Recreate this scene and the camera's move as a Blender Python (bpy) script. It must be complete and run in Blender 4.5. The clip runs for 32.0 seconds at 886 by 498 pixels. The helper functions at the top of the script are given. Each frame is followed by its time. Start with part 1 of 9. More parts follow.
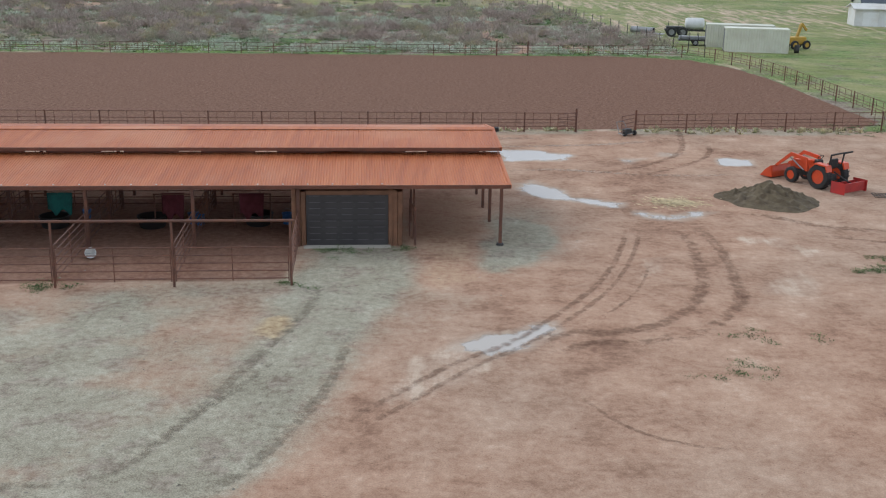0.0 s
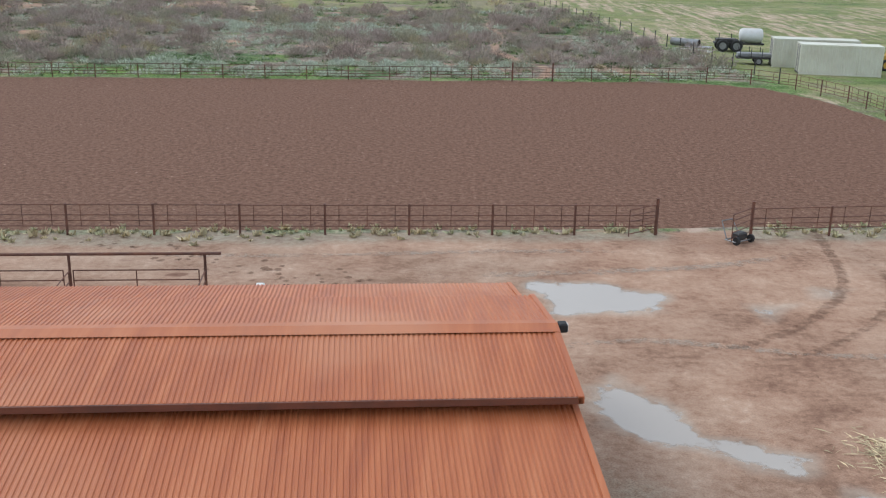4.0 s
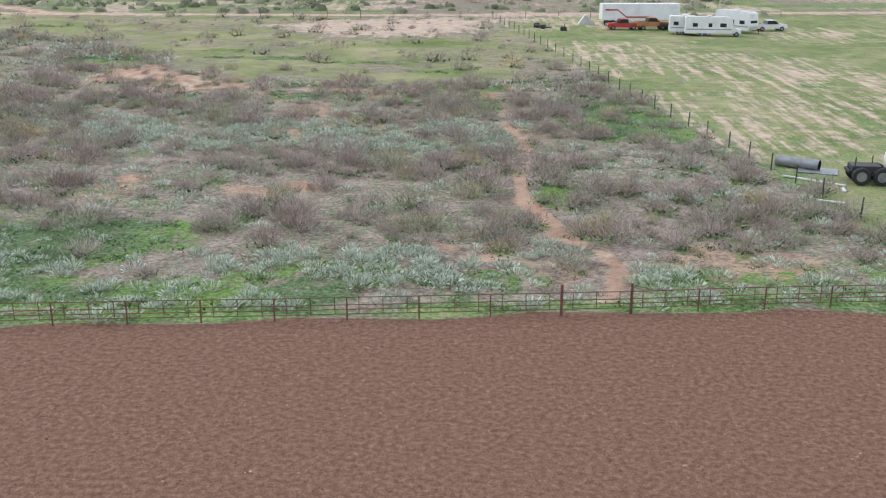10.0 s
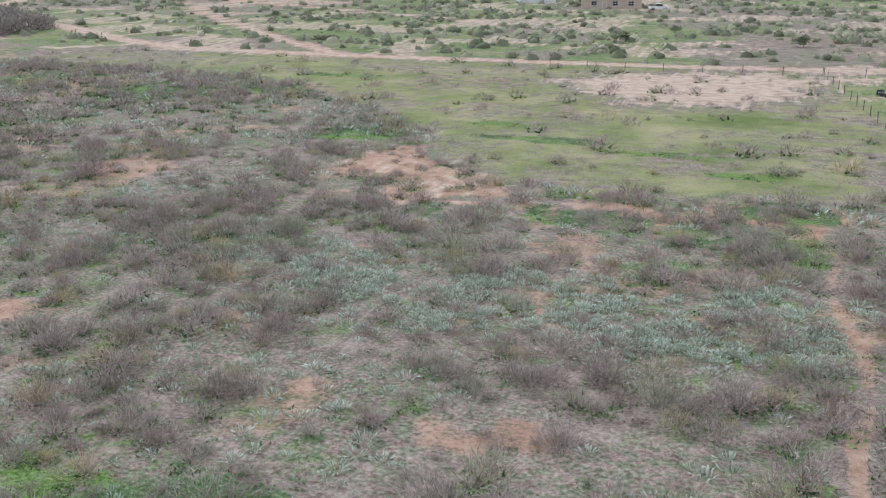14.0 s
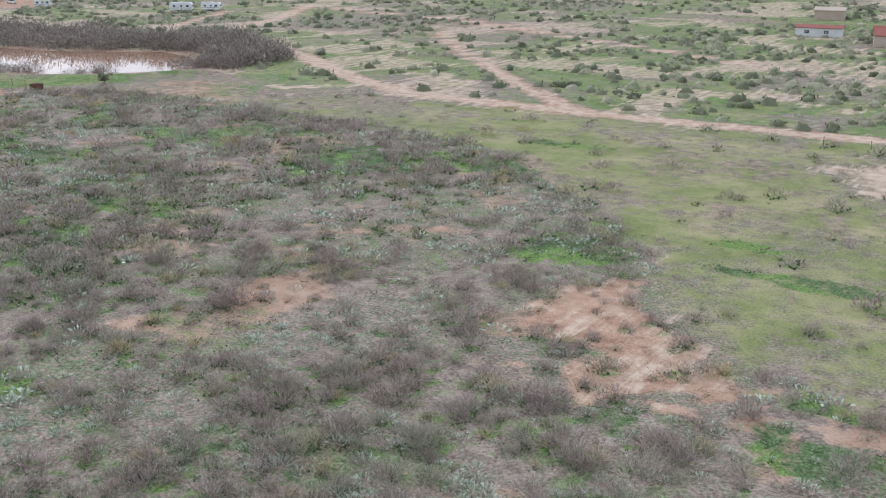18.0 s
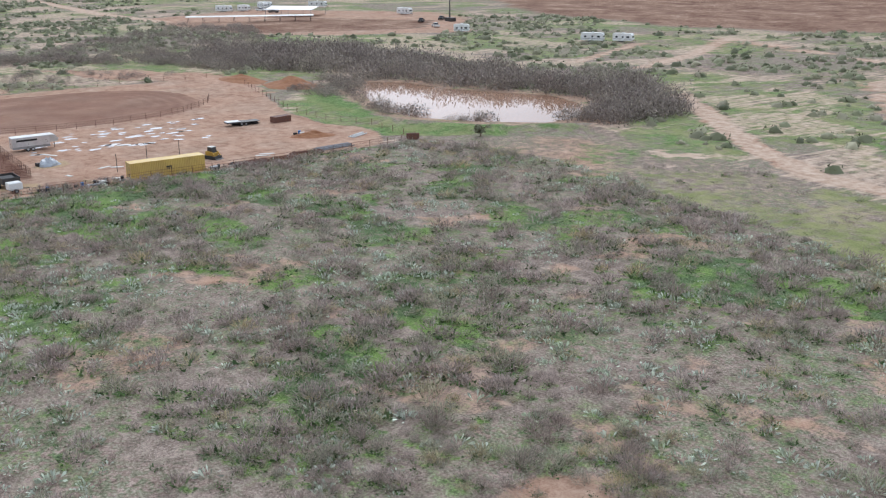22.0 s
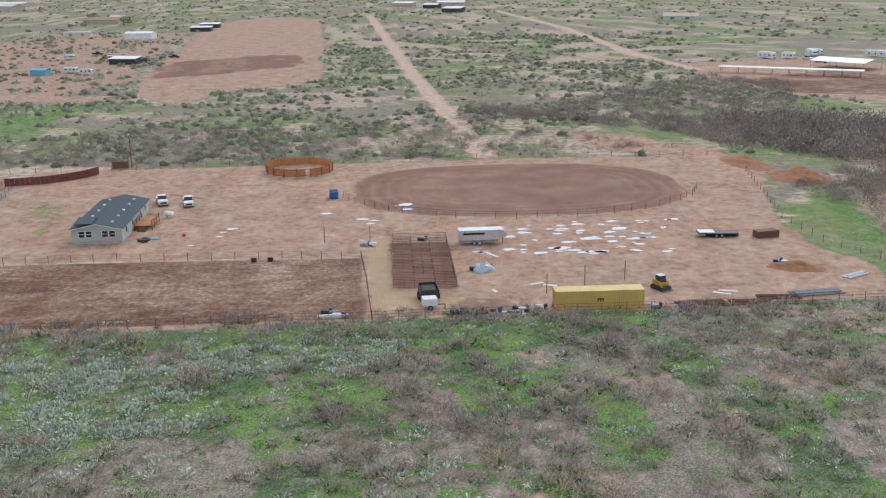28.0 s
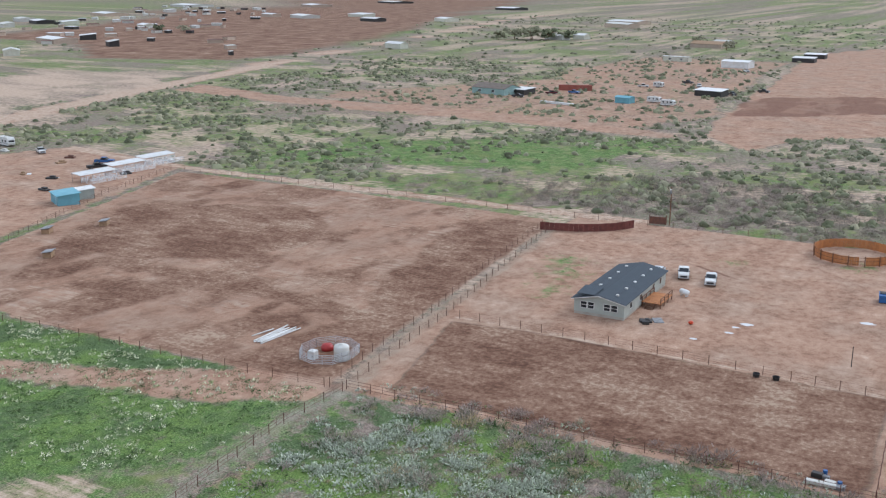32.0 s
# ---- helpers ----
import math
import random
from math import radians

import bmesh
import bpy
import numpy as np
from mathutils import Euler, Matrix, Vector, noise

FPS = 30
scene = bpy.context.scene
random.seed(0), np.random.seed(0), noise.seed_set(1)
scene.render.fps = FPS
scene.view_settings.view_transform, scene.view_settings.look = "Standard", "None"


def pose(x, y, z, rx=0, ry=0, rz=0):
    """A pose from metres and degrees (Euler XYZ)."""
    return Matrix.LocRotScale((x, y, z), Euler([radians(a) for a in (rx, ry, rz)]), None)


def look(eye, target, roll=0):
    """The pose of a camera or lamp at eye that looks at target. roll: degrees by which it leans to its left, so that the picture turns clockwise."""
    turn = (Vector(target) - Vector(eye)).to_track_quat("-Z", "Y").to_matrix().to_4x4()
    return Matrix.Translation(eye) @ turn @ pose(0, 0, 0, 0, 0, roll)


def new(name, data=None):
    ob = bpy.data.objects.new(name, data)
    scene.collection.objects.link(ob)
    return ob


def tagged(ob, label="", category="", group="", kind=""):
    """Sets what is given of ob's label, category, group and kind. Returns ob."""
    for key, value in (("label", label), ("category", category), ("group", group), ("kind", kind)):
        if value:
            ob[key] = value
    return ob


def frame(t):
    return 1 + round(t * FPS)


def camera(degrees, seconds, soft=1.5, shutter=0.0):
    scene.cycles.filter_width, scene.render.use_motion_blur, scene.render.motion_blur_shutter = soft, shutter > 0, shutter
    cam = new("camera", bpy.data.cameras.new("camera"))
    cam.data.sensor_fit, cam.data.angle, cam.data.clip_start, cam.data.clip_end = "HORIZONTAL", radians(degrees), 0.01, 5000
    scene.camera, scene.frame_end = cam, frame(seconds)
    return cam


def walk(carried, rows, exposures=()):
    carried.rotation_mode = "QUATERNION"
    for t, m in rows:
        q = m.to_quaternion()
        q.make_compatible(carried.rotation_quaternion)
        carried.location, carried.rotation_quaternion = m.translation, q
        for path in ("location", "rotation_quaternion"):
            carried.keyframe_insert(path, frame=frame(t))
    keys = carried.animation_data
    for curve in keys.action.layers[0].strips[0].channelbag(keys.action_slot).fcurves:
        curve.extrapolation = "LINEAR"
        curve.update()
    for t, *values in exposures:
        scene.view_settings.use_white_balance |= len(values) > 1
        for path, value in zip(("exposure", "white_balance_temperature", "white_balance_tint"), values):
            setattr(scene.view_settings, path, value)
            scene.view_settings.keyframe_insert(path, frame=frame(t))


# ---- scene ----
cam = camera(46.16, 32.0, 1.2)
PATH = [
    (0.0, look((1.157, -5.201, 11.670), (0.171, 42.683, -2.687), 0.962)),
    (1.0, look((0.955, 1.073, 11.650), (0.032, 48.937, -2.778), 1.051)),
    (2.0, look((0.729, 7.433, 11.562), (-0.147, 55.276, -2.941), 1.132)),
    (2.5, look((0.624, 10.605, 11.531), (-0.217, 58.437, -3.008), 1.163)),
    (4.5, look((0.222, 23.319, 11.420), (-0.613, 71.111, -3.252), 1.162)),
    (5.0, look((0.125, 26.528, 11.447), (-0.701, 74.302, -3.280), 1.147)),
    (6.0, look((-0.008, 32.985, 11.645), (-0.860, 80.726, -3.191), 1.105)),
    (7.0, look((-0.002, 39.515, 12.616), (-0.973, 87.242, -2.258), 0.978)),
    (8.0, look((-0.077, 46.084, 14.063), (-1.095, 93.804, -0.828), 0.786)),
    (9.0, look((-0.135, 52.550, 15.653), (-1.250, 100.261, 0.741), 0.520)),
    (10.0, look((-0.173, 59.013, 17.208), (-1.396, 106.710, 2.260), 0.238)),
    (11.0, look((-0.319, 65.421, 18.680), (-3.522, 113.018, 3.703), 0.037)),
    (12.0, look((-0.450, 71.689, 20.209), (-8.660, 118.686, 5.245), -0.132)),
    (13.0, look((-0.626, 77.908, 21.761), (-13.073, 123.974, 6.830), -0.201)),
    (14.0, look((-1.139, 84.121, 23.409), (-16.221, 129.395, 8.482), -0.178)),
    (14.5, look((-1.510, 87.248, 24.232), (-17.580, 132.174, 9.286), -0.153)),
    (16.5, look((-3.777, 100.016, 27.734), (-23.435, 143.440, 12.637), -0.018)),
    (17.0, look((-4.448, 103.168, 28.570), (-25.853, 145.761, 13.484), -0.065)),
    (18.0, look((-6.048, 109.354, 30.213), (-32.187, 149.242, 15.188), -0.209)),
    (19.0, look((-8.078, 115.511, 31.842), (-38.776, 152.038, 16.895), -0.370)),
    (20.0, look((-10.579, 121.402, 33.407), (-44.859, 154.645, 18.579), -0.520)),
    (20.5, look((-11.985, 124.219, 34.172), (-47.840, 155.783, 19.402), -0.584)),
    (21.0, look((-13.526, 126.980, 34.935), (-50.843, 156.830, 20.223), -0.646)),
    (22.0, look((-17.021, 132.305, 36.493), (-56.986, 158.600, 21.955), -0.746)),
    (23.0, look((-20.742, 137.345, 38.085), (-62.628, 160.563, 23.717), -0.814)),
    (24.0, look((-24.786, 142.010, 39.686), (-68.163, 162.422, 25.481), -0.879)),
    (24.5, look((-26.926, 144.223, 40.485), (-71.063, 162.998, 26.365), -0.898)),
    (26.5, look((-36.431, 151.733, 43.602), (-83.035, 163.540, 29.865), -0.908)),
    (27.0, look((-39.130, 153.396, 44.348), (-86.266, 163.008, 30.719), -0.847)),
    (27.5, look((-41.899, 154.923, 45.099), (-89.612, 161.315, 31.586), -0.770)),
    (28.0, look((-44.733, 156.346, 45.859), (-92.823, 159.162, 32.463), -0.678)),
    (28.5, look((-47.646, 157.645, 46.627), (-95.844, 156.869, 33.348), -0.572)),
    (29.0, look((-50.630, 158.790, 47.403), (-98.670, 154.475, 34.229), -0.454)),
    (29.5, look((-53.650, 159.764, 48.184), (-101.291, 152.054, 35.111), -0.330)),
    (30.0, look((-56.674, 160.571, 48.964), (-103.688, 149.554, 35.992), -0.204)),
    (31.0, look((-62.714, 161.650, 50.518), (-107.830, 144.291, 37.741), 0.069)),
    (32.0, look((-68.641, 162.362, 52.056), (-110.977, 138.932, 39.457), 0.345)),
]
# the clip's camera opens up while the dark arena fills its picture
walk(cam, PATH, [(0.0, 0.36, 5800, 7), (2.0, 0.45, 5800, 7), (5.0, 0.46, 5800, 7), (6.5, 0.75, 5800, 7), (8.0, 0.95, 5800, 7), (9.0, 0.9, 5800, 7), (10.5, 0.65, 5800, 9), (13.0, 0.6, 5620, 10), (19.0, 0.56, 5650, 10), (24.0, 0.5, 5750, 10), (27.0, 0.44, 5750, 10), (32.0, 0.42, 5620, 10)])

# ---- overcast sky, weak wide sun ----
SUN_EL, SUN_AZ = radians(38), radians(300)
world = bpy.data.worlds.new("overcast")
scene.world = world
world.use_nodes = True
wn = world.node_tree.nodes
wl = world.node_tree.links
sky = wn.new("ShaderNodeTexSky")
sky.sky_type = "NISHITA"
sky.sun_disc = False
sky.sun_elevation, sky.sun_rotation = SUN_EL, SUN_AZ
sky.air_density, sky.dust_density = 1.0, 3.0
sky_bg = wn["Background"]
sky_bg.inputs["Strength"].default_value = 0.1
cloud_noise = wn.new("ShaderNodeTexNoise")
cloud_noise.inputs["Scale"].default_value = 3.0
cloud_noise.inputs["Detail"].default_value = 5.0
cloud_ramp = wn.new("ShaderNodeValToRGB")
cloud_ramp.color_ramp.elements[0].color = (5.6, 5.75, 6.1, 1)
cloud_ramp.color_ramp.elements[1].color = (9.0, 9.1, 9.3, 1)
cloud_ramp.color_ramp.elements[0].position, cloud_ramp.color_ramp.elements[1].position = 0.35, 0.65
cloud_mix = wn.new("ShaderNodeMix")
cloud_mix.data_type = "RGBA"
cloud_mix.inputs["Factor"].default_value = 0.85
wl.new(cloud_noise.outputs["Fac"], cloud_ramp.inputs["Fac"])
wl.new(sky.outputs["Color"], cloud_mix.inputs["A"])
wl.new(cloud_ramp.outputs["Color"], cloud_mix.inputs["B"])
wl.new(cloud_mix.outputs["Result"], sky_bg.inputs["Color"])
sun = new("sun", bpy.data.lights.new("sun", "SUN"))
sun.data.energy, sun.data.angle, sun.data.color = 0.9, radians(25), (1.0, 0.96, 0.9)
sun.matrix_world = look((0, 0, 0), (-math.sin(SUN_AZ) * math.cos(SUN_EL), -math.cos(SUN_AZ) * math.cos(SUN_EL), -math.sin(SUN_EL)))

# ---- materials ----
class Nodes:
    """Small helper for node materials."""

    def __init__(self, name):
        self.mat = bpy.data.materials.new(name)
        self.mat.use_nodes = True
        self.t = self.mat.node_tree
        self.bsdf = self.t.nodes["Principled BSDF"]
        self.pos = self.t.nodes.new("ShaderNodeNewGeometry").outputs["Position"]

    def node(self, kind, **values):
        n = self.t.nodes.new(kind)
        for k, v in values.items():
            self.put(n.inputs[k], v)
        return n

    def put(self, socket, v):
        if isinstance(v, bpy.types.NodeSocket):
            self.t.links.new(v, socket)
        else:
            socket.default_value = v

    def noise(self, scale, detail=4.0, rough=0.55, vector=None):
        return self.node("ShaderNodeTexNoise", Vector=vector or self.pos, Scale=scale, Detail=detail, Roughness=rough).outputs["Fac"]

    def cells(self, scale, vector=None):
        return self.node("ShaderNodeTexVoronoi", Vector=vector or self.pos, Scale=scale)

    def stretched(self, sx, sy, sz, turn=0.0):
        m = self.node("ShaderNodeMapping", Vector=self.pos)
        m.inputs["Scale"].default_value = (sx, sy, sz)
        m.inputs["Rotation"].default_value = (0, 0, radians(turn))
        return m.outputs["Vector"]

    def math(self, op, a, b=0.0, c=0.0):
        n = self.t.nodes.new("ShaderNodeMath")
        n.operation = op
        for i, v in enumerate((a, b, c)):
            self.put(n.inputs[i], v)
        return n.outputs[0]

    def ramp(self, fac, *stops):
        n = self.t.nodes.new("ShaderNodeValToRGB")
        e = n.color_ramp.elements
        while len(e) < len(stops):
            e.new(0.5)
        for el, (p, c) in zip(e, stops):
            el.position, el.color = p, (*c, 1)
        self.put(n.inputs["Fac"], fac)
        return n.outputs["Color"]

    def step(self, v, lo, hi):
        n = self.node("ShaderNodeMapRange", Value=v)
        n.interpolation_type = "SMOOTHSTEP"
        n.inputs["From Min"].default_value, n.inputs["From Max"].default_value = lo, hi
        return n.outputs["Result"]

    def mix(self, fac, a, b, blend="MIX"):
        n = self.t.nodes.new("ShaderNodeMix")
        n.data_type, n.blend_type = "RGBA", blend
        for s, v in (("Factor", fac), ("A", a), ("B", b)):
            self.put(n.inputs[s], (*v, 1) if isinstance(v, tuple) and len(v) == 3 else v)
        return n.outputs["Result"]

    def attr(self, name):
        n = self.t.nodes.new("ShaderNodeAttribute")
        n.attribute_name = name
        return n

    def bump(self, height, strength, distance):
        n = self.node("ShaderNodeBump", Height=height)
        n.inputs["Strength"].default_value, n.inputs["Distance"].default_value = strength, distance
        self.t.links.new(n.outputs["Normal"], self.bsdf.inputs["Normal"])

    def done(self, color, rough=0.9, metal=0.0, spec=None):
        self.put(self.bsdf.inputs["Base Color"], (*color, 1) if isinstance(color, tuple) else color)
        self.put(self.bsdf.inputs["Roughness"], rough)
        self.put(self.bsdf.inputs["Metallic"], metal)
        if spec is not None:
            self.put(self.bsdf.inputs["Specular IOR Level"], spec)
        return self.mat


def worn(name, base, other, scale=3.0, rough=0.6, metal=0.0, grain=40.0, amount=0.5, bump=0.2):
    """A surface of one colour that wears and stains into another, at two scales."""
    n = Nodes(name)
    blotch = n.step(n.noise(scale, 5), 0.5 - amount * 0.35, 0.9 - amount * 0.2)
    fine = n.noise(grain, 3)
    rnd = n.t.nodes.new("ShaderNodeObjectInfo").outputs["Random"]
    col = n.mix(blotch, base, other)
    col = n.mix(1.0, col, n.ramp(n.math("ADD", n.math("MULTIPLY", fine, 0.7), n.math("MULTIPLY", rnd, 0.3)), (0.2, (0.78,) * 3), (0.8, (1.12,) * 3)), "MULTIPLY")
    if bump:
        n.bump(fine, bump, 0.01)
    return n.done(col, n.math("ADD", rough - 0.08, n.math("MULTIPLY", blotch, 0.16)), metal)


M_RUST = worn("rusted_pipe", (0.11, 0.05, 0.035), (0.2, 0.085, 0.05), 2.5, 0.75)
M_PIPE_GREY = worn("galvanised_pipe", (0.3, 0.31, 0.32), (0.2, 0.19, 0.18), 2.0, 0.5, 0.4)
M_WHITE = worn("white_paint", (0.74, 0.75, 0.74), (0.62, 0.6, 0.55), 0.7, 0.5)
M_WHITE_DIRTY = worn("dirty_white_paint", (0.62, 0.62, 0.58), (0.45, 0.42, 0.36), 0.6, 0.55)
M_CREAM = worn("cream_container_paint", (0.66, 0.66, 0.55), (0.55, 0.52, 0.42), 0.5, 0.55)
M_YELLOW = worn("yellow_container_paint", (0.62, 0.43, 0.11), (0.5, 0.33, 0.1), 0.4, 0.55)
M_BLACK = worn("black_rubber", (0.015, 0.015, 0.016), (0.03, 0.028, 0.026), 4, 0.75)
M_DARK = worn("dark_machine_metal", (0.03, 0.03, 0.032), (0.07, 0.06, 0.05), 3, 0.6, 0.2)
M_ORANGE = worn("orange_machine_paint", (0.62, 0.07, 0.015), (0.5, 0.06, 0.02), 2, 0.4)
M_RED = worn("red_paint", (0.42, 0.03, 0.025), (0.32, 0.03, 0.03), 2, 0.5)
M_BLUE = worn("blue_plastic", (0.03, 0.13, 0.36), (0.03, 0.1, 0.26), 2, 0.5)
M_TEAL = worn("teal_cloth", (0.02, 0.16, 0.14), (0.02, 0.1, 0.09), 3, 0.9)
M_MAROON = worn("maroon_cloth", (0.12, 0.02, 0.03), (0.08, 0.015, 0.02), 3, 0.9)
M_WOOD = worn("brown_board", (0.2, 0.095, 0.05), (0.12, 0.06, 0.035), 2.5, 0.8)
M_WOOD_PALE = worn("weathered_board", (0.36, 0.24, 0.14), (0.26, 0.17, 0.1), 1.5, 0.85)
M_WOOD_ORANGE = worn("orange_stained_board", (0.5, 0.2, 0.06), (0.36, 0.15, 0.06), 1.5, 0.75)
M_DOOR = worn("charcoal_door_paint", (0.035, 0.032, 0.035), (0.055, 0.05, 0.05), 1.2, 0.45)
M_SIDING = worn("sage_grey_siding", (0.42, 0.45, 0.4), (0.36, 0.38, 0.34), 0.6, 0.7)
M_SHINGLE = worn("blue_grey_shingle", (0.045, 0.06, 0.075), (0.07, 0.085, 0.1), 1.2, 0.9, 0, 14.0)
M_GLASS = worn("dark_window_glass", (0.02, 0.025, 0.03), (0.03, 0.035, 0.04), 1, 0.08, 0, 4, 0.5, 0)
M_CHROME = worn("bright_trailer_metal", (0.6, 0.62, 0.64), (0.45, 0.47, 0.48), 0.8, 0.35, 0.7)
M_CONCRETE = worn("pale_concrete", (0.45, 0.42, 0.36), (0.35, 0.31, 0.26), 0.8, 0.9)
M_TEALWALL = worn("turquoise_shed_paint", (0.16, 0.4, 0.48), (0.14, 0.33, 0.4), 0.5, 0.6)
M_CASE_YEL = worn("yellow_machine_paint", (0.5, 0.3, 0.03), (0.35, 0.22, 0.04), 1.5, 0.5)
M_TERRACOTTA = worn("red_tile_roof", (0.32, 0.1, 0.07), (0.24, 0.08, 0.06), 0.6, 0.8)
M_STUCCO = worn("tan_stucco", (0.5, 0.4, 0.31), (0.42, 0.33, 0.26), 0.4, 0.9)
M_LAMP = worn("lamp_lens", (0.7, 0.7, 0.66), (0.6, 0.6, 0.58), 4, 0.2)


def roof_material():
    n = Nodes("rust_red_metal_roof")
    streak = n.noise(1.0, 4, 0.6, n.stretched(3.0, 0.25, 0.5, 6))
    col = n.ramp(streak, (0.3, (0.36, 0.1, 0.035)), (0.55, (0.45, 0.14, 0.05)), (0.75, (0.52, 0.19, 0.08)))
    col = n.mix(n.step(n.noise(0.25, 3), 0.45, 0.75), col, (0.5, 0.2, 0.095))
    n.bump(n.noise(25, 2), 0.08, 0.01)
    return n.done(col, n.math("ADD", 0.42, n.math("MULTIPLY", streak, 0.2)), 0.0)


M_ROOF = roof_material()


def ground_material():
    n = Nodes("ground_soil")
    a, b = n.attr("mix_a"), n.attr("mix_b")
    sa = n.node("ShaderNodeSeparateColor", Color=a.outputs["Color"])
    sb = n.node("ShaderNodeSeparateColor", Color=b.outputs["Color"])
    dirt, grass, gravel, plough = sa.outputs[0], sa.outputs[1], sa.outputs[2], a.outputs["Alpha"]
    wet, pale, dark, brown = sb.outputs[0], sb.outputs[1], sb.outputs[2], b.outputs["Alpha"]
    big, mid, fine, grit = n.noise(0.07, 5), n.noise(0.6, 6, 0.62), n.noise(4.0, 4, 0.65), n.noise(22, 3, 0.6)
    edge = n.math("ADD", n.math("MULTIPLY", mid, 0.6), n.math("MULTIPLY", fine, 0.4))

    def cover(m, lo=0.38, hi=0.62, w=0.55):
        return n.step(n.math("ADD", m, n.math("MULTIPLY", n.math("SUBTRACT", edge, 0.5), w)), lo, hi)

    crumb = n.math("ADD", n.math("MULTIPLY", mid, 0.35), n.math("ADD", n.math("MULTIPLY", fine, 0.4), n.math("MULTIPLY", grit, 0.25)))
    litter = n.ramp(crumb, (0.4, (0.1, 0.072, 0.058)), (0.465, (0.215, 0.158, 0.13)), (0.535, (0.34, 0.255, 0.21)), (0.6, (0.45, 0.37, 0.315)))
    herb = n.ramp(fine, (0.36, (0.08, 0.095, 0.05)), (0.5, (0.17, 0.19, 0.115)), (0.66, (0.31, 0.33, 0.23)))
    litter = n.mix(n.math("MULTIPLY", n.step(n.noise(1.3, 5, 0.65), 0.42, 0.56), 0.8), litter, herb)
    soil = n.mix(n.step(big, 0.42, 0.62), litter, n.ramp(crumb, (0.41, (0.11, 0.085, 0.068)), (0.5, (0.25, 0.195, 0.16)), (0.59, (0.4, 0.33, 0.275))))
    leafy = n.math("ADD", n.math("MULTIPLY", fine, 0.55), n.math("MULTIPLY", grit, 0.45))
    green = n.ramp(leafy, (0.4, (0.035, 0.06, 0.022)), (0.47, (0.09, 0.16, 0.046)), (0.54, (0.165, 0.26, 0.078)), (0.62, (0.29, 0.37, 0.17)))
    olive = n.attr("olive").outputs["Fac"]
    green = n.mix(n.math("MULTIPLY", n.step(n.noise(0.9, 5, 0.7), 0.52, 0.66), 0.55), green, n.ramp(fine, (0.3, (0.16, 0.12, 0.085)), (0.7, (0.32, 0.26, 0.2))))
    green = n.mix(1.0, green, n.ramp(n.noise(0.45, 6, 0.7), (0.38, (0.7,) * 3), (0.62, (1.25,) * 3)), "MULTIPLY")
    straw = n.math("ADD", n.math("MULTIPLY", mid, 0.2), n.math("ADD", n.math("MULTIPLY", fine, 0.25), n.math("MULTIPLY", n.noise(0.09, 4), 0.55)))
    green = n.mix(n.math("MULTIPLY", n.step(n.math("ADD", olive, n.math("SUBTRACT", n.noise(0.15, 4), 0.5)), 0.25, 0.7), 0.9), green, n.ramp(straw, (0.38, (0.13, 0.16, 0.05)), (0.47, (0.225, 0.235, 0.095)), (0.54, (0.3, 0.285, 0.14)), (0.62, (0.4, 0.33, 0.2))))
    lush_green = n.ramp(leafy, (0.4, (0.032, 0.048, 0.024)), (0.47, (0.075, 0.115, 0.047)), (0.54, (0.125, 0.18, 0.078)), (0.62, (0.23, 0.28, 0.15)))
    lush_green = n.mix(n.step(n.noise(0.11, 3), 0.43, 0.56), lush_green, n.ramp(leafy, (0.4, (0.055, 0.09, 0.024)), (0.5, (0.145, 0.225, 0.058)), (0.62, (0.27, 0.36, 0.13))))
    drag = n.noise(1.0, 6, 0.7, n.stretched(0.35, 1.5, 1, 25))
    loam = n.math("ADD", n.math("MULTIPLY", mid, 0.34), n.math("ADD", n.math("ADD", n.math("MULTIPLY", drag, 0.08), n.math("MULTIPLY", n.noise(0.16, 6, 0.62), 0.3)), n.math("MULTIPLY", fine, 0.23)))
    earth = n.ramp(loam, (0.38, (0.22, 0.125, 0.085)), (0.45, (0.36, 0.22, 0.15)), (0.53, (0.46, 0.305, 0.215)), (0.6, (0.56, 0.41, 0.31)))
    earth = n.mix(n.math("MULTIPLY", n.step(big, 0.4, 0.65), 0.7), earth, n.ramp(loam, (0.39, (0.27, 0.17, 0.115)), (0.59, (0.5, 0.38, 0.29))))
    specks = n.cells(5.0).outputs["Distance"]
    earth = n.mix(n.math("MULTIPLY", n.step(n.math("ADD", specks, n.math("MULTIPLY", mid, 0.25)), 0.22, 0.17), 0.6), earth, (0.14, 0.085, 0.06))
    scree = n.math("ADD", n.math("MULTIPLY", n.noise(0.35, 5, 0.65), 0.35), n.math("ADD", n.math("MULTIPLY", fine, 0.35), n.math("MULTIPLY", grit, 0.3)))
    stone = n.ramp(scree, (0.38, (0.18, 0.16, 0.12)), (0.45, (0.265, 0.248, 0.186)), (0.52, (0.335, 0.318, 0.242)), (0.61, (0.43, 0.405, 0.32)))
    stone = n.mix(n.math("MULTIPLY", n.step(n.noise(0.8, 6, 0.68), 0.5, 0.62), 0.55), stone, n.ramp(fine, (0.38, (0.14, 0.105, 0.085)), (0.6, (0.3, 0.245, 0.205))))
    tilled = n.ramp(n.math("ADD", n.math("MULTIPLY", fine, 0.6), n.math("MULTIPLY", grit, 0.4)), (0.36, (0.095, 0.05, 0.034)), (0.46, (0.155, 0.085, 0.058)), (0.55, (0.208, 0.119, 0.082)), (0.65, (0.28, 0.17, 0.12)))
    chalk = n.ramp(mid, (0.3, (0.42, 0.3, 0.21)), (0.7, (0.58, 0.46, 0.36)))
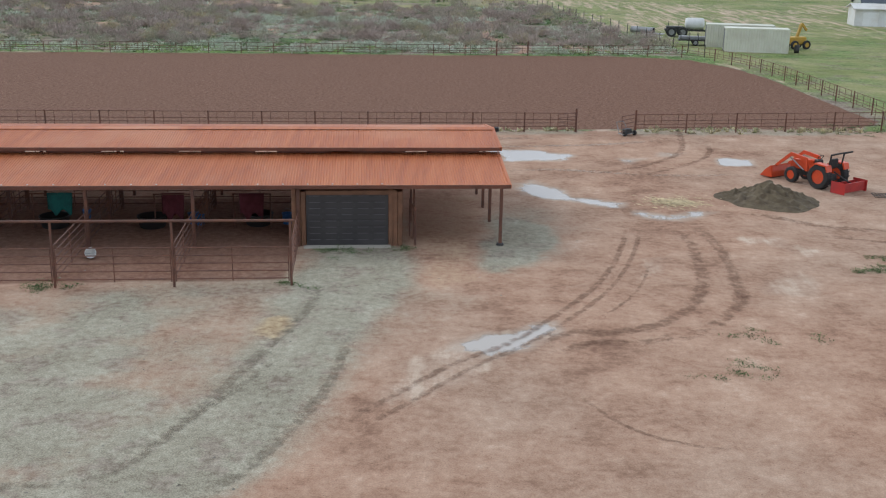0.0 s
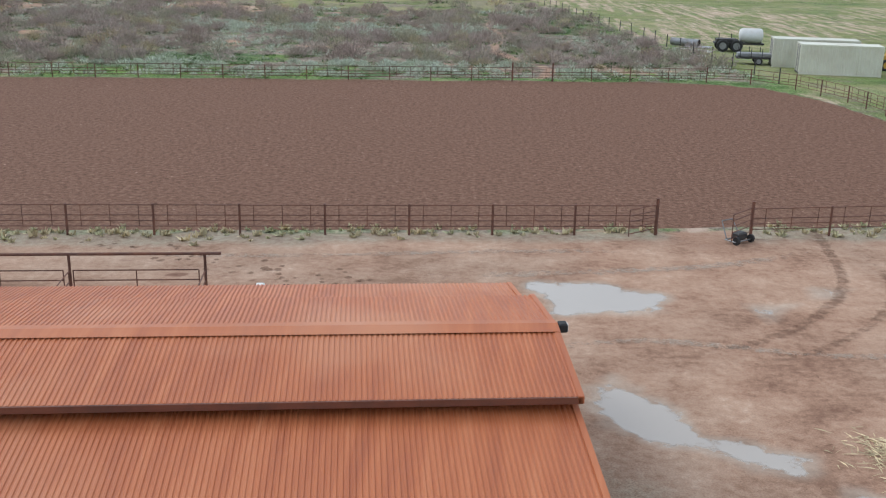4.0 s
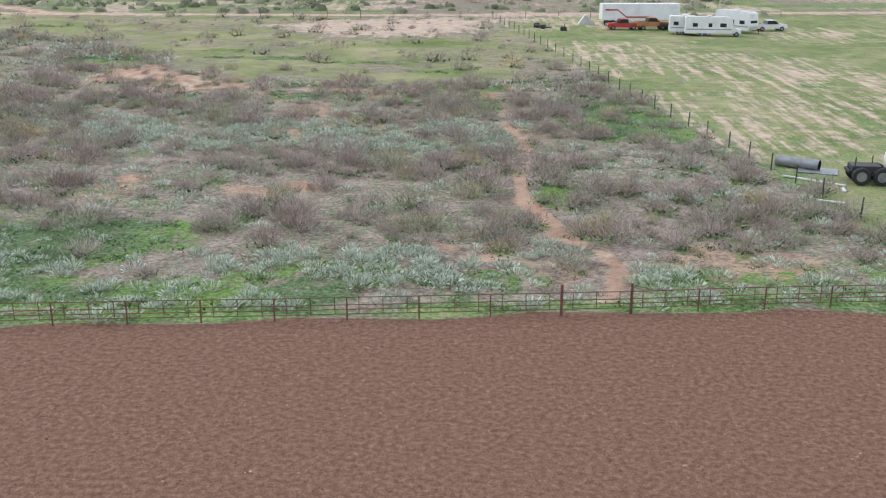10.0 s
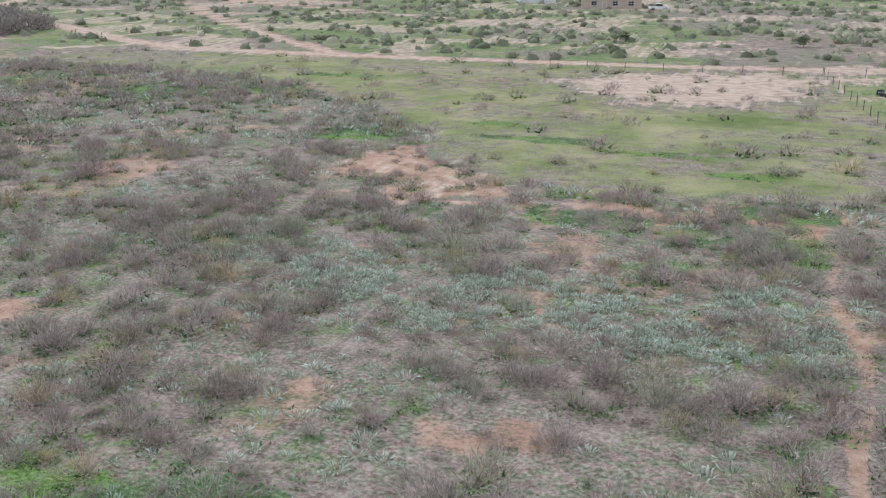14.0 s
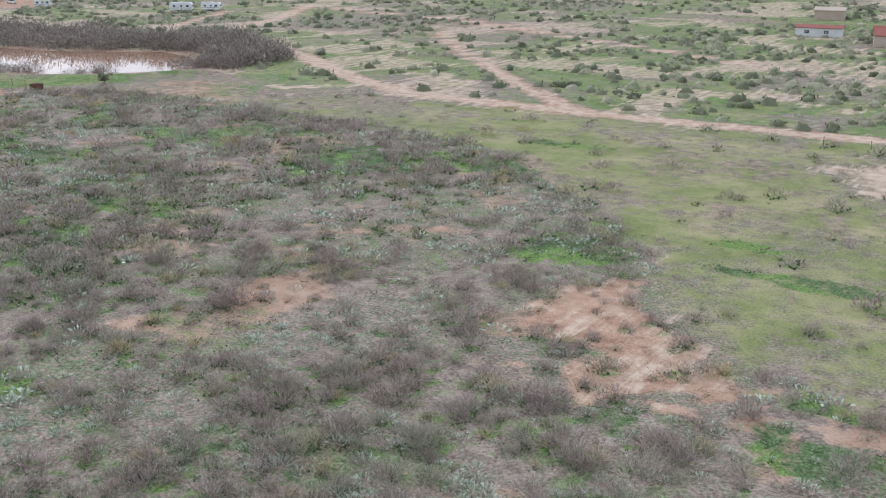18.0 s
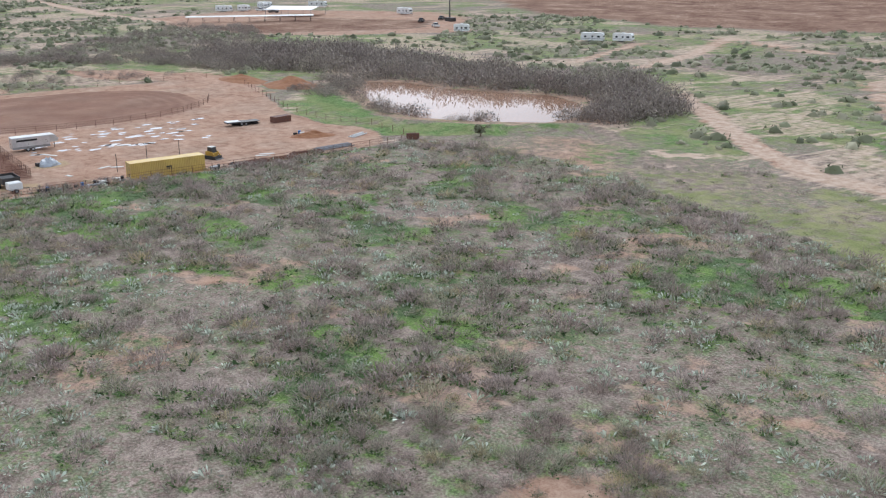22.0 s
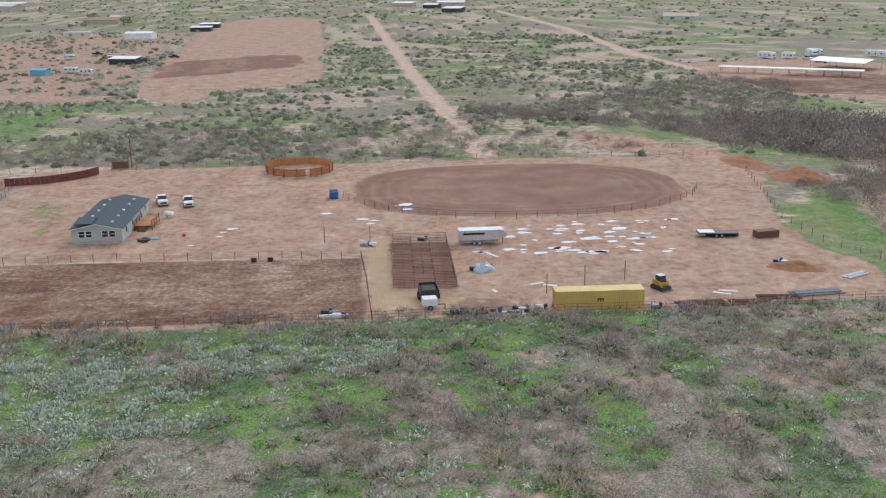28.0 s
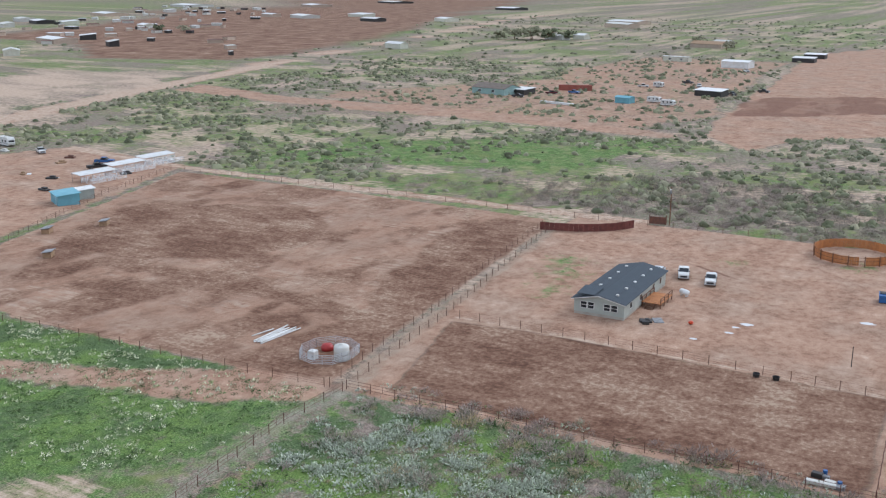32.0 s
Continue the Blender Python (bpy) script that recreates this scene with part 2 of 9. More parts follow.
    furrow = n.noise(1.0, 6, 0.7, n.stretched(0.5, 0.22, 1, 8))
    churn = n.math("ADD", n.math("MULTIPLY", furrow, 0.28), n.math("ADD", n.math("MULTIPLY", n.noise(1.3, 6, 0.72), 0.36), n.math("MULTIPLY", n.noise(0.06, 6, 0.65), 0.36)))
    trod = n.ramp(churn, (0.4, (0.1, 0.05, 0.033)), (0.47, (0.18, 0.1, 0.066)), (0.53, (0.27, 0.168, 0.115)), (0.6, (0.43, 0.32, 0.23)))
    col = n.mix(cover(dirt, 0.32, 0.68, 1.4), soil, earth)
    patch = n.math("MULTIPLY", n.math("SUBTRACT", n.noise(0.33, 6, 0.68), 0.5), 1.9)
    col = n.mix(cover(n.math("ADD", grass, n.math("MULTIPLY", patch, n.step(grass, 0.02, 0.15))), 0.2, 0.78, 0.9), col, green)
    col = n.mix(cover(n.math("ADD", n.attr("weed").outputs["Fac"], n.math("MULTIPLY", n.math("SUBTRACT", n.noise(0.75, 5, 0.7), 0.52), 2.3)), 0.42, 0.9, 1.3), col, lush_green)
    col = n.mix(n.math("MULTIPLY", cover(gravel, 0.12, 0.85, 0.9), 0.92), col, stone)
    streak = n.math("MULTIPLY", n.math("SUBTRACT", n.noise(1.0, 6, 0.66, n.stretched(0.8, 0.07, 1, -8)), 0.5), 2.6)
    col = n.mix(cover(n.math("ADD", pale, n.math("MULTIPLY", streak, n.math("SUBTRACT", n.step(pale, 0.05, 0.3), n.step(pale, 0.52, 0.7)))), 0.32, 0.85, 1.5), col, chalk)
    col = n.mix(cover(brown, 0.15, 0.85, 0.9), col, trod)
    col = n.mix(cover(plough, 0.45, 0.55, 0.15), col, tilled)
    col = n.mix(n.math("MULTIPLY", cover(n.attr("straw").outputs["Fac"], 0.3, 0.7, 0.8), 0.8), col, n.ramp(fine, (0.35, (0.3, 0.2, 0.11)), (0.65, (0.52, 0.4, 0.24))))
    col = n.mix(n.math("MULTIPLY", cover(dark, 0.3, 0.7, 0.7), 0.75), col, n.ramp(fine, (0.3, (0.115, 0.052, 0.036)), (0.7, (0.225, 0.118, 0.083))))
    col = n.mix(1.0, col, n.ramp(grit, (0.3, (0.82,) * 3), (0.7, (1.17,) * 3)), "MULTIPLY")
    puddle = n.step(n.math("ADD", wet, n.math("MULTIPLY", n.math("SUBTRACT", n.math("ADD", n.math("MULTIPLY", n.noise(1.6, 6, 0.7), 0.7), n.math("MULTIPLY", fine, 0.3)), 0.5), 1.6)), 0.5, 0.66)
    damp = n.step(wet, 0.1, 0.5)
    col = n.mix(n.math("MULTIPLY", damp, 0.6), col, n.ramp(mid, (0.35, (0.34, 0.265, 0.205)), (0.65, (0.5, 0.42, 0.34))))
    col = n.mix(puddle, col, (0.42, 0.37, 0.32))
    n.bump(n.math("ADD", n.math("MULTIPLY", fine, n.math("SUBTRACT", 1.0, puddle)), n.math("MULTIPLY", n.math("MULTIPLY", n.noise(2.2, 4), plough), 0.45)), 0.5, 0.12)
    rough = n.math("SUBTRACT", n.math("SUBTRACT", 0.95, n.math("MULTIPLY", damp, 0.25)), n.math("MULTIPLY", puddle, 0.64))
    return n.done(col, rough, 0.0, n.math("ADD", 0.08, n.math("MULTIPLY", puddle, 0.5)))


M_GROUND = ground_material()


def plant_material(name, *stops, rough=0.8):
    """Foliage or twigs: colour by plant, and by twig or leaf."""
    n = Nodes(name)
    tint = n.attr("tint").outputs["Fac"]
    rnd = n.t.nodes.new("ShaderNodeObjectInfo").outputs["Random"]
    geo = n.t.nodes.new("ShaderNodeNewGeometry").outputs["Random Per Island"]
    v = n.math("FRACT", n.math("ADD", tint, n.math("MULTIPLY", rnd, 0.999)))
    col = n.ramp(v, *stops)
    col = n.mix(1.0, col, n.ramp(geo, (0.0, (0.6,) * 3), (1.0, (1.35,) * 3)), "MULTIPLY")
    return n.done(col, rough, 0.0, 0.2)


M_BRUSH = plant_material("leafless_brush_twigs", (0.0, (0.315, 0.243, 0.207)), (0.35, (0.41, 0.335, 0.297)), (0.65, (0.36, 0.3, 0.255)), (0.86, (0.345, 0.335, 0.24)), (1.0, (0.48, 0.385, 0.22)))
M_SAGE = plant_material("pale_sage_leaf", (0.0, (0.4, 0.44, 0.335)), (0.5, (0.53, 0.56, 0.465)), (1.0, (0.44, 0.49, 0.35)))
M_WEED = plant_material("green_weed_leaf", (0.0, (0.06, 0.098, 0.04)), (0.5, (0.092, 0.15, 0.055)), (1.0, (0.14, 0.2, 0.075)))
M_OLIVE = plant_material("olive_desert_leaf", (0.0, (0.13, 0.142, 0.08)), (0.5, (0.21, 0.215, 0.13)), (1.0, (0.3, 0.28, 0.19)))
M_THICKET = plant_material("grey_thicket_twigs", (0.0, (0.23, 0.19, 0.163)), (0.5, (0.31, 0.262, 0.225)), (1.0, (0.36, 0.315, 0.252)))
M_DRY = plant_material("dry_grass_blades", (0.0, (0.58, 0.48, 0.3)), (0.5, (0.5, 0.44, 0.28)), (1.0, (0.42, 0.42, 0.25)))
M_CLOD = plant_material("red_soil_clods", (0.0, (0.11, 0.05, 0.036)), (0.5, (0.19, 0.095, 0.07)), (1.0, (0.34, 0.22, 0.17)), rough=0.95)


def water_material(pale=None):
    n = Nodes("muddy_pond_water")
    col = n.ramp(n.noise(0.03, 3), (0.3, (0.3, 0.17, 0.105)), (0.7, (0.38, 0.23, 0.155)))
    n.bump(n.noise(0.5, 3), 0.03, 0.03)
    return n.done(pale or col, 0.04)


M_WATER = water_material()


def rut_material(name, lo, hi):
    """Pressed soil with ragged, broken edges that let the ground beneath show."""
    n = Nodes(name)
    fade = n.attr("fade").outputs["Fac"]
    lump = n.math("ADD", n.math("MULTIPLY", n.noise(3.0, 5, 0.65), 0.65), n.math("MULTIPLY", n.noise(0.5, 3), 0.35))
    cover = n.step(n.math("ADD", fade, n.math("MULTIPLY", n.math("SUBTRACT", lump, 0.52), 5.0)), 0.3, 1.4)
    col = n.ramp(n.noise(7, 4, 0.6), (0.32, lo), (0.68, hi))
    n.put(n.bsdf.inputs["Alpha"], n.math("MULTIPLY", cover, 0.46))
    n.bump(n.noise(9, 3), 0.4, 0.05)
    return n.done(col, 0.9, 0.0, 0.1)


M_RUT = rut_material("pressed_red_mud", (0.13, 0.07, 0.045), (0.27, 0.16, 0.11))
M_RUT_PALE = rut_material("pressed_pale_mud", (0.4, 0.32, 0.25), (0.56, 0.47, 0.38))
M_RUT_GREY = rut_material("pressed_grey_gravel", (0.17, 0.135, 0.1), (0.3, 0.25, 0.19))

# ---- meshes ----
class Shape:
    """Collects boxes, tubes and faces into one mesh."""

    def __init__(self):
        self.v, self.f = [], []

    def add(self, verts, faces):
        k = len(self.v)
        self.v += [tuple(p) for p in verts]
        self.f += [tuple(k + i for i in q) for q in faces]
        return self

    def box(self, x0, y0, z0, x1, y1, z1, bevel=0.0):
        if bevel:
            b = bevel
            lo = [(x0 + b, y0 + b, z0), (x1 - b, y0 + b, z0), (x1 - b, y1 - b, z0), (x0 + b, y1 - b, z0)]
            m1 = [(x0, y0, z0 + b), (x1, y0, z0 + b), (x1, y1, z0 + b), (x0, y1, z0 + b)]
            m2 = [(x, y, z1 - b) for x, y, _ in m1]
            hi = [(x, y, z1) for x, y, _ in lo]
            fs = [(3, 2, 1, 0), (12, 13, 14, 15)]
            for r in range(3):
                for i in range(4):
                    j = (i + 1) % 4
                    fs.append((4 * r + i, 4 * r + j, 4 * r + 4 + j, 4 * r + 4 + i))
            return self.add(lo + m1 + m2 + hi, fs)
        p = [(x0, y0, z0), (x1, y0, z0), (x1, y1, z0), (x0, y1, z0), (x0, y0, z1), (x1, y0, z1), (x1, y1, z1), (x0, y1, z1)]
        return self.add(p, [(3, 2, 1, 0), (4, 5, 6, 7), (0, 1, 5, 4), (1, 2, 6, 5), (2, 3, 7, 6), (3, 0, 4, 7)])

    def tube(self, a, b, r, n=6, r2=None, cap=True):
        a, b = Vector(a), Vector(b)
        d = (b - a).normalized()
        s = d.orthogonal().normalized()
        w = d.cross(s)
        r2 = r if r2 is None else r2
        ring = [(math.cos(math.tau * i / n), math.sin(math.tau * i / n)) for i in range(n)]
        vs = [a + (s * c + w * e) * r for c, e in ring] + [b + (s * c + w * e) * r2 for c, e in ring]
        fs = [(i, (i + 1) % n, n + (i + 1) % n, n + i) for i in range(n)]
        if cap:
            fs += [tuple(range(n - 1, -1, -1)), tuple(range(n, 2 * n))]
        return self.add(vs, fs)

    def prism(self, outline, axis, lo, hi):
        """An outline of (p, q) pushed along an axis: 'x' takes (y, z), 'y' takes (x, z), 'z' takes (x, y)."""
        def at(p, q, h):
            return {"x": (h, p, q), "y": (p, h, q), "z": (p, q, h)}[axis]
        n = len(outline)
        vs = [at(p, q, lo) for p, q in outline] + [at(p, q, hi) for p, q in outline]
        return self.add(vs, [tuple(range(n - 1, -1, -1)), tuple(range(n, 2 * n))] + [(i, (i + 1) % n, n + (i + 1) % n, n + i) for i in range(n)])

    def spun(self, profile, n=16, at=(0, 0, 0)):
        """A profile of (radius, z) turned round the z axis."""
        vs = [(at[0] + r * math.cos(math.tau * i / n), at[1] + r * math.sin(math.tau * i / n), at[2] + z) for r, z in profile for i in range(n)]
        fs = [(k * n + i, k * n + (i + 1) % n, (k + 1) * n + (i + 1) % n, (k + 1) * n + i) for k in range(len(profile) - 1) for i in range(n)]
        fs += [tuple(range(n - 1, -1, -1)), tuple(range((len(profile) - 1) * n, len(profile) * n))]
        return self.add(vs, fs)

    def move(self, m):
        self.v = [tuple(m @ Vector(p)) for p in self.v]
        return self

    def mesh(self, name, material, smooth=False):
        me = bpy.data.meshes.new(name)
        me.from_pydata(self.v, [], self.f)
        bm = bmesh.new()
        bm.from_mesh(me)
        bmesh.ops.recalc_face_normals(bm, faces=bm.faces)
        bm.to_mesh(me)
        bm.free()
        me.materials.append(material)
        if smooth:
            me.shade_smooth()
        return me


def empty(name, m, label="", category="", group="", kind=""):
    ob = new(name)
    ob.empty_display_size = 0.3
    ob.matrix_world = m
    return tagged(ob, label, category, group, kind)


def part(name, shape, material, parent, label="", smooth=False):
    """One mesh object under a thing or a part, in its parent's own space."""
    data = shape.mesh(name, material, smooth) if isinstance(shape, Shape) else shape
    ob = new(name, data)
    ob.parent = parent
    if label:
        ob["label"] = label
    return ob


def thing(name, shape, material, m, label, category, group="", kind="", smooth=False):
    ob = new(name, shape.mesh(name, material, smooth) if isinstance(shape, Shape) else shape)
    ob.matrix_world = m
    return tagged(ob, label, category, group, kind)


def put_at(parent, data, name, m, label=""):
    ob = new(name, data)
    ob.parent = parent
    ob.matrix_basis = m
    if label:
        ob["label"] = label
    return ob


def big_mesh(name, verts, faces, material, tint=None):
    """A large mesh from arrays of vertices and of triangles or quads."""
    me = bpy.data.meshes.new(name)
    verts, faces = np.asarray(verts, np.float32), np.asarray(faces, np.int32)
    k = faces.shape[1]
    me.vertices.add(len(verts))
    me.vertices.foreach_set("co", verts.ravel())
    me.loops.add(faces.size)
    me.loops.foreach_set("vertex_index", faces.ravel())
    me.polygons.add(len(faces))
    me.polygons.foreach_set("loop_start", np.arange(0, faces.size, k, dtype=np.int32))
    me.update(calc_edges=True)
    if tint is not None:
        me.attributes.new("tint", "FLOAT", "POINT").data.foreach_set("value", np.asarray(tint, np.float32))
    me.materials.append(material)
    return me


# ---- plan arithmetic ----
def hashed(i, j, seed):
    h = np.sin(i * 127.1 + j * 311.7 + seed * 74.7) * 43758.5453
    return h - np.floor(h)


def vnoise(x, y, seed):
    i, j = np.floor(x), np.floor(y)
    u, v = x - i, y - j
    u, v = u * u * (3 - 2 * u), v * v * (3 - 2 * v)
    return (hashed(i, j, seed) * (1 - u) + hashed(i + 1, j, seed) * u) * (1 - v) + (hashed(i, j + 1, seed) * (1 - u) + hashed(i + 1, j + 1, seed) * u) * v


def fbm(x, y, size, seed=0, octaves=4):
    total, weight, f, amp = 0.0, 0.0, 1.0 / size, 1.0
    for o in range(octaves):
        total = total + amp * vnoise(x * f, y * f, seed + o * 13)
        weight, f, amp = weight + amp, f * 2.03, amp * 0.55
    return total / weight


def signed(poly, x, y):
    """Distance to a polygon's edge, negative inside."""
    p = np.asarray(poly, float)
    best, inside = np.full(x.shape, 1e9), np.zeros(x.shape, bool)
    for (ax, ay), (bx, by) in zip(p, np.roll(p, -1, 0)):
        ex, ey = bx - ax, by - ay
        k = np.clip(((x - ax) * ex + (y - ay) * ey) / (ex * ex + ey * ey + 1e-9), 0, 1)
        best = np.minimum(best, np.hypot(x - ax - k * ex, y - ay - k * ey))
        inside ^= ((ay > y) != (by > y)) & (x < (bx - ax) * (y - ay) / (by - ay + 1e-12) + ax)
    return np.where(inside, -best, best)


def smooth01(d, lo, hi):
    k = np.clip((d - lo) / (hi - lo), 0, 1)
    return k * k * (3 - 2 * k)


def area(poly, x, y, soft=1.0, wob=0.0, size=4.0, seed=3):
    d = signed(poly, x, y)
    if wob:
        d = d + (fbm(x, y, size, seed, 3) - 0.5) * 2 * wob
    return 1 - smooth01(d, -soft, soft)


def strip(points, half, x, y, soft=0.5, wob=0.0, size=3.0, seed=5):
    """A band along a line."""
    p = np.asarray(points, float)
    best = np.full(x.shape, 1e9)
    for (ax, ay), (bx, by) in zip(p[:-1], p[1:]):
        ex, ey = bx - ax, by - ay
        k = np.clip(((x - ax) * ex + (y - ay) * ey) / (ex * ex + ey * ey + 1e-9), 0, 1)
        best = np.minimum(best, np.hypot(x - ax - k * ex, y - ay - k * ey))
    if wob:
        best = best + (fbm(x, y, size, seed, 3) - 0.5) * 2 * wob
    return 1 - smooth01(best, half - soft, half + soft)


# the barn and the arena lie six degrees off the x axis
TURN = 6.0
FRAME = pose(-1.8, 34.0, 0, 0, 0, TURN)


def loc(u, v, z=0.0):
    return FRAME @ Vector((u, v, z))


def here(u, v, z=0.0, rz=0.0):
    return FRAME @ pose(u, v, z, 0, 0, rz)


def xy(u, v):
    p = loc(u, v)
    return (p.x, p.y)


# ---- the ground ----
def spread(stops):
    """Grid lines: (from, to, step) runs, joined."""
    out = []
    for a, b, s in stops:
        out += list(np.arange(a, b - s * 0.5, s))
    out.append(stops[-1][1])
    return np.array(out)


GX = spread([(-4500, -1400, 310), (-1400, -700, 35), (-700, -295, 4.5), (-295, -165, 0.9), (-165, -20, 1.6), (-20, 34, 0.36), (34, 70, 2.0), (70, 400, 22), (400, 3000, 260)])
GY = spread([(-4000, -900, 310), (-900, -250, 26), (-250, -45, 5.0), (-45, 13, 1.4), (13, 62, 0.36), (62, 236, 1.1), (236, 310, 1.6), (310, 700, 6), (700, 1500, 50), (1500, 4500, 300)])

YARD = [(-160, -90), (70, -90), (70, 58), (31, 63), xy(31, 25.6), xy(-150, 25.6)]
ARENA = [xy(-95, 25.9), xy(31, 25.9), (29.4, 66), (28.8, 76), (28.2, 88), (26.8, 97), (24, 102.8), (20, 104.9), (14, 105.0), (-6.5, 103.2), xy(-95, 68.8)]
RFENCE = [(25.5, 104.5), (23.2, 126.3), (20.8, 142.4), (17.8, 160.3), (16.0, 172.6), (13.2, 196.7), (10.2, 216.7), (7.1, 237.9), (3.8, 262)]
EDGE = [(5.7, 179), (-6.5, 176.7), (-15.7, 173.5), (-21.7, 177), (-27, 177), (-31, 181), (-36, 185.5), (-40, 195.5), (-43, 201), (-48, 207), (-60.4, 217.7), (-72, 230), (-94.3, 236.9), (-113.5, 237.9), (-140.3, 242.9)]
SCRUB = [(-178, 90), xy(-95, 70), (-6.5, 103.8), (25, 105)] + RFENCE[1:5] + [(13.5, 188)] + EDGE + [(-158, 240), (-178, 234)]
MEADOW = [(13.2, 190)] + EDGE + [(-125, 262), (-80, 260), (-38, 262), (4, 262), (10.2, 216)]
RIGHTFIELD = RFENCE + [(3.8, 262), (60, 272), (400, 300), (400, 62), (31, 63), (29, 88), (27.5, 99)]
PATHWAY = [(5.6, 104.4), (7.0, 107.2), (7.7, 110.9), (7.2, 113.6), (5.1, 116.3), (4.8, 119.5), (3.4, 124.6), (3.4, 131.0), (4.3, 135.5), (4.3, 143.3), (2.6, 154.6), (3.5, 160.8), (1.7, 170.1)]
BARE_A = [(-36.8, 243.4), (-27.5, 257.3), (-7.3, 262), (8, 258), (2, 238), (-5.4, 224.5), (-14.4, 223.0), (-30.3, 231.7)]
BARE_B = [(-45.7, 181.8), (-41.6, 188.1), (-42.4, 193.9), (-38.5, 190.6), (-34.9, 182.5), (-30.3, 179.4), (-26.3, 176.6), (-24.9, 171.6), (-32.3, 165.5), (-35.6, 166.2), (-35.8, 170.7), (-40.6, 175.5)]
# swathes of the scrub: (x, y, half width, half depth)
WEED_SPOTS = [
    (6.2, 126.5, 2.6, 3.0), (7.0, 116.2, 2.2, 1.2), (-97, 184, 9, 3.5), (-88, 166.5, 9, 3), (-90, 219, 12, 6), (-48, 196, 8, 5), (-68, 146.5, 4.5, 3), (-74, 223, 12, 6),
    (-91, 213, 8, 7), (-153, 148, 10, 4.5), (-126.5, 152, 8, 4), (-154, 168, 14, 6), (-158, 191, 11, 4), (-95, 173, 9, 3.5), (-142, 180, 11, 3.5), (-152, 137, 8, 8), (-155, 166, 6, 5),
]
WEED_SWATHES = [
    [(-34, 117.8), (-23.8, 120.4), (-15.3, 119.0), (-14.7, 113.6), (-18.9, 109.4), (-12.1, 107.5), (-6.4, 107.6), (-5.5, 103.0), (-34, 100)],
    [(7.4, 171.0), (20.6, 157.5), (19, 141.3), (11.5, 144.5), (7.6, 153.5)],
    [(-170.5, 91.4), (-172.2, 117.1), (-174.8, 153.5), (-174, 190), (-166.8, 182), (-160.8, 167.5), (-163.8, 155.6), (-165.6, 142.7), (-164.3, 129.6), (-164.8, 100.7)],
    [(-134, 92.1), (-152.8, 92.9), (-168.7, 91.4), (-164.2, 98.0), (-148.3, 99.9), (-130, 101)],
]
FENCE_BAND = [xy(-95, 69), xy(29, 69), (24, 112), (8, 111), (-6, 112), xy(-40, 82), xy(-95, 84)]
EDGE_SWATHE = [(-35.5, 184), (-26.0, 176), (-21.7, 179), (-6.5, 179), (8, 181), (6, 156), (-5.3, 160.9), (-13.2, 160.5), (-21.9, 160.5), (-34.3, 161.0)]
MEADOW_SPOTS = [(-27, 198, 9, 2.0), (-14, 194, 7, 1.6), (-4, 186, 5, 2), (-34, 206, 5, 2), (-70, 240, 9, 2)]
BARE_SPOTS = [(-60, 196, 5, 3.5), (-13.5, 127, 5, 2.6), (-76, 198, 3, 2.5), (-46, 134, 4, 3), (-2, 121, 2, 1.2), (1.5, 112.5, 2, 1), (-7, 112.5, 2.5, 0.9), (-19.5, 109.5, 1.6, 0.8), (-40, 169, 4, 3), (-15, 171, 5, 2), (-70, 160, 3, 2)]
CLEARINGS = [(-8, 126, 11, 4.5), (-100, 205, 9, 6), (-135, 208, 9, 7), (-58, 172, 9, 6), (-28, 132, 8, 3), (-120, 168, 10, 4), (-84, 152, 6, 4)]
SAGE_SPOTS = [(-5, 111, 8, 3.2), (-24, 109, 5, 3.5), (4.2, 112, 2, 3.4), (-63.5, 143.5, 5, 3), (-55, 163, 4.5, 4), (-121, 147, 9, 5), (-12, 145, 19, 6.5), (-6, 149, 12, 4), (-33, 149, 6, 5), (-80, 190, 9, 5), (-112, 190, 9, 5), (-135, 160, 7, 4)]
SAGE_SWATHES = [
    [(-153.3, 95.5), (-168.6, 101.1), (-167.5, 112.9), (-162.7, 130.1), (-143.5, 136.0), (-133, 122), (-139.2, 110), (-148.4, 101)],
    [(-169.4, 129.6), (-166.0, 158.6), (-156.9, 156.1), (-159.2, 134.9)],
]
ROADS = [
    ([(-187, 309), (-169, 299), (-148.6, 284), (-130, 272.6), (-115, 266), (-95, 265.5), (-78, 264.5), (-53, 265.5), (-18, 266.5), (26, 272), (120, 285), (400, 320)], 2.6),
    ([(-172.5, 361.8), (-142, 326), (-119, 302), (-103, 285), (-82, 266)], 2.2),
    ([(-249.7, 330.9), (-265.3, 361.3), (-276.4, 382.3)], 1.8),
    ([(-228.7, 336.1), (-243.7, 375.5), (-269.8, 418.4), (-225.5, 406.2), (-188.6, 397.5), (-147.7, 376.5), (-60, 330)], 2.2),
    ([(-951, 149.7), (-602, 165), (-486, 170), (-367, 177), (-293, 181)], 3.2),
    ([(-1018, 266), (-764, 284), (-561, 282), (-480, 290)], 3.5),
    ([(-240, -140), (-324, -167), (-408, -195), (-604, -252), (-1023, -357), (-1893, -594)], 7.0),
    ([(-294, -96), (-286.5, -39), (-286, 11), (-286.5, 41), (-286, 69.5), (-286.8, 92)], 2.2),
]
RANCH = [(-173, 89), (-174, 130), (-175.5, 165), (-176, 191), (-178, 226), (-193, 233), (-203.5, 227), (-222, 227), (-240, 232), (-262, 236), (-284, 234), (-288, 200), (-286, 146), (-285, 107), (-284, 78), (-272, 78), (-240, 81), (-200, 85)]
PADDOCK = [(-175.5, 95), (-176, 126), (-176, 153.5), (-205, 152.5), (-206, 124), (-206.5, 100), (-205, 88.5), (-190, 92)]
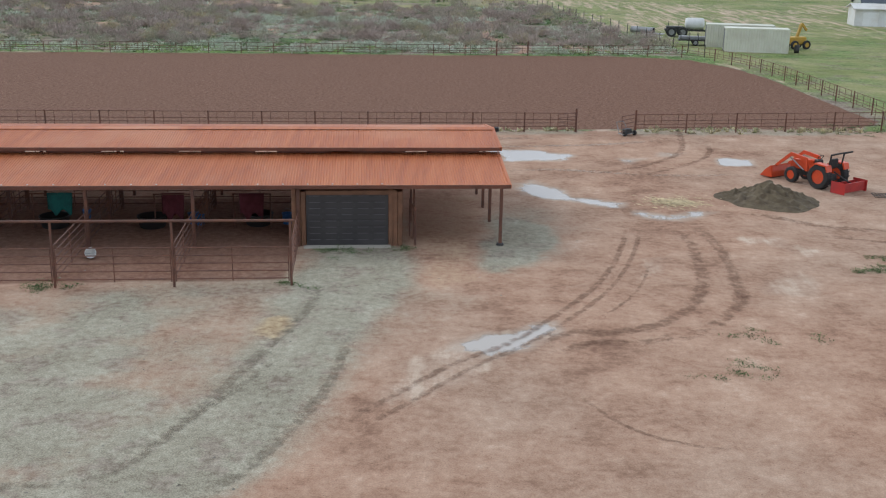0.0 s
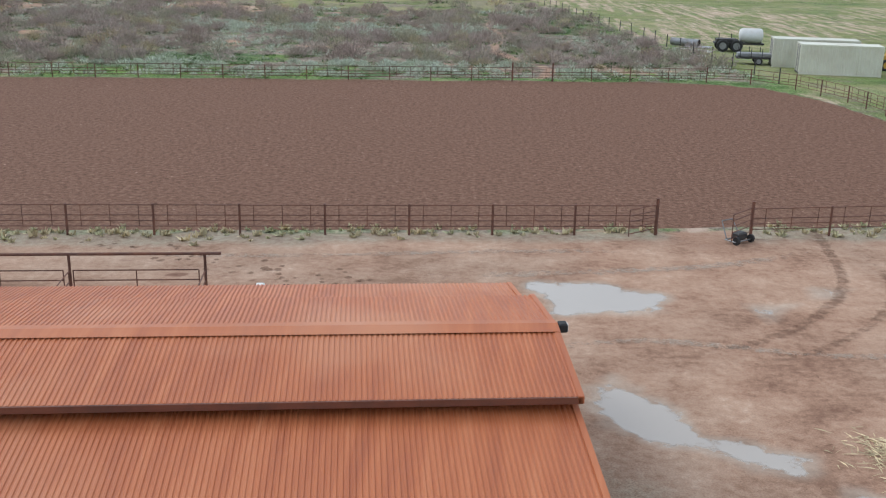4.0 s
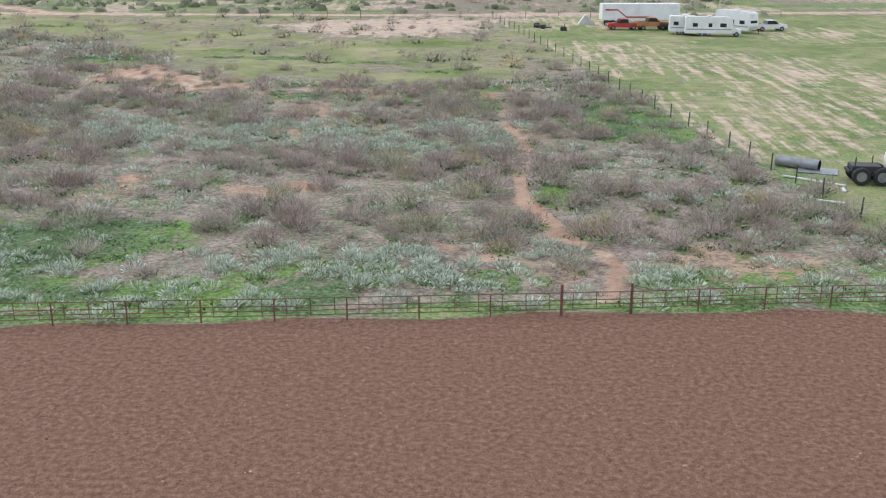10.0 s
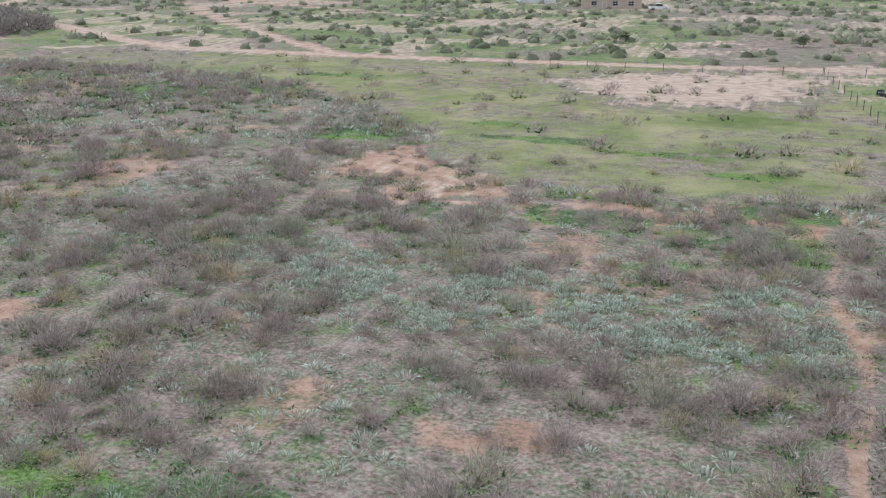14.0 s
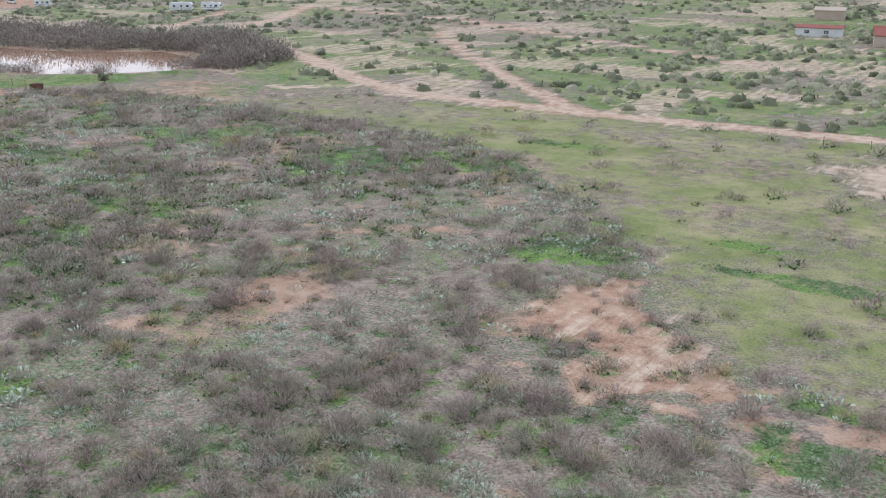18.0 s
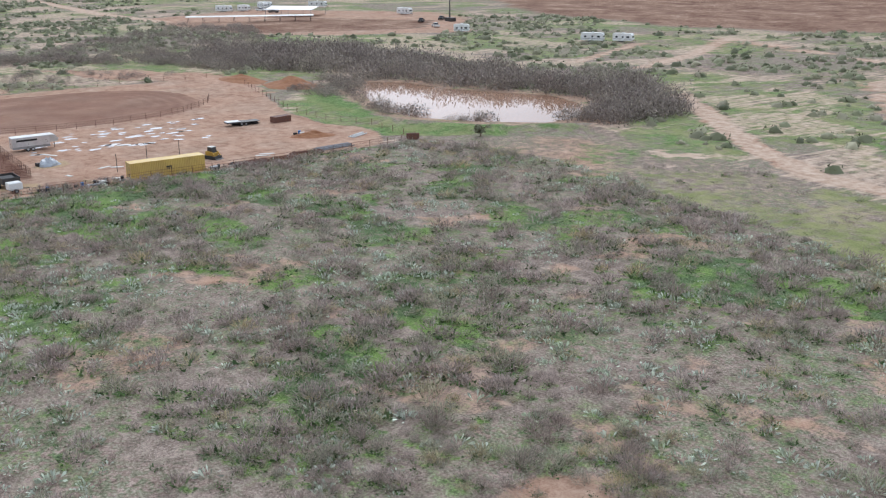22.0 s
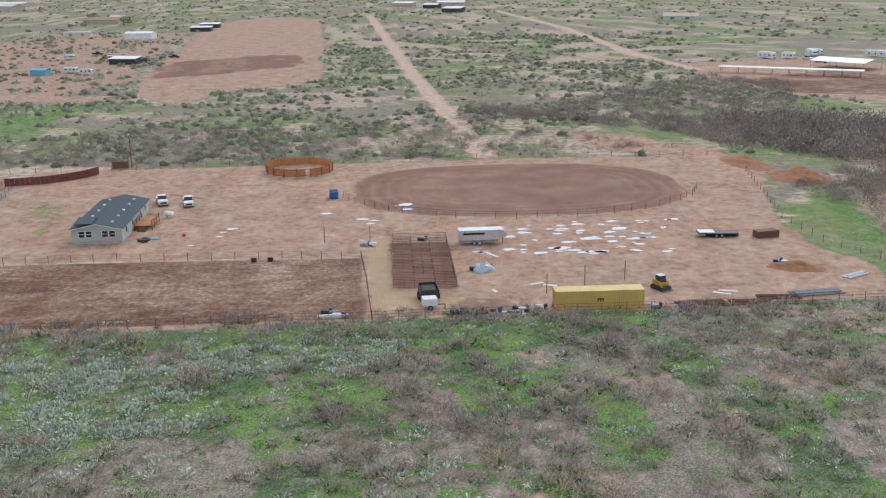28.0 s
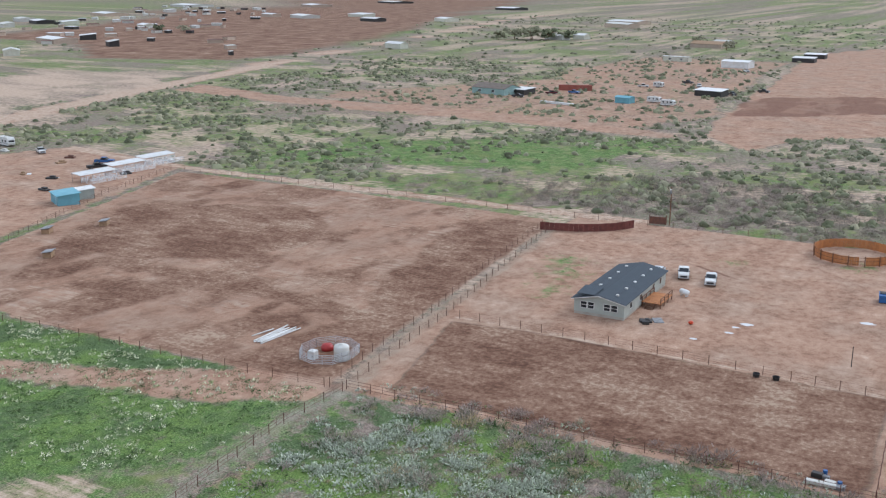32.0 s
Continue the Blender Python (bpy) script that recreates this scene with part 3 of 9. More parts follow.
LANE = [(-173, 89.5), (-193.5, 85.8), (-215, 83.2), (-241, 80.5), (-268, 77.5)]
FIELD = [(-172, 28), (-173, 87), (-193, 84), (-240, 79), (-271, 76), (-278, 72), (-281, 20), (-281, -38), (-238, -24), (-203, -13), (-180, -4)]
WORNRING = [(-208, -2), (-220, -10), (-238, -13), (-254.3, 0.9), (-259.0, 18.8), (-250.0, 31.9), (-233.8, 39.0), (-217.2, 32.5), (-208, 17.0)]
FIELD_BAND = [(-175, 82), (-200, 83), (-230, 80), (-272, 75.5), (-272, 64), (-250.7, 60), (-225, 67), (-206.7, 75), (-187, 74), (-176, 72)]
FIELD_STRIPE = [(-203, 14), (-204.5, 39), (-202, 61), (-199, 79)]
GREEN_STRIP = [(-168.5, 30), (-172.4, 47.1), (-171.5, 74.5), (-168.1, 66), (-161.1, 47.9), (-156, 32)]
REDTRACK = [(-150, 32), (-158.7, 41.5), (-162.6, 54), (-168.4, 67), (-175, 79.8), (-174, 87.8), (-168.5, 89.3), (-160, 75), (-157.6, 59.4), (-153.4, 48), (-144, 36)]
JUNKYARD = [(-205, -17), (-238, -26), (-284, -42), (-292, -55), (-297, -97), (-240, -120), (-190, -90), (-180, -40)]
POND = [(-253, 264), (-246, 272), (-230, 274), (-216, 281), (-205, 287), (-192, 284), (-180, 275), (-178, 264), (-187, 254), (-200, 246), (-211, 246), (-228, 251)]
BANKS = [(-262, 262), (-250, 279), (-216, 289), (-190, 294), (-172, 285), (-166, 268), (-176, 249), (-195, 238), (-215, 240), (-236, 246)]
WASH = [(-335, 200), (-318, 221), (-294, 238), (-268, 240), (-250, 237), (-246, 230), (-280, 229), (-300, 213)]
SITE = [(-429.6, 68.2), (-398, 88), (-427.6, 98.1), (-464, 133.9), (-700, 122), (-938, 110), (-955, 57), (-869, 23), (-624, 49), (-507, 57)]
SITEPIT = [(-531.5, 53.9), (-560.8, 61.5), (-580.7, 86.5), (-592.3, 113.6), (-544.7, 120.5), (-520, 118.9), (-510, 100.5), (-490, 80), (-485.8, 64.2)]
REDFIELD = [(-577, 462), (-507, 487), (-400, 442), (-329, 441), (-272, 459), (-100, 560), (-300, 900), (-800, 900)]
LOT = [(-506, 286), (-530, 359), (-447, 411), (-398, 397), (-350, 365), (-375, 320), (-394, 300), (-446, 288)]
LOTARENA = [(-438, 294), (-470, 341), (-407, 385), (-376, 360), (-400, 300)]
VILLAGE = [(-432, 36), (-437, -32), (-455, -110), (-480, -130), (-520, -100), (-560, -60), (-700, -80), (-800, -60), (-780, 30), (-560, 45), (-462, 58)]
REDBAND = [(-468, -196), (-448, -131), (-446, -45), (-436, 23), (-420, 62), (-412, 56), (-423, -32), (-428, -118), (-440, -190)]
GREEN_C = [(-410, 64), (-345, 58), (-318, 10), (-310, -40), (-360, -20), (-400, 30)]
FARRED = [(-2400, -1500), (-680, -640), (-640, -420), (-690, -317), (-760, -300), (-1300, -520), (-2400, -900)]
PUDDLES = [
    [(3.5, 45.3), (4.5, 46.1), (6.2, 43.2), (8.7, 41.8), (8.0, 40.7), (5.6, 42.1), (3.8, 43.0)],
    [(2.8, 53.7), (5.0, 53.9), (7.6, 53.2), (6.8, 51.2), (3.4, 51.0)],
    [(15.5, 52.6), (17.3, 52.6), (16.8, 51.0), (15.3, 51.0)],
    [(8.7, 40.3), (10.2, 39.9), (12.6, 40.6), (10.5, 38.7), (9.3, 38.9)],
    [(1.1, 23.6), (1.7, 24.6), (2.6, 25.0), (3.9, 25.8), (4.0, 25.2), (3.1, 23.9), (1.9, 23.3)],
    [(9.4, 52.2), (11.1, 52.1), (9.9, 50.4)],
    [(12.1, 54.2), (13.7, 54.0), (13.2, 52.8), (12.1, 52.9)],
]
PUDDLE_FILL = (0.9, 0.92, 1.25, 0.72, 0.85, 0.6, 0.6)
SILT = [
    [(-1.9, 18.5), (-0.8, 21.6), (0.9, 24.5), (2.6, 25.1), (3.8, 25.5), (2.2, 22.6), (0.8, 20.2), (0.4, 19.5)],
    [(12.7, 36.0), (14.4, 37.0), (15.2, 34.6), (14.5, 33.6), (13.8, 34.9)],
    [(11.3, 29.8), (13.3, 31.9), (14.2, 31.3), (13.3, 29.0), (11.2, 28.6)],
    [(7.6, 32.9), (9.1, 33.4), (8.6, 31.2), (7.5, 30.8)],
    [(4.6, 29.6), (6.0, 31.0), (5.8, 29.0)],
]
DRIVE = [(-4.9, 33.4), (-1.1, 33.7), (-0.1, 31.6), (-1.1, 27.7), (-1.9, 24.1), (-2.1, 20.7), (-2.9, 18), (-3.6, 15.4), (-4.5, 12), (-12, 12), (-8.7, 14.4), (-7.1, 15.5), (-6, 17.8), (-5.1, 21.7), (-4.4, 26.9), (-4.2, 30.6)]
FOREYARD = [(-40, 22), (-14.3, 27.3), (-5.1, 28.6), (-4.2, 28.1), (-4.6, 23.9), (-5.3, 19.8), (-6.2, 16.9), (-8.9, 14.9), (-14, 12), (-40, 8)]
CANOPY = [(-1.5, 42.0), (2.2, 42.9), (2.3, 35.6), (1.6, 29.7), (0.0, 28.4), (-1.1, 33.7)]
STONES = [(2.0, 33.9), (3.1, 38.3), (4.5, 37.5), (4.7, 34.9), (3.5, 31.8), (2.2, 31.1)]
GRAVEL = [(-40, 22), (-14.2, 27.7), (-4.9, 32.5), (-2, 40), (4, 41), (6.0, 37), (5.0, 33.0), (2.6, 30.4), (-0.4, 26.1), (-1.8, 22.4), (-2.1, 19.4), (-3.7, 15.7), (-6.2, 12), (-40, 8)]
RUTS = [
    ([(-9.4, 14.4), (-8.6, 14.9), (-7.1, 15.2), (-6.2, 16.6), (-5.3, 19.8), (-4.6, 23.0), (-3.9, 26.4), (-3.8, 30.3)], 0.32, "grey"),
    ([(-6.6, 16.2), (-5.5, 18.6), (-4.7, 20.6), (-4.0, 23.0)], 0.2, "grey"),
    ([(-4.6, 14.4), (-3.8, 15.7), (-3.1, 17.7), (-2.5, 20.0), (-2.3, 22.3), (-2.2, 25.0)], 0.3, "grey"),
    ([(-1.9, 18.3), (-0.6, 20.1), (0.9, 22.3), (2.6, 24.1), (4.1, 26.4), (6.0, 30.0), (7.4, 34.4), (8.4, 39.7)], 0.2, "mud"),
    ([(-1.4, 18.0), (-0.1, 19.8), (1.4, 22.0), (3.0, 23.9), (4.6, 26.2), (6.5, 29.8), (7.9, 34.2), (8.9, 39.0)], 0.18, "mud"),
    ([(3.3, 23.0), (4.4, 25.0), (5.8, 25.1), (7.7, 26.2), (9.4, 29.1), (10.3, 34.6), (10.1, 38.0)], 0.42, "mud"),
    ([(3.6, 22.6), (5.0, 24.2), (6.6, 24.3), (8.4, 25.4)], 0.35, "mud"),
    ([(7.5, 24.2), (9.8, 26.8), (10.8, 29.2), (11.3, 34.7), (11.0, 38.5)], 0.4, "mud"),
    ([(5.0, 25.6), (6.4, 27.6), (7.6, 30.2), (8.4, 33.6)], 0.12, "mud"),
    ([(4.2, 20.7), (5.2, 18.8), (6.5, 17.8), (8.4, 17.4)], 0.12, "mud"),
]
RUTS += [
    ([(13.0, 40.6), (15.2, 39.6), (16.5, 38.5), (19.1, 37.8), (24.0, 37.0)], 0.5, "mud"),
    ([(15.0, 37.4), (19.0, 36.0), (24.0, 35.2)], 0.4, "mud"),
    ([(-14.0, 55.6), (-6.0, 56.2), (2.0, 57.4), (9.0, 58.0)], 0.4, "pale"),
    ([(-2.0, 54.0), (4.0, 55.0), (10.0, 56.4), (14.5, 58.8)], 0.5, "pale"),
    ([(6.0, 47.5), (10.0, 49.5), (13.4, 54.0), (14.6, 60.0), (15.0, 64.0)], 0.35, "mud"),
    ([(7.6, 46.8), (11.6, 49.0), (15.0, 53.6), (16.0, 60.0)], 0.3, "mud"),
    ([(1.5, 47.5), (6.0, 48.8), (12.0, 48.0), (20.0, 49.5)], 0.35, "pale"),
    ([(16.0, 30.0), (19.0, 27.0), (22.0, 21.0)], 0.3, "pale"),
]
TRACKS = [r[0] for r in RUTS]


DAMP = [
    ([(3.0, 23.4), (5.6, 24.2), (8.4, 24.4), (10.4, 25.7), (11.4, 28.4)], 0.6, 0.6),
    ([(9.6, 25.6), (10.6, 28.4), (10.4, 34.0), (10.0, 38.0)], 0.7, 0.4),
    ([(14.6, 38.0), (17.0, 37.2), (21.0, 36.5), (27.0, 36.0)], 0.5, 0.6),
    ([(8.4, 38.4), (11.3, 37.0), (13.2, 35.0), (15.6, 33.6)], 0.7, 0.35),
    ([(16.0, 47.5), (13.0, 46.0), (10.0, 46.5), (6.0, 47.0)], 0.8, 0.3),
    ([(20.0, 43.0), (23.0, 41.5), (28.0, 41.0)], 0.8, 0.4),
    ([(0.0, 48.5), (8.0, 49.5), (16.0, 49.0), (26.0, 52.0)], 0.5, 0.25),
    ([(-8.7, 14.6), (-6.2, 15.3), (-4.7, 19.3), (-3.4, 23.4), (-2.6, 28.6)], 0.5, 0.35),
    ([(-5.2, 14.6), (-3.6, 16.6), (-2.4, 19.6), (-2.0, 24.0), (-2.0, 29.0)], 0.5, 0.35),
]
MUD = [
    [(-8.2, 21.6), (-6.9, 22.8), (-6.0, 21.3), (-7.2, 20.1)],
    [(-11.5, 22.5), (-9.0, 23.8), (-8.6, 22.3), (-10.6, 21.0)],
    [(-4.6, 24.0), (-3.5, 24.4), (-3.6, 22.9), (-4.4, 22.8)],
    [(-0.5, 31.5), (1.5, 32.0), (2.0, 29.5), (0.0, 29.0)],
    [(-9.0, 16.5), (-6.5, 18.5), (-5.8, 16.6), (-7.8, 15.2)],
]


def spots(blobs, x, y, seed=71, wob=0.55, size=3.0):
    """How far a place lies inside any of the ellipses, with ragged edges."""
    ragged = (fbm(x, y, size, seed, 3) - 0.5) * 2 * wob
    best = np.zeros_like(x)
    for cx, cy, rx, ry in blobs:
        best = np.maximum(best, 1 - smooth01(np.hypot((x - cx) / rx, (y - cy) / ry) + ragged, 0.7, 1.15))
    return best


def lush(x, y):
    """Swathes of dense green weeds in the scrub and at the meadow's edge."""
    w = spots(WEED_SPOTS, x, y)
    for p in WEED_SWATHES:
        w = np.maximum(w, area(p, x, y, 1.5, 2.5, 4))
    w = np.maximum(w, area(EDGE_SWATHE, x, y, 2, 3, 5) * smooth01(fbm(x, y, 6, 83), 0.4, 0.55) * 0.9)
    for p in SAGE_SWATHES:
        w = np.maximum(w, area(p, x, y, 2, 3) * 0.75)
    w = np.maximum(w, area(FENCE_BAND, x, y, 2, 2) * (0.25 + 0.55 * smooth01(fbm(x, y, 5, 85), 0.44, 0.58)))
    w = np.maximum(w, smooth01(fbm(x, y, 9, 61), 0.5, 0.62) * (0.5 + 0.4 * smooth01(-x, 80, 130)) * (1 - spots(CLEARINGS, x, y)))
    return np.maximum(w * area(SCRUB, x, y, 1.5, 1.5), spots(MEADOW_SPOTS, x, y, 77) * 0.9) * (1 - np.maximum(spots(BARE_SPOTS, x, y), area(BARE_B, x, y, 1, 1.5)))


def sage_colony(x, y):
    w = spots(SAGE_SPOTS, x, y, 75)
    for p in SAGE_SWATHES:
        w = np.maximum(w, area(p, x, y, 2, 3))
    return np.maximum(w, area(FENCE_BAND, x, y, 2, 2) * 0.6)


def in_scrub(x, y):
    return area(SCRUB, x, y, 0.5, 1.5) * (1 - strip(PATHWAY, 0.9, x, y, 0.3)) * (y > 104.6 + (x - 7) * 0.105)


def brush_density(x, y):
    m = fbm(x, y, 20, 201) * 0.55 + fbm(x, y, 6, 221) * 0.45
    thin = np.maximum(np.maximum(spots(CLEARINGS, x, y) * 0.75, sage_colony(x, y) * 0.72), np.maximum(spots(BARE_SPOTS, x, y) * 0.7, area(BARE_B, x, y, 1, 1) * 0.45))
    band = smooth01(y - 104 - x * 0.1, 3, 14)
    return in_scrub(x, y) * (0.26 + 0.74 * smooth01(m, 0.42, 0.56)) * band * (1 - thin) + area(MEADOW, x, y) * 0.05


# the brush is laid out before the ground, whose weeds grow thick round its roots
brush_rng = np.random.default_rng(17)
bx, by = brush_rng.uniform(-178, 27, 14500), brush_rng.uniform(90, 262, 14500)
grow = brush_rng.uniform(size=len(bx)) < brush_density(bx, by)
bx, by = bx[grow], by[grow]
bsize = 0.45 + 1.2 * brush_rng.uniform(size=len(bx)) ** 1.9
bgreen = brush_rng.uniform(size=len(bx)) < 0.28 + 0.55 * smooth01(fbm(bx, by, 18, 231), 0.42, 0.58)
TAN = [(-480, -330), (-520, -260), (-460, -215), (-330, -180), (-300, -200), (-360, -300)]
BROWN_L = [(-640, -470), (-730, -420), (-760, -310), (-690, -300), (-600, -290), (-560, -380)]
GREEN_L = [(-900, -560), (-1030, -420), (-980, -370), (-800, -330), (-770, -420)]


def ground_layers(x, y):
    z = np.zeros_like(x)
    L = {k: z.copy() for k in ("dirt", "grass", "gravel", "plough", "wet", "pale", "dark", "brown", "olive", "weed", "straw")}
    n1, n2, n3 = fbm(x, y, 30, 1), fbm(x, y, 9, 21), fbm(x, y, 60, 41)
    scrub = area(SCRUB, x, y, 2, 2, 6)
    # open desert beyond: patchy soil and thin grass
    L["grass"] += (1 - scrub) * (0.2 + smooth01(n1 * 0.6 + n2 * 0.4, 0.42, 0.58) * 0.45)
    L["dirt"] += (1 - scrub) * smooth01(n3, 0.52, 0.66) * 0.4
    L["pale"] += (1 - scrub) * smooth01(fbm(x, y, 15, 97), 0.46, 0.6) * 0.62 * (1 - area(MEADOW, x, y, 4, 4)) * (1 - area(RIGHTFIELD, x, y, 1.5, 1))
    # the scrub: green weeds in swathes, litter and red bare soil between
    clear = spots(CLEARINGS, x, y) * scrub
    L["grass"] += scrub * (0.14 + smooth01(fbm(x, y, 3.5, 63), 0.5, 0.68) * 0.22) * (1 - 0.7 * clear)
    L["dirt"] += scrub * np.clip(smooth01(fbm(x, y, 8, 71), 0.56, 0.68) * 0.5 + clear * 0.25 + area(EDGE_SWATHE, x, y, 3, 3) * smooth01(fbm(x, y, 5, 87), 0.5, 0.62) * 0.6, 0, 0.8)
    L["weed"] += lush(x, y)
    meadow = area(MEADOW, x, y, 4, 4)
    L["grass"] = L["grass"] * (1 - meadow) + meadow * (0.6 + 0.9 * (n2 - 0.5))
    right = area(RIGHTFIELD, x, y, 1.5, 1)
    L["olive"] = np.clip((1 - scrub) * 0.45 + meadow * 0.5 + right * 0.1, 0, 1) * (1 - area([(-172, -60), (-172, 86), (-150, 88), (-120, 60), (-120, -60)], x, y, 4))
    L["grass"] = L["grass"] * (1 - right) + right * 0.72
    L["pale"] += right * (0.2 + 0.3 * smooth01(fbm(x, y, 18, 91), 0.4, 0.6)) * smooth01(y, 118, 150)
    green_low = area([(-172, -60), (-172, 86), (-150, 88), (-120, 60), (-120, -60)], x, y, 2, 1)
    L["grass"] = np.maximum(L["grass"], green_low * 0.8)
    L["pale"] *= 1 - green_low
    L["weed"] = np.maximum(L["weed"], green_low * 0.75)
    def bare(poly, what, amount, soft=1.5, wob=1.5, size=5):
        m = area(poly, x, y, soft, wob, size) * amount
        for k in L:
            L[k] *= 1 - m
        L[what] += m
        return m
    bare(YARD, "dirt", 1.0, 0.8, 0.5)
    bare([(-178, 232), (-150, 241), (-122, 241), (-104, 246), (-112, 262), (-150, 264), (-172, 252)], "dirt", 0.36, 4, 5)
    bare(BARE_A, "pale", 0.8, 7, 6)
    bare(BARE_B, "dirt", 0.72, 1.5, 4.5, 3)
    L["pale"] += area(BARE_B, x, y, 1.5, 4.5, 3) * 0.42
    m = spots([(a, b, c * 0.75, d * 0.75) for a, b, c, d in BARE_SPOTS], x, y, 79, 1.3, 2.0) * 0.45
    for k in L:
        L[k] *= 1 - m
    L["dirt"] += m
    L["pale"] += m * 0.38
    bare(RANCH, "dirt", 1.0, 0.8, 0.6)
    field = bare(FIELD, "dirt", 1.0, 0.8, 0.6)
    L["brown"] += field * np.clip(area(FIELD_BAND, x, y, 3, 4, 8) + area(WORNRING, x, y, 2, 1.5) + strip(FIELD_STRIPE, 2.0, x, y, 2.0, 2.0) * 0.8 + 0.36 + smooth01(fbm(x * 0.5, y, 6, 93), 0.42, 0.64) * 0.4, 0, 0.95)
    L["pale"] += field * smooth01(fbm(x * 0.6, y, 9, 94), 0.5, 0.64) * 0.42 * (1 - area(WORNRING, x, y, 3, 2))
    L["dark"] += field * area(WORNRING, x, y, 2, 1.5) * 0.3
    bare(PADDOCK, "brown", 1.0, 0.6, 0.5)
    L["dark"] += area(PADDOCK, x, y, 0.6, 0.4) * 0.3
    bare(JUNKYARD, "dirt", 0.95, 3, 3)
    bare(REDTRACK, "dirt", 0.9, 1.5, 1.5)
    L["dark"] += area(REDTRACK, x, y, 1.5, 2, 3) * 0.3
    L["weed"] += area(GREEN_STRIP, x, y, 1.5, 2.5) * (1 - area(REDTRACK, x, y, 1.5, 1.5)) * 0.7
    bare(WASH, "dirt", 0.95, 3, 4)
    bare(BANKS, "dirt", 0.55, 3, 4)
    bare(SITE, "dirt", 1.0, 4, 4, 20)
    L["dark"] += area(SITEPIT, x, y, 4, 5, 30) * (0.55 + 0.45 * smooth01(fbm(x * 0.35, y, 9, 95), 0.4, 0.55))
    bare(REDFIELD, "brown", 0.9, 8, 10, 40)
    bare(LOT, "dirt", 0.9, 5, 5, 20)
    bare(LOTARENA, "brown", 0.9, 2, 2, 20)
    bare(VILLAGE, "dirt", 0.6, 5, 10, 30)
    bare(REDBAND, "dirt", 0.95, 3, 3, 20)
    lawn = area(GREEN_C, x, y, 6, 8, 20)
    for k in ("pale", "dirt"):
        L[k] *= 1 - 0.9 * lawn
    L["grass"] += lawn * 0.42
    L["olive"] *= 1 - 0.25 * lawn
    bare(FARRED, "brown", 0.85, 20, 20, 80)
    bare(TAN, "pale", 0.6, 10, 15, 40)
    bare(BROWN_L, "brown", 0.9, 6, 6, 40)
    L["grass"] += area(GREEN_L, x, y, 12, 20, 60) * 0.5
    L["dark"] += area([(-188, 157.5), (-214, 157.5), (-214, 167), (-188, 167)], x, y, 0.6, 0.5) * 0.8
    L["pale"] += area([(-178, 155.5), (-186, 156), (-214, 154.5), (-214, 157), (-188, 158), (-180, 161)], x, y, 0.7, 0.6) * 0.6
    for pts in ([(-284, 92), (-272, 98), (-258, 110), (-252, 121)], [(-284, 94), (-270, 102), (-256, 114), (-246, 130)], [(-230, 122), (-215, 138), (-209, 160), (-208, 176)]):
        L["dark"] += strip(pts, 0.35, x, y, 0.3, 0.3) * 0.5
    for pts, half in ROADS:
        m = strip(pts, half, x, y, 1.6, 1.2)
        for k in L:
            L[k] *= 1 - m
        L["pale"] += m * 0.72
        L["dirt"] += m
    m = strip(PATHWAY, 0.5, x, y, 0.45, 0.5, 2.5) * (1 - 0.45 * smooth01(y, 128, 150)) * (0.7 + 0.3 * smooth01(vnoise(x * 0.4, y * 0.4, 44), 0.3, 0.6))
    for k in L:
        L[k] *= 1 - m
    L["dirt"] += m
    track = strip([(-130, 92.3), (-142, 90.7), (-152, 90), (-164, 88.9), (-171.4, 90.3)], 1.5, x, y, 0.9, 0.8)
    L["weed"] *= 1 - track * 0.9
    L["gravel"] += track * 0.5
    L["pale"] += strip([(-205.4, 152), (-206.2, 140), (-207.2, 110), (-207, 89)], 0.9, x, y, 0.6, 0.5) * 0.5
    L["dark"] += spots([(-180.5, 170, 3.0, 6.5)], x, y, 73, 1.0, 1.5) * 0.55
    # straw round the pens and the scrap heap, white crust on the meadow's wet end
    for k in ("dirt", "dark", "pale"):
        L[k] *= 1 - 0.6 * spots([(-197, 171.5, 3.6, 3.2)], x, y)
    L["straw"] = np.maximum(area([(-207, 153.6), (-216.4, 154.2), (-216.4, 157), (-188, 158), (-184, 167), (-181, 167), (-181, 158.0), (-177.6, 154.8)], x, y, 0.7, 0.8, 2), spots([(-196.5, 171.8, 3.4, 3.0)], x, y)) * 0.85
    L["pale"] += spots([(-140, 261, 10, 3.5)], x, y) * smooth01(fbm(x, y * 0.5, 3, 99), 0.5, 0.58)
    lane = strip(LANE, 2.4, x, y, 0.8, 0.6)
    for k in ("grass", "weed", "dirt"):
        L[k] *= 1 - 0.75 * lane
    L["grass"] *= 1 - lane
    L["dirt"] += lane * 0.45
    L["gravel"] += lane * 0.4
    L["dark"] += lane * 0.32
    # oval riding track on the ranch
    d = (np.abs((x + 256) / 25.5) ** 2.7 + np.abs((y - 184.5) / 34.5) ** 2.7) ** (1 / 2.7)
    oval = 1 - smooth01(d, 0.985, 1.01)
    for k in L:
        L[k] *= 1 - oval
    L["dirt"] += oval
    L["dark"] += oval * (0.6 + 0.07 * np.sin(d * 70) * smooth01(d, 0.5, 0.8) + 0.3 * (fbm(x, y * 0.5, 6, 95) - 0.5))
    arena = area(ARENA, x, y, 0.35, 0.25)
    for k in L:
        L[k] *= 1 - arena
    L["plough"] += arena
    L["grass"] += strip([xy(-95, 69.7), xy(16.5, 69.3), (20, 105.8), (27, 103)], 1.5, x, y, 0.8, 0.5) * 0.5 * (1 - arena)
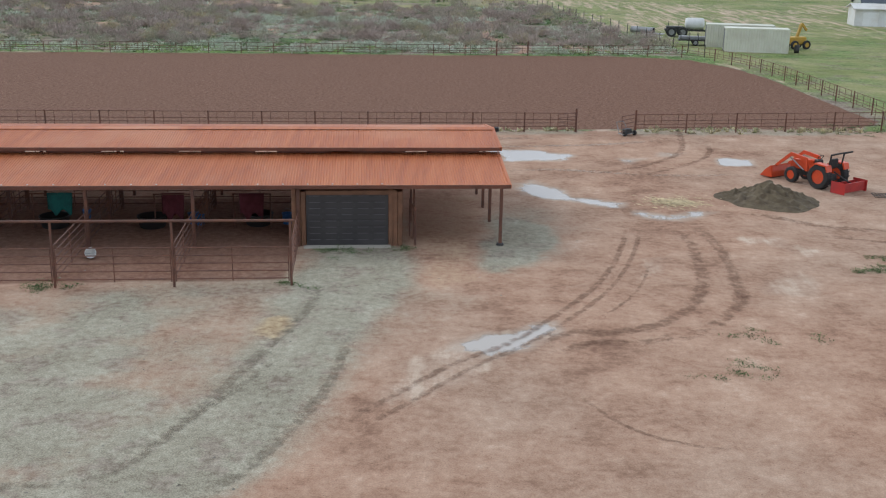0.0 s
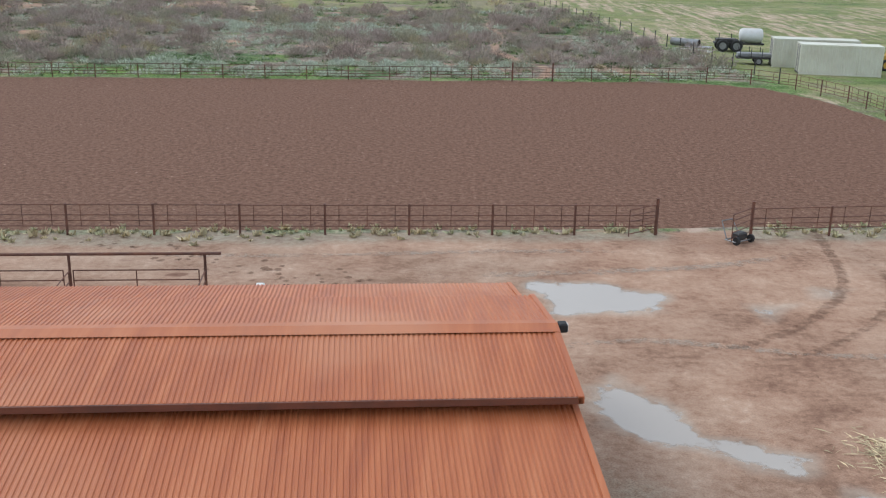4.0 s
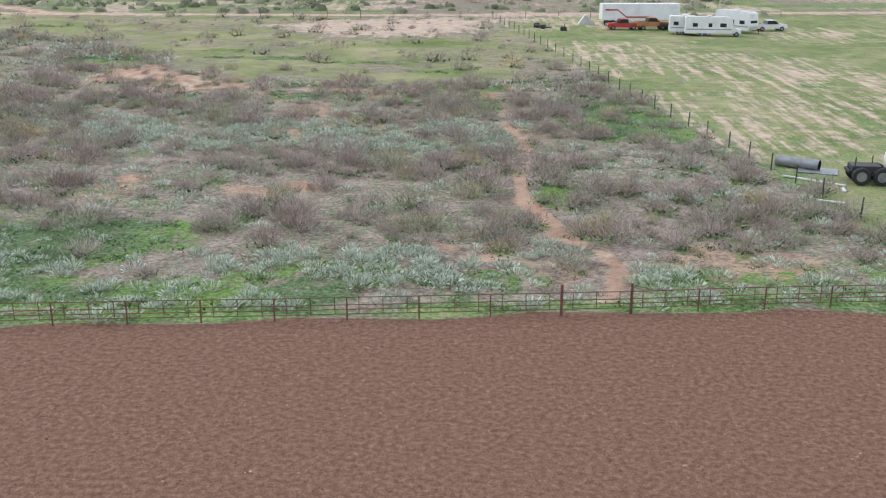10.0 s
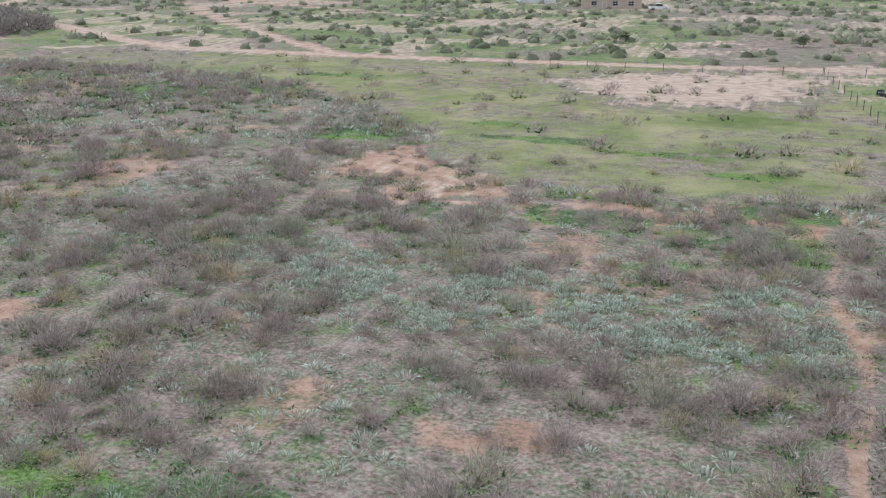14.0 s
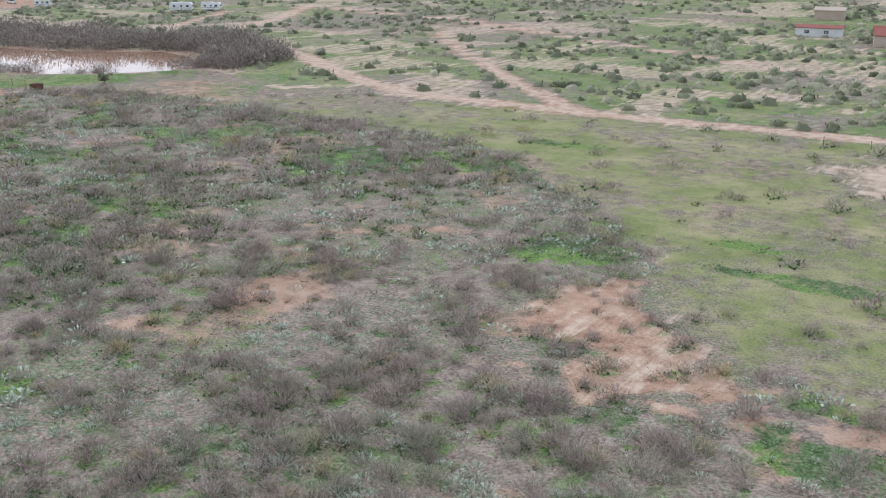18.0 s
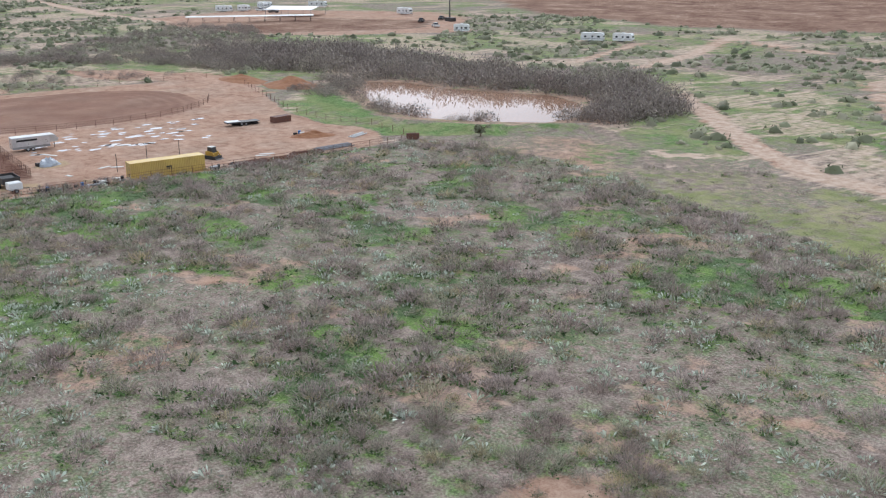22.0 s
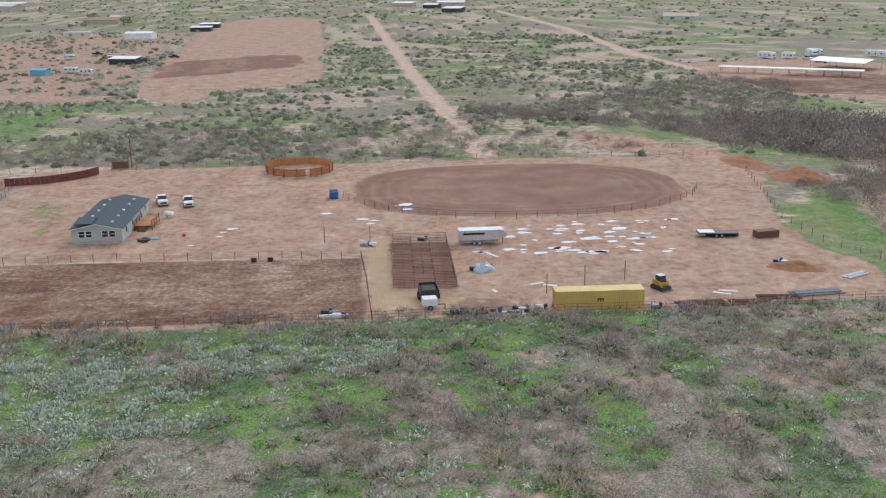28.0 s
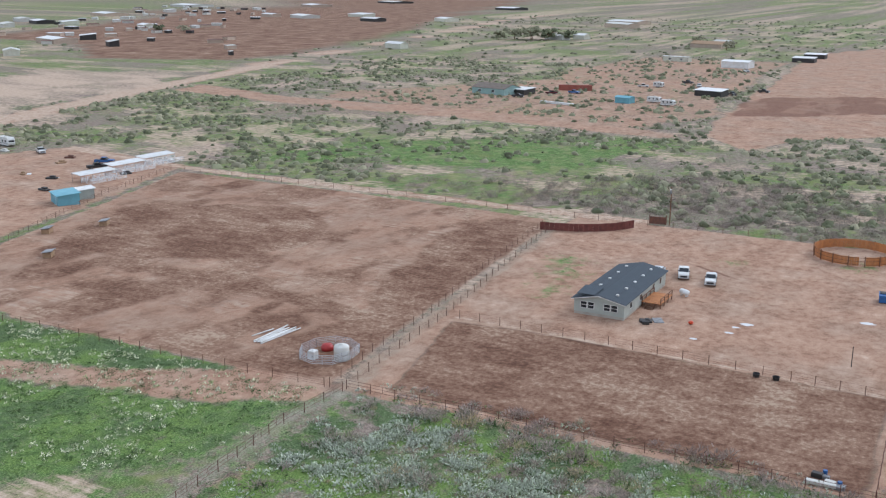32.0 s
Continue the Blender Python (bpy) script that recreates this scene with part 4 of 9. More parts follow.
    band = strip([xy(-95, 25.0), xy(12.5, 25.0)], 1.1, x, y, 0.7, 0.7) + strip([xy(17.0, 25.0), xy(31, 25.0)], 1.1, x, y, 0.7, 0.7)
    L["grass"] += band * 0.12 * (1 - arena)
    L["gravel"] += band * 0.55 * (1 - arena)
    # barn yard
    canopy = area(CANOPY, x, y, 0.7, 0.8, 2)
    L["gravel"] += np.clip(area(GRAVEL, x, y, 2.4, 1.2, 3) * (0.3 + 0.45 * fbm(x, y, 2.5, 33)) + area(DRIVE, x, y, 1.0, 0.9, 2) * (0.36 + 0.34 * fbm(x, y, 2, 35)) + area(FOREYARD, x, y, 0.8, 0.6) * 0.32 * smooth01(fbm(x, y, 3, 37), 0.4, 0.62) + area(STONES, x, y, 0.5, 0.7, 1.5) * 0.7, 0, 0.9) * (1 - canopy * 0.75)
    L["straw"] += canopy * 0.42 + area([(-5.2, 24.3), (-5.1, 25.8), (-4.3, 26.1), (-4.1, 25.1), (-4.4, 23.9)], x, y, 0.4, 0.3) * 0.7
    L["dark"] += canopy * 0.14 + area([(-9.8, 21.8), (-9.7, 23.3), (-8.4, 23.6), (-8.2, 21.9), (-6.3, 20.1), (-8.5, 19.4), (-10.2, 19.5), (-10.8, 21.4)], x, y, 0.8, 1.2, 1.2) * 0.22
    for pts, half, amount in DAMP:
        L["dark"] += strip(pts, half, x, y, half, half * 0.9, 1.5) * amount * (0.1 + 0.4 * vnoise(x * 0.6, y * 0.6, 28))
    for poly_ in MUD:
        L["dark"] += area(poly_, x, y, 0.7, 1.0, 1.2) * 0.18
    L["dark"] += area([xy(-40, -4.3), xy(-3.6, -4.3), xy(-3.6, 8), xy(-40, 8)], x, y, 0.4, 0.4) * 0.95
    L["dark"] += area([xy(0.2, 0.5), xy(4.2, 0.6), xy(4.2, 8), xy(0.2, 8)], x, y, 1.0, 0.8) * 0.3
    L["dark"] += area([xy(13, 22), xy(16, 22), xy(16.4, 27), xy(12.6, 27)], x, y, 1.2, 1.0) * 0.4
    for p, fill in zip(PUDDLES, PUDDLE_FILL):
        L["wet"] += (1 - smooth01(signed(p, x, y) + (fbm(x, y, 1.3, 17, 3) - 0.5) * 1.1, -0.6, 0.6)) * fill
    for p in SILT:
        silt = area(p, x, y, 0.6, 0.7, 1.5)
        L["wet"] += silt * 0.24
        L["pale"] += silt * 0.55
    for k in range(26):
        L["dark"] += np.exp(-((x - (-11.5 + 0.36 * k + 0.6 * math.sin(k * 5.3))) ** 2 + (y - (55.2 - 0.21 * k + 0.7 * math.sin(k * 2.7))) ** 2) / 0.035) * 0.9
    for cx_, cy_, r_ in ((-248.5, 90, 5), (-240, 93, 6), (-228, 94.5, 5), (-262, 118, 4), (-232, 112, 4), (-270, 140, 5)):
        L["grass"] += np.exp(-((x - cx_) ** 2 + (y - cy_) ** 2) / r_ ** 2) * 0.42
    bank = area([(-254, 246), (-246, 248), (-216, 242), (-205.6, 238.4), (-215, 237), (-226, 236)], x, y, 1.5, 1.5) + area([(-195, 231), (-190, 237), (-183, 247), (-178, 252), (-173, 248), (-179, 237), (-186, 230)], x, y, 1.5, 1.5)
    for k in ("dirt", "pale"):
        L[k] *= 1 - 0.8 * np.clip(bank, 0, 1)
    L["grass"] += bank * 0.75
    pans = area([(-205, 172), (-205, 205), (-224, 206), (-226, 176), (-214, 170)], x, y, 6, 4)
    L["wet"] += pans * smooth01(vnoise(x * 0.33, y * 0.2, 5) * 0.35 + vnoise(x * 0.9, y * 0.6, 15) * 0.3, 0.6, 0.7)
    return {k: np.clip(v, 0, 1) for k, v in L.items()}


gx, gy = np.meshgrid(GX, GY)
px, py = gx.ravel(), gy.ravel()
layers = ground_layers(px, py)
# weeds round the roots of the brush
root_i, root_j = np.searchsorted(GX, bx[bgreen]), np.searchsorted(GY, by[bgreen])
halo = np.zeros(gx.shape)
for di in range(-3, 4):
    for dj in range(-3, 4):
        ii, jj = root_i + di, root_j + dj
        w = np.exp(-((GX[ii] - bx[bgreen]) ** 2 + (GY[jj] - by[bgreen] + 0.3) ** 2) / (0.95 * bsize[bgreen] + 0.25) ** 2)
        np.maximum.at(halo, (jj, ii), w)
layers["weed"] = np.maximum(layers["weed"], halo.ravel() * 0.8)
rough_land = np.clip(area(SCRUB, px, py, 4) + area(MEADOW, px, py, 4) * 0.12, 0, 1)
pz = (fbm(px, py, 7, 51) - 0.5) * 0.35 * rough_land + (fbm(px, py, 0.9, 55, 2) - 0.5) * 0.06 * layers["plough"] * (px > -80)
pz -= smooth01(-signed(POND, px, py), -1.5, 3.0) * 0.6
pz += (strip([(-200, 237), (-180, 247), (-168, 266)], 3.0, px, py, 3.0)) * 0.9
pz -= sum(strip(t, 0.15, px, py, 0.15) for t in TRACKS) * 0.03
for p in PUDDLES:
    pz -= (1 - smooth01(signed(p, px, py), -0.6, 0.6)) * 0.02
ny, nx = gx.shape
quad = (np.arange(ny - 1)[:, None] * nx + np.arange(nx - 1)[None, :]).ravel()
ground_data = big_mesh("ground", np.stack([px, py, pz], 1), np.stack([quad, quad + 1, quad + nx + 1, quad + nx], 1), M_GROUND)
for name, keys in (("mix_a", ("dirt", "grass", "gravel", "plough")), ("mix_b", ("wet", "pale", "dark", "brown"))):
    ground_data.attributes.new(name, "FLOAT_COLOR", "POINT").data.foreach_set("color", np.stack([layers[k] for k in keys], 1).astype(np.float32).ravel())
ground_data.attributes.new("olive", "FLOAT", "POINT").data.foreach_set("value", layers["olive"].astype(np.float32))
ground_data.attributes.new("straw", "FLOAT", "POINT").data.foreach_set("value", layers["straw"].astype(np.float32))
ground_data.attributes.new("weed", "FLOAT", "POINT").data.foreach_set("value", layers["weed"].astype(np.float32))
ground_data.shade_smooth()
tagged(new("ground", ground_data), "red desert soil with gravel, weeds, bare patches and puddles", "ground", kind="structure")


def ground_z(x, y):
    i = np.clip(np.searchsorted(GX, x) - 1, 0, nx - 2)
    j = np.clip(np.searchsorted(GY, y) - 1, 0, ny - 2)
    Z = pz.reshape(ny, nx)
    u, v = (x - GX[i]) / (GX[i + 1] - GX[i]), (y - GY[j]) / (GY[j + 1] - GY[j])
    return (Z[j, i] * (1 - u) + Z[j, i + 1] * u) * (1 - v) + (Z[j + 1, i] * (1 - u) + Z[j + 1, i + 1] * u) * v


pond_shape = Shape().add([(x, y, -0.12) for x, y in [(-256, 264), (-247, 275), (-230, 277), (-216, 284), (-205, 290), (-191, 287), (-177, 276), (-175, 263), (-186, 251), (-200, 243), (-212, 243), (-229, 248)]], [tuple(range(12))])
thing("water", pond_shape, M_WATER, Matrix(), "muddy pond with the grey sky in it", "water", kind="structure")

# ---- plants ----
rng = np.random.default_rng(7)


def cushion(radius, height, n, rings, rng):
    """A dense, ragged, lumpy bush body."""
    v, f = [], []
    for j in range(rings):
        e = math.pi / 2 * j / rings
        for i in range(n):
            a = math.tau * (i + 0.5 * (j % 2) + rng.uniform(-0.3, 0.3)) / n
            r = rng.uniform(0.5, 1.25)
            v.append((math.cos(a) * math.cos(e) * radius * r, math.sin(a) * math.cos(e) * radius * r, math.sin(e) * height * rng.uniform(0.6, 1.25)))
    v.append((rng.normal() * 0.2 * radius, rng.normal() * 0.2 * radius, height * rng.uniform(0.75, 1.1)))
    for j in range(rings - 1):
        for i in range(n):
            p, q, r, s = j * n + i, j * n + (i + 1) % n, (j + 1) * n + i, (j + 1) * n + (i + 1) % n
            f += [(p, q, r), (q, s, r)]
    f += [((rings - 1) * n + i, (rings - 1) * n + (i + 1) % n, rings * n) for i in range(n)]
    return np.array(v), np.array(f)


def leaves(count, radius, height, size, rng, shell=0.55, flat=0.4):
    """Small leaves and blades through a dome."""
    v, f = [], []
    for k in range(count):
        a, e, r = rng.uniform(0, math.tau), math.acos(rng.uniform(0.0, 1.0)), rng.uniform(shell, 1.0)
        c = np.array([math.cos(a) * math.sin(e) * radius * r, math.sin(a) * math.sin(e) * radius * r, math.cos(e) * height * r + 0.02])
        out = c / (np.linalg.norm(c) + 1e-9) * (1 - flat) + rng.normal(size=3) * flat + np.array([0, 0, 0.5])
        out /= np.linalg.norm(out)
        s = np.cross(out, rng.normal(size=3))
        s /= np.linalg.norm(s) + 1e-9
        k2 = size * rng.uniform(0.6, 1.4)
        n = len(v)
        v += [c - s * k2 * 0.45, c + s * k2 * 0.45, c + out * k2 * 1.5]
        f += [(n, n + 1, n + 2)]
    return np.array(v), np.array(f)


def joined(*pieces):
    vs, fs, k = [], [], 0
    for v, f in pieces:
        vs.append(v)
        fs.append(f + k)
        k += len(v)
    return np.concatenate(vs), np.concatenate(fs)


def scattered(x0, x1, y0, y1, count, dense, rng):
    """Random places where dense(x, y), 0 to 1, lets them stand."""
    x, y = rng.uniform(x0, x1, count), rng.uniform(y0, y1, count)
    keep = rng.uniform(size=count) < dense(x, y)
    return x[keep], y[keep]


def stand(name, kinds, x, y, lo, hi, material, rng, label, category, singles=None, sizes=None):
    """Plants at the places: those inside the stretch `singles` (x0, x1, y0, y1) are things of their own, 300 at most; the rest are one mesh."""
    size = rng.uniform(lo, hi, len(x)) * rng.uniform(0.8, 1.15, len(x)) * (1.0 if sizes is None else sizes)
    spin, tint, which = rng.uniform(0, math.tau, len(x)), rng.uniform(size=len(x)), rng.integers(len(kinds), size=len(x))
    z = ground_z(x, y) - 0.02
    alone = np.zeros(len(x), bool)
    if singles:
        near = np.nonzero((x > singles[0]) & (x < singles[1]) & (y > singles[2]) & (y < singles[3]))[0][:300]
        alone[near] = True
        data = [big_mesh(name, v, f, material, np.zeros(len(v))) for v, f in kinds]
        for i in near:
            ob = new(name, data[which[i]])
            ob.matrix_world = pose(x[i], y[i], z[i], 0, 0, math.degrees(spin[i])) @ Matrix.Diagonal((size[i], size[i], size[i], 1))
            tagged(ob, label, category, name + " in the scrub")
    vs, fs, ts, k = [], [], [], 0
    for w, (v, f) in enumerate(kinds):
        ids = np.nonzero((which == w) & ~alone)[0]
        if not len(ids):
            continue
        c, s = np.cos(spin[ids])[:, None], np.sin(spin[ids])[:, None]
        g = size[ids][:, None]
        P = np.stack([(v[:, 0] * c - v[:, 1] * s) * g + x[ids][:, None], (v[:, 0] * s + v[:, 1] * c) * g + y[ids][:, None], v[:, 2] * g + z[ids][:, None]], -1)
        vs.append(P.reshape(-1, 3))
        fs.append((f[None] + (np.arange(len(ids)) * len(v))[:, None, None] + k).reshape(-1, 3))
        ts.append(np.repeat(tint[ids], len(v)))
        k += len(ids) * len(v)
    if vs:
        plural = {"sage_bush": "sage_bushes"}.get(name, name + "_growth")
        ob = new(plural, big_mesh(plural, np.concatenate(vs), np.concatenate(fs), material, np.concatenate(ts)))
        tagged(ob, label, category, kind="stuff")


def haze(count, radius, height, length, width, rng, low=0.12, outward=0.75):
    """Fine twigs that fill a dome: many short slivers, thickest near the outside, pointing out and up, in a few uneven lobes."""
    lobes = [np.array([math.cos(a) * 0.35, math.sin(a) * 0.35, rng.uniform(-0.1, 0.1)]) for a in rng.uniform(0, math.tau, 5)]
    v, f = [], []
    for k in range(count):
        a, c, r = rng.uniform(0, math.tau), rng.uniform(low, 1.0), rng.uniform(0.25, 1.0) ** 0.45
        q = math.sqrt(1 - c * c)
        p = np.array([math.cos(a) * q, math.sin(a) * q, c]) * r * rng.uniform(0.62, 0.75) + lobes[k % 5] * np.array([1, 1, c])
        way = p * outward + np.array([0, 0, 0.35]) + rng.normal(size=3) * 0.3
        way /= np.linalg.norm(way)
        p = p * np.array([radius, radius, height])
        p[2] = max(p[2], 0.03)
        side = np.cross(way, rng.normal(size=3))
        side = side / (np.linalg.norm(side) + 1e-9) * width * rng.uniform(0.6, 1.3)
        n = len(v)
        v += [p - side, p + side, p + way * length * rng.uniform(0.5, 1.2)]
        f += [(n, n + 1, n + 2)]
    return np.array(v), np.array(f)


def stalks(count, radius, height, width, rng):
    """Stems that rise from one root and spread."""
    v, f = [], []
    for k in range(count):
        a, e = rng.uniform(0, math.tau), rng.uniform(0.1, 0.95)
        tip = np.array([math.cos(a) * e * radius, math.sin(a) * e * radius, height * (1.05 - 0.5 * e) * rng.uniform(0.7, 1.0)])
        root = np.array([rng.normal() * 0.12 * radius, rng.normal() * 0.12 * radius, 0.0])
        side = np.cross(tip - root, rng.normal(size=3))
        side = side / (np.linalg.norm(side) + 1e-9) * width
        n = len(v)
        v += [root - side, root + side, tip]
        f += [(n, n + 1, n + 2)]
    return np.array(v), np.array(f)


def tuft(count, radius, height, width, rng):
    """Soft upright shoots, packed into a rounded tuft."""
    v, f = [], []
    for k in range(count):
        a, q = rng.uniform(0, math.tau), math.sqrt(rng.uniform(0.0, 1.0))
        root = np.array([math.cos(a) * q * radius * 0.75, math.sin(a) * q * radius * 0.75, height * rng.uniform(0.0, 0.35)])
        top = np.array([math.cos(a) * q * radius * 1.45, math.sin(a) * q * radius * 1.45, height * (1.0 - 0.62 * q * q) * rng.uniform(0.75, 1.1)])
        side = np.cross(top - root, rng.normal(size=3))
        side = side / (np.linalg.norm(side) + 1e-9) * width * rng.uniform(0.7, 1.3)
        n = len(v)
        v += [root, root + (top - root) * 0.7 - side, root + (top - root) * 0.7 + side, top]
        f += [(n, n + 2, n + 1), (n + 1, n + 2, n + 3)]
    return np.array(v), np.array(f)


BRUSH = [joined(stalks(16, 1.0, 1.0, 0.022, rng), haze(300, 1.15, 1.12, 0.34, 0.017, rng)) for _ in range(7)]
BRUSH_FAR = [joined(stalks(4, 0.8, 0.9, 0.014, rng), haze(108, 1.15, 1.12, 0.44, 0.034, rng)) for _ in range(6)]
SAGE = [joined(tuft(36, 0.44, 0.4, 0.026, rng), leaves(10, 0.36, 0.4, 0.06, rng, 0.7, 0.6)) for _ in range(6)]
SAGE_FAR = [tuft(14, 0.5, 0.44, 0.06, rng) for _ in range(5)]
OLIVE_FAR = [joined(cushion(0.8, 0.62, 6, 2, rng), leaves(12, 0.95, 0.72, 0.17, rng, 0.7, 0.9)) for _ in range(5)]
WEED = [leaves(24, 0.8, 0.16, 0.085, rng, 0.1, 0.9) for _ in range(4)]
MAT = [leaves(30, 1.15, 0.16, 0.12, rng, 0.15, 0.9) for _ in range(4)]
MAT_FAR = [leaves(12, 1.15, 0.18, 0.24, rng, 0.15, 0.9) for _ in range(4)]
OLIVE = [joined(leaves(40, 0.9, 0.75, 0.13, rng, 0.25, 0.8), stalks(5, 0.8, 0.8, 0.02, rng)) for _ in range(4)]
THICKET = [joined(stalks(3, 0.6, 0.9, 0.014, rng), haze(215, 1.1, 1.15, 0.16, 0.03, rng, 0.0, 0.35)) for _ in range(6)]
TUFT = [leaves(14, 0.2, 0.1, 0.16, rng, 0.2, 0.35) for _ in range(3)]


def sage_density(x, y):
    m = fbm(x, y, 11, 301) * 0.5 + fbm(x, y, 2.4, 321) * 0.5
    return in_scrub(x, y) * np.clip(0.04 + smooth01(m, 0.5, 0.6) * 0.38 + sage_colony(x, y) * smooth01(fbm(x, y, 2.6, 331), 0.44, 0.56) * 0.95, 0, 1) * (1 - spots(BARE_SPOTS, x, y)) * (1 - area(BARE_B, x, y))


def weed_density(x, y):
    return np.clip(lush(x, y) * 0.85 + area(SCRUB, x, y, 0.5) * smooth01(fbm(x, y, 5, 411), 0.5, 0.62) * 0.3, 0, 1)


X0, X1, Y0, Y1 = -178, 27, 90, 262
bclose = (bx > -80) & (by < 190)
BRUSH_LABEL = "leafless grey-brown desert brush with fine twigs"
stand("brush", BRUSH, bx[bclose], by[bclose], 1, 1, M_BRUSH, rng, BRUSH_LABEL, "bush", (-20, 24, 104, 150), sizes=bsize[bclose])
stand("far_brush", BRUSH_FAR, bx[~bclose], by[~bclose], 1, 1, M_BRUSH, rng, BRUSH_LABEL, "bush", sizes=bsize[~bclose])
stand("root_weeds", MAT, bx[bgreen & bclose], by[bgreen & bclose] - 0.25, 1, 1, M_WEED, rng, "green weeds thick round the roots of brush", "weeds", sizes=bsize[bgreen & bclose] * 0.9 + 0.2)
stand("far_root_weeds", MAT_FAR, bx[bgreen & ~bclose], by[bgreen & ~bclose] - 0.25, 1, 1, M_WEED, rng, "green weeds thick round the roots of brush", "weeds", sizes=bsize[bgreen & ~bclose] * 0.9 + 0.2)
sx, sy = scattered(X0, X1, Y0, Y1, 30000, sage_density, rng)
mx, my = scattered(-174, -130, 90, 160, 14000, lambda x, y: in_scrub(x, y) * sage_colony(x, y) * smooth01(fbm(x, y, 3, 333), 0.48, 0.6), rng)
nx_, ny_ = scattered(-34, 14, 104, 156, 7000, lambda x, y: in_scrub(x, y) * sage_colony(x, y) * smooth01(fbm(x, y, 3, 335), 0.42, 0.54), rng)
sx, sy = np.concatenate([sx, mx, nx_]), np.concatenate([sy, my, ny_])
sclose = (sx > -62) & (sy < 170)
stand("sage_bush", SAGE, sx[sclose], sy[sclose], 0.55, 1.5, M_SAGE, rng, "pale grey-green sage bush among weeds", "bush", (-14, 16, 104, 128))
stand("far_sage", SAGE_FAR, sx[~sclose], sy[~sclose], 0.7, 1.75, M_SAGE, rng, "pale grey-green sage bushes towards the ranch", "bush")
wx, wy = scattered(X0, X1, Y0, Y1, 17000, weed_density, rng)
stand("weeds", WEED, wx, wy, 0.6, 1.4, M_WEED, rng, "low green weeds on red soil", "weeds")
ox, oy = scattered(-175, 20, 106, 258, 1500, lambda x, y: in_scrub(x, y) * smooth01(fbm(x, y, 15, 401), 0.45, 0.65) * 0.6 + area(MEADOW, x, y) * 0.08, rng)
stand("olive_bush", OLIVE, ox, oy, 0.4, 0.9, M_OLIVE, rng, "olive-green desert bush", "bush")


def open_land(x, y):
    g = ground_layers(x, y)
    bare = np.clip(g["dirt"] + g["plough"] + g["brown"] + g["pale"], 0, 1)
    out = 1 - np.clip(area(RANCH, x, y) + area(FIELD, x, y) + area(YARD, x, y) + area(BANKS, x, y) + area(POND, x, y) + area(SCRUB, x, y) + area(MEADOW, x, y), 0, 1)
    return out * (1 - smooth01(bare, 0.35, 0.8)) * (0.15 + 0.85 * smooth01(fbm(x, y, 30, 501), 0.4, 0.56))


ex, ey = scattered(-700, -288, -200, 330, 17000, open_land, rng)
fx, fy = scattered(-420, 60, 268, 640, 11000, open_land, rng)
hx, hy = scattered(-1500, -600, -500, 600, 6000, open_land, rng)
stand("desert_bush", OLIVE_FAR, np.concatenate([ex, fx]), np.concatenate([ey, fy]), 0.8, 2.2, M_OLIVE, rng, "olive-green desert bush on open ground", "bush")
vx_, vy_ = scattered(-800, -432, -130, 60, 1500, lambda x, y: area(VILLAGE, x, y, 4) * smooth01(fbm(x, y, 18, 511), 0.46, 0.58), rng)
stand("village_bush", OLIVE_FAR, vx_, vy_, 0.9, 2.6, M_OLIVE, rng, "grey-green bushes among the village yards", "bush")
stand("far_bush", [cushion(1.0, 0.75, 5, 2, rng) for _ in range(4)], hx, hy, 1.2, 2.6, M_OLIVE, rng, "distant olive-green desert bush", "bush")
THICKETS = [
    ([(-255, 262), (-252, 275), (-227, 278), (-215, 286), (-198, 292), (-180, 288), (-167, 283), (-177, 300), (-200, 304), (-227, 302), (-267, 297), (-320, 300), (-343, 276), (-345, 250), (-300, 252), (-270, 268)], 0.62, 4.3),
    ([(-178, 268), (-169, 268), (-167, 288), (-182, 288)], 0.8, 3.2),
    ([(-218, 243.4), (-207, 243.4), (-200, 245.4), (-195, 248), (-190, 252.6), (-186.5, 257.5), (-188.5, 259), (-193, 254.5), (-198, 250), (-206, 247), (-218, 247.4)], 0.9, 2.3),
    ([(-280, 263), (-267, 263), (-238, 254.5), (-218, 248.6), (-206, 245), (-214, 242.6), (-234, 246)], 0.55, 2.0),
    ([(-179, 274), (-169, 274), (-168, 290), (-186, 308), (-214, 321), (-229, 320), (-215, 300), (-190, 292)], 0.55, 3.6),
]
THICKETS += [
    ([(-233, 243), (-246, 262), (-258, 266), (-262, 252), (-250, 240)], 0.9, 2.0),
    ([(-293, 60), (-291, 100), (-292, 180), (-298, 230), (-330, 200), (-352, 200), (-350, 140), (-345, 90), (-325, 55)], 0.35, 1.5),
    ([(-207, 245), (-186, 252), (-188, 254.5), (-207, 248)], 0.7, 1.1),
    ([(-350, 180), (-460, 290), (-430, 310), (-340, 280)], 0.45, 2.0),
    ([(-360, 183), (-348, 212), (-321, 235), (-296, 244), (-293, 260), (-330, 262), (-345, 245), (-356, 212), (-378, 190)], 0.8, 2.6),
    ([(-293.5, 20), (-288.3, 69.4), (-287, 103.8), (-287.5, 135), (-291, 178), (-327, 180), (-342, 128), (-343, 89), (-317, 55), (-305, 15)], 0.3, 1.6),
]
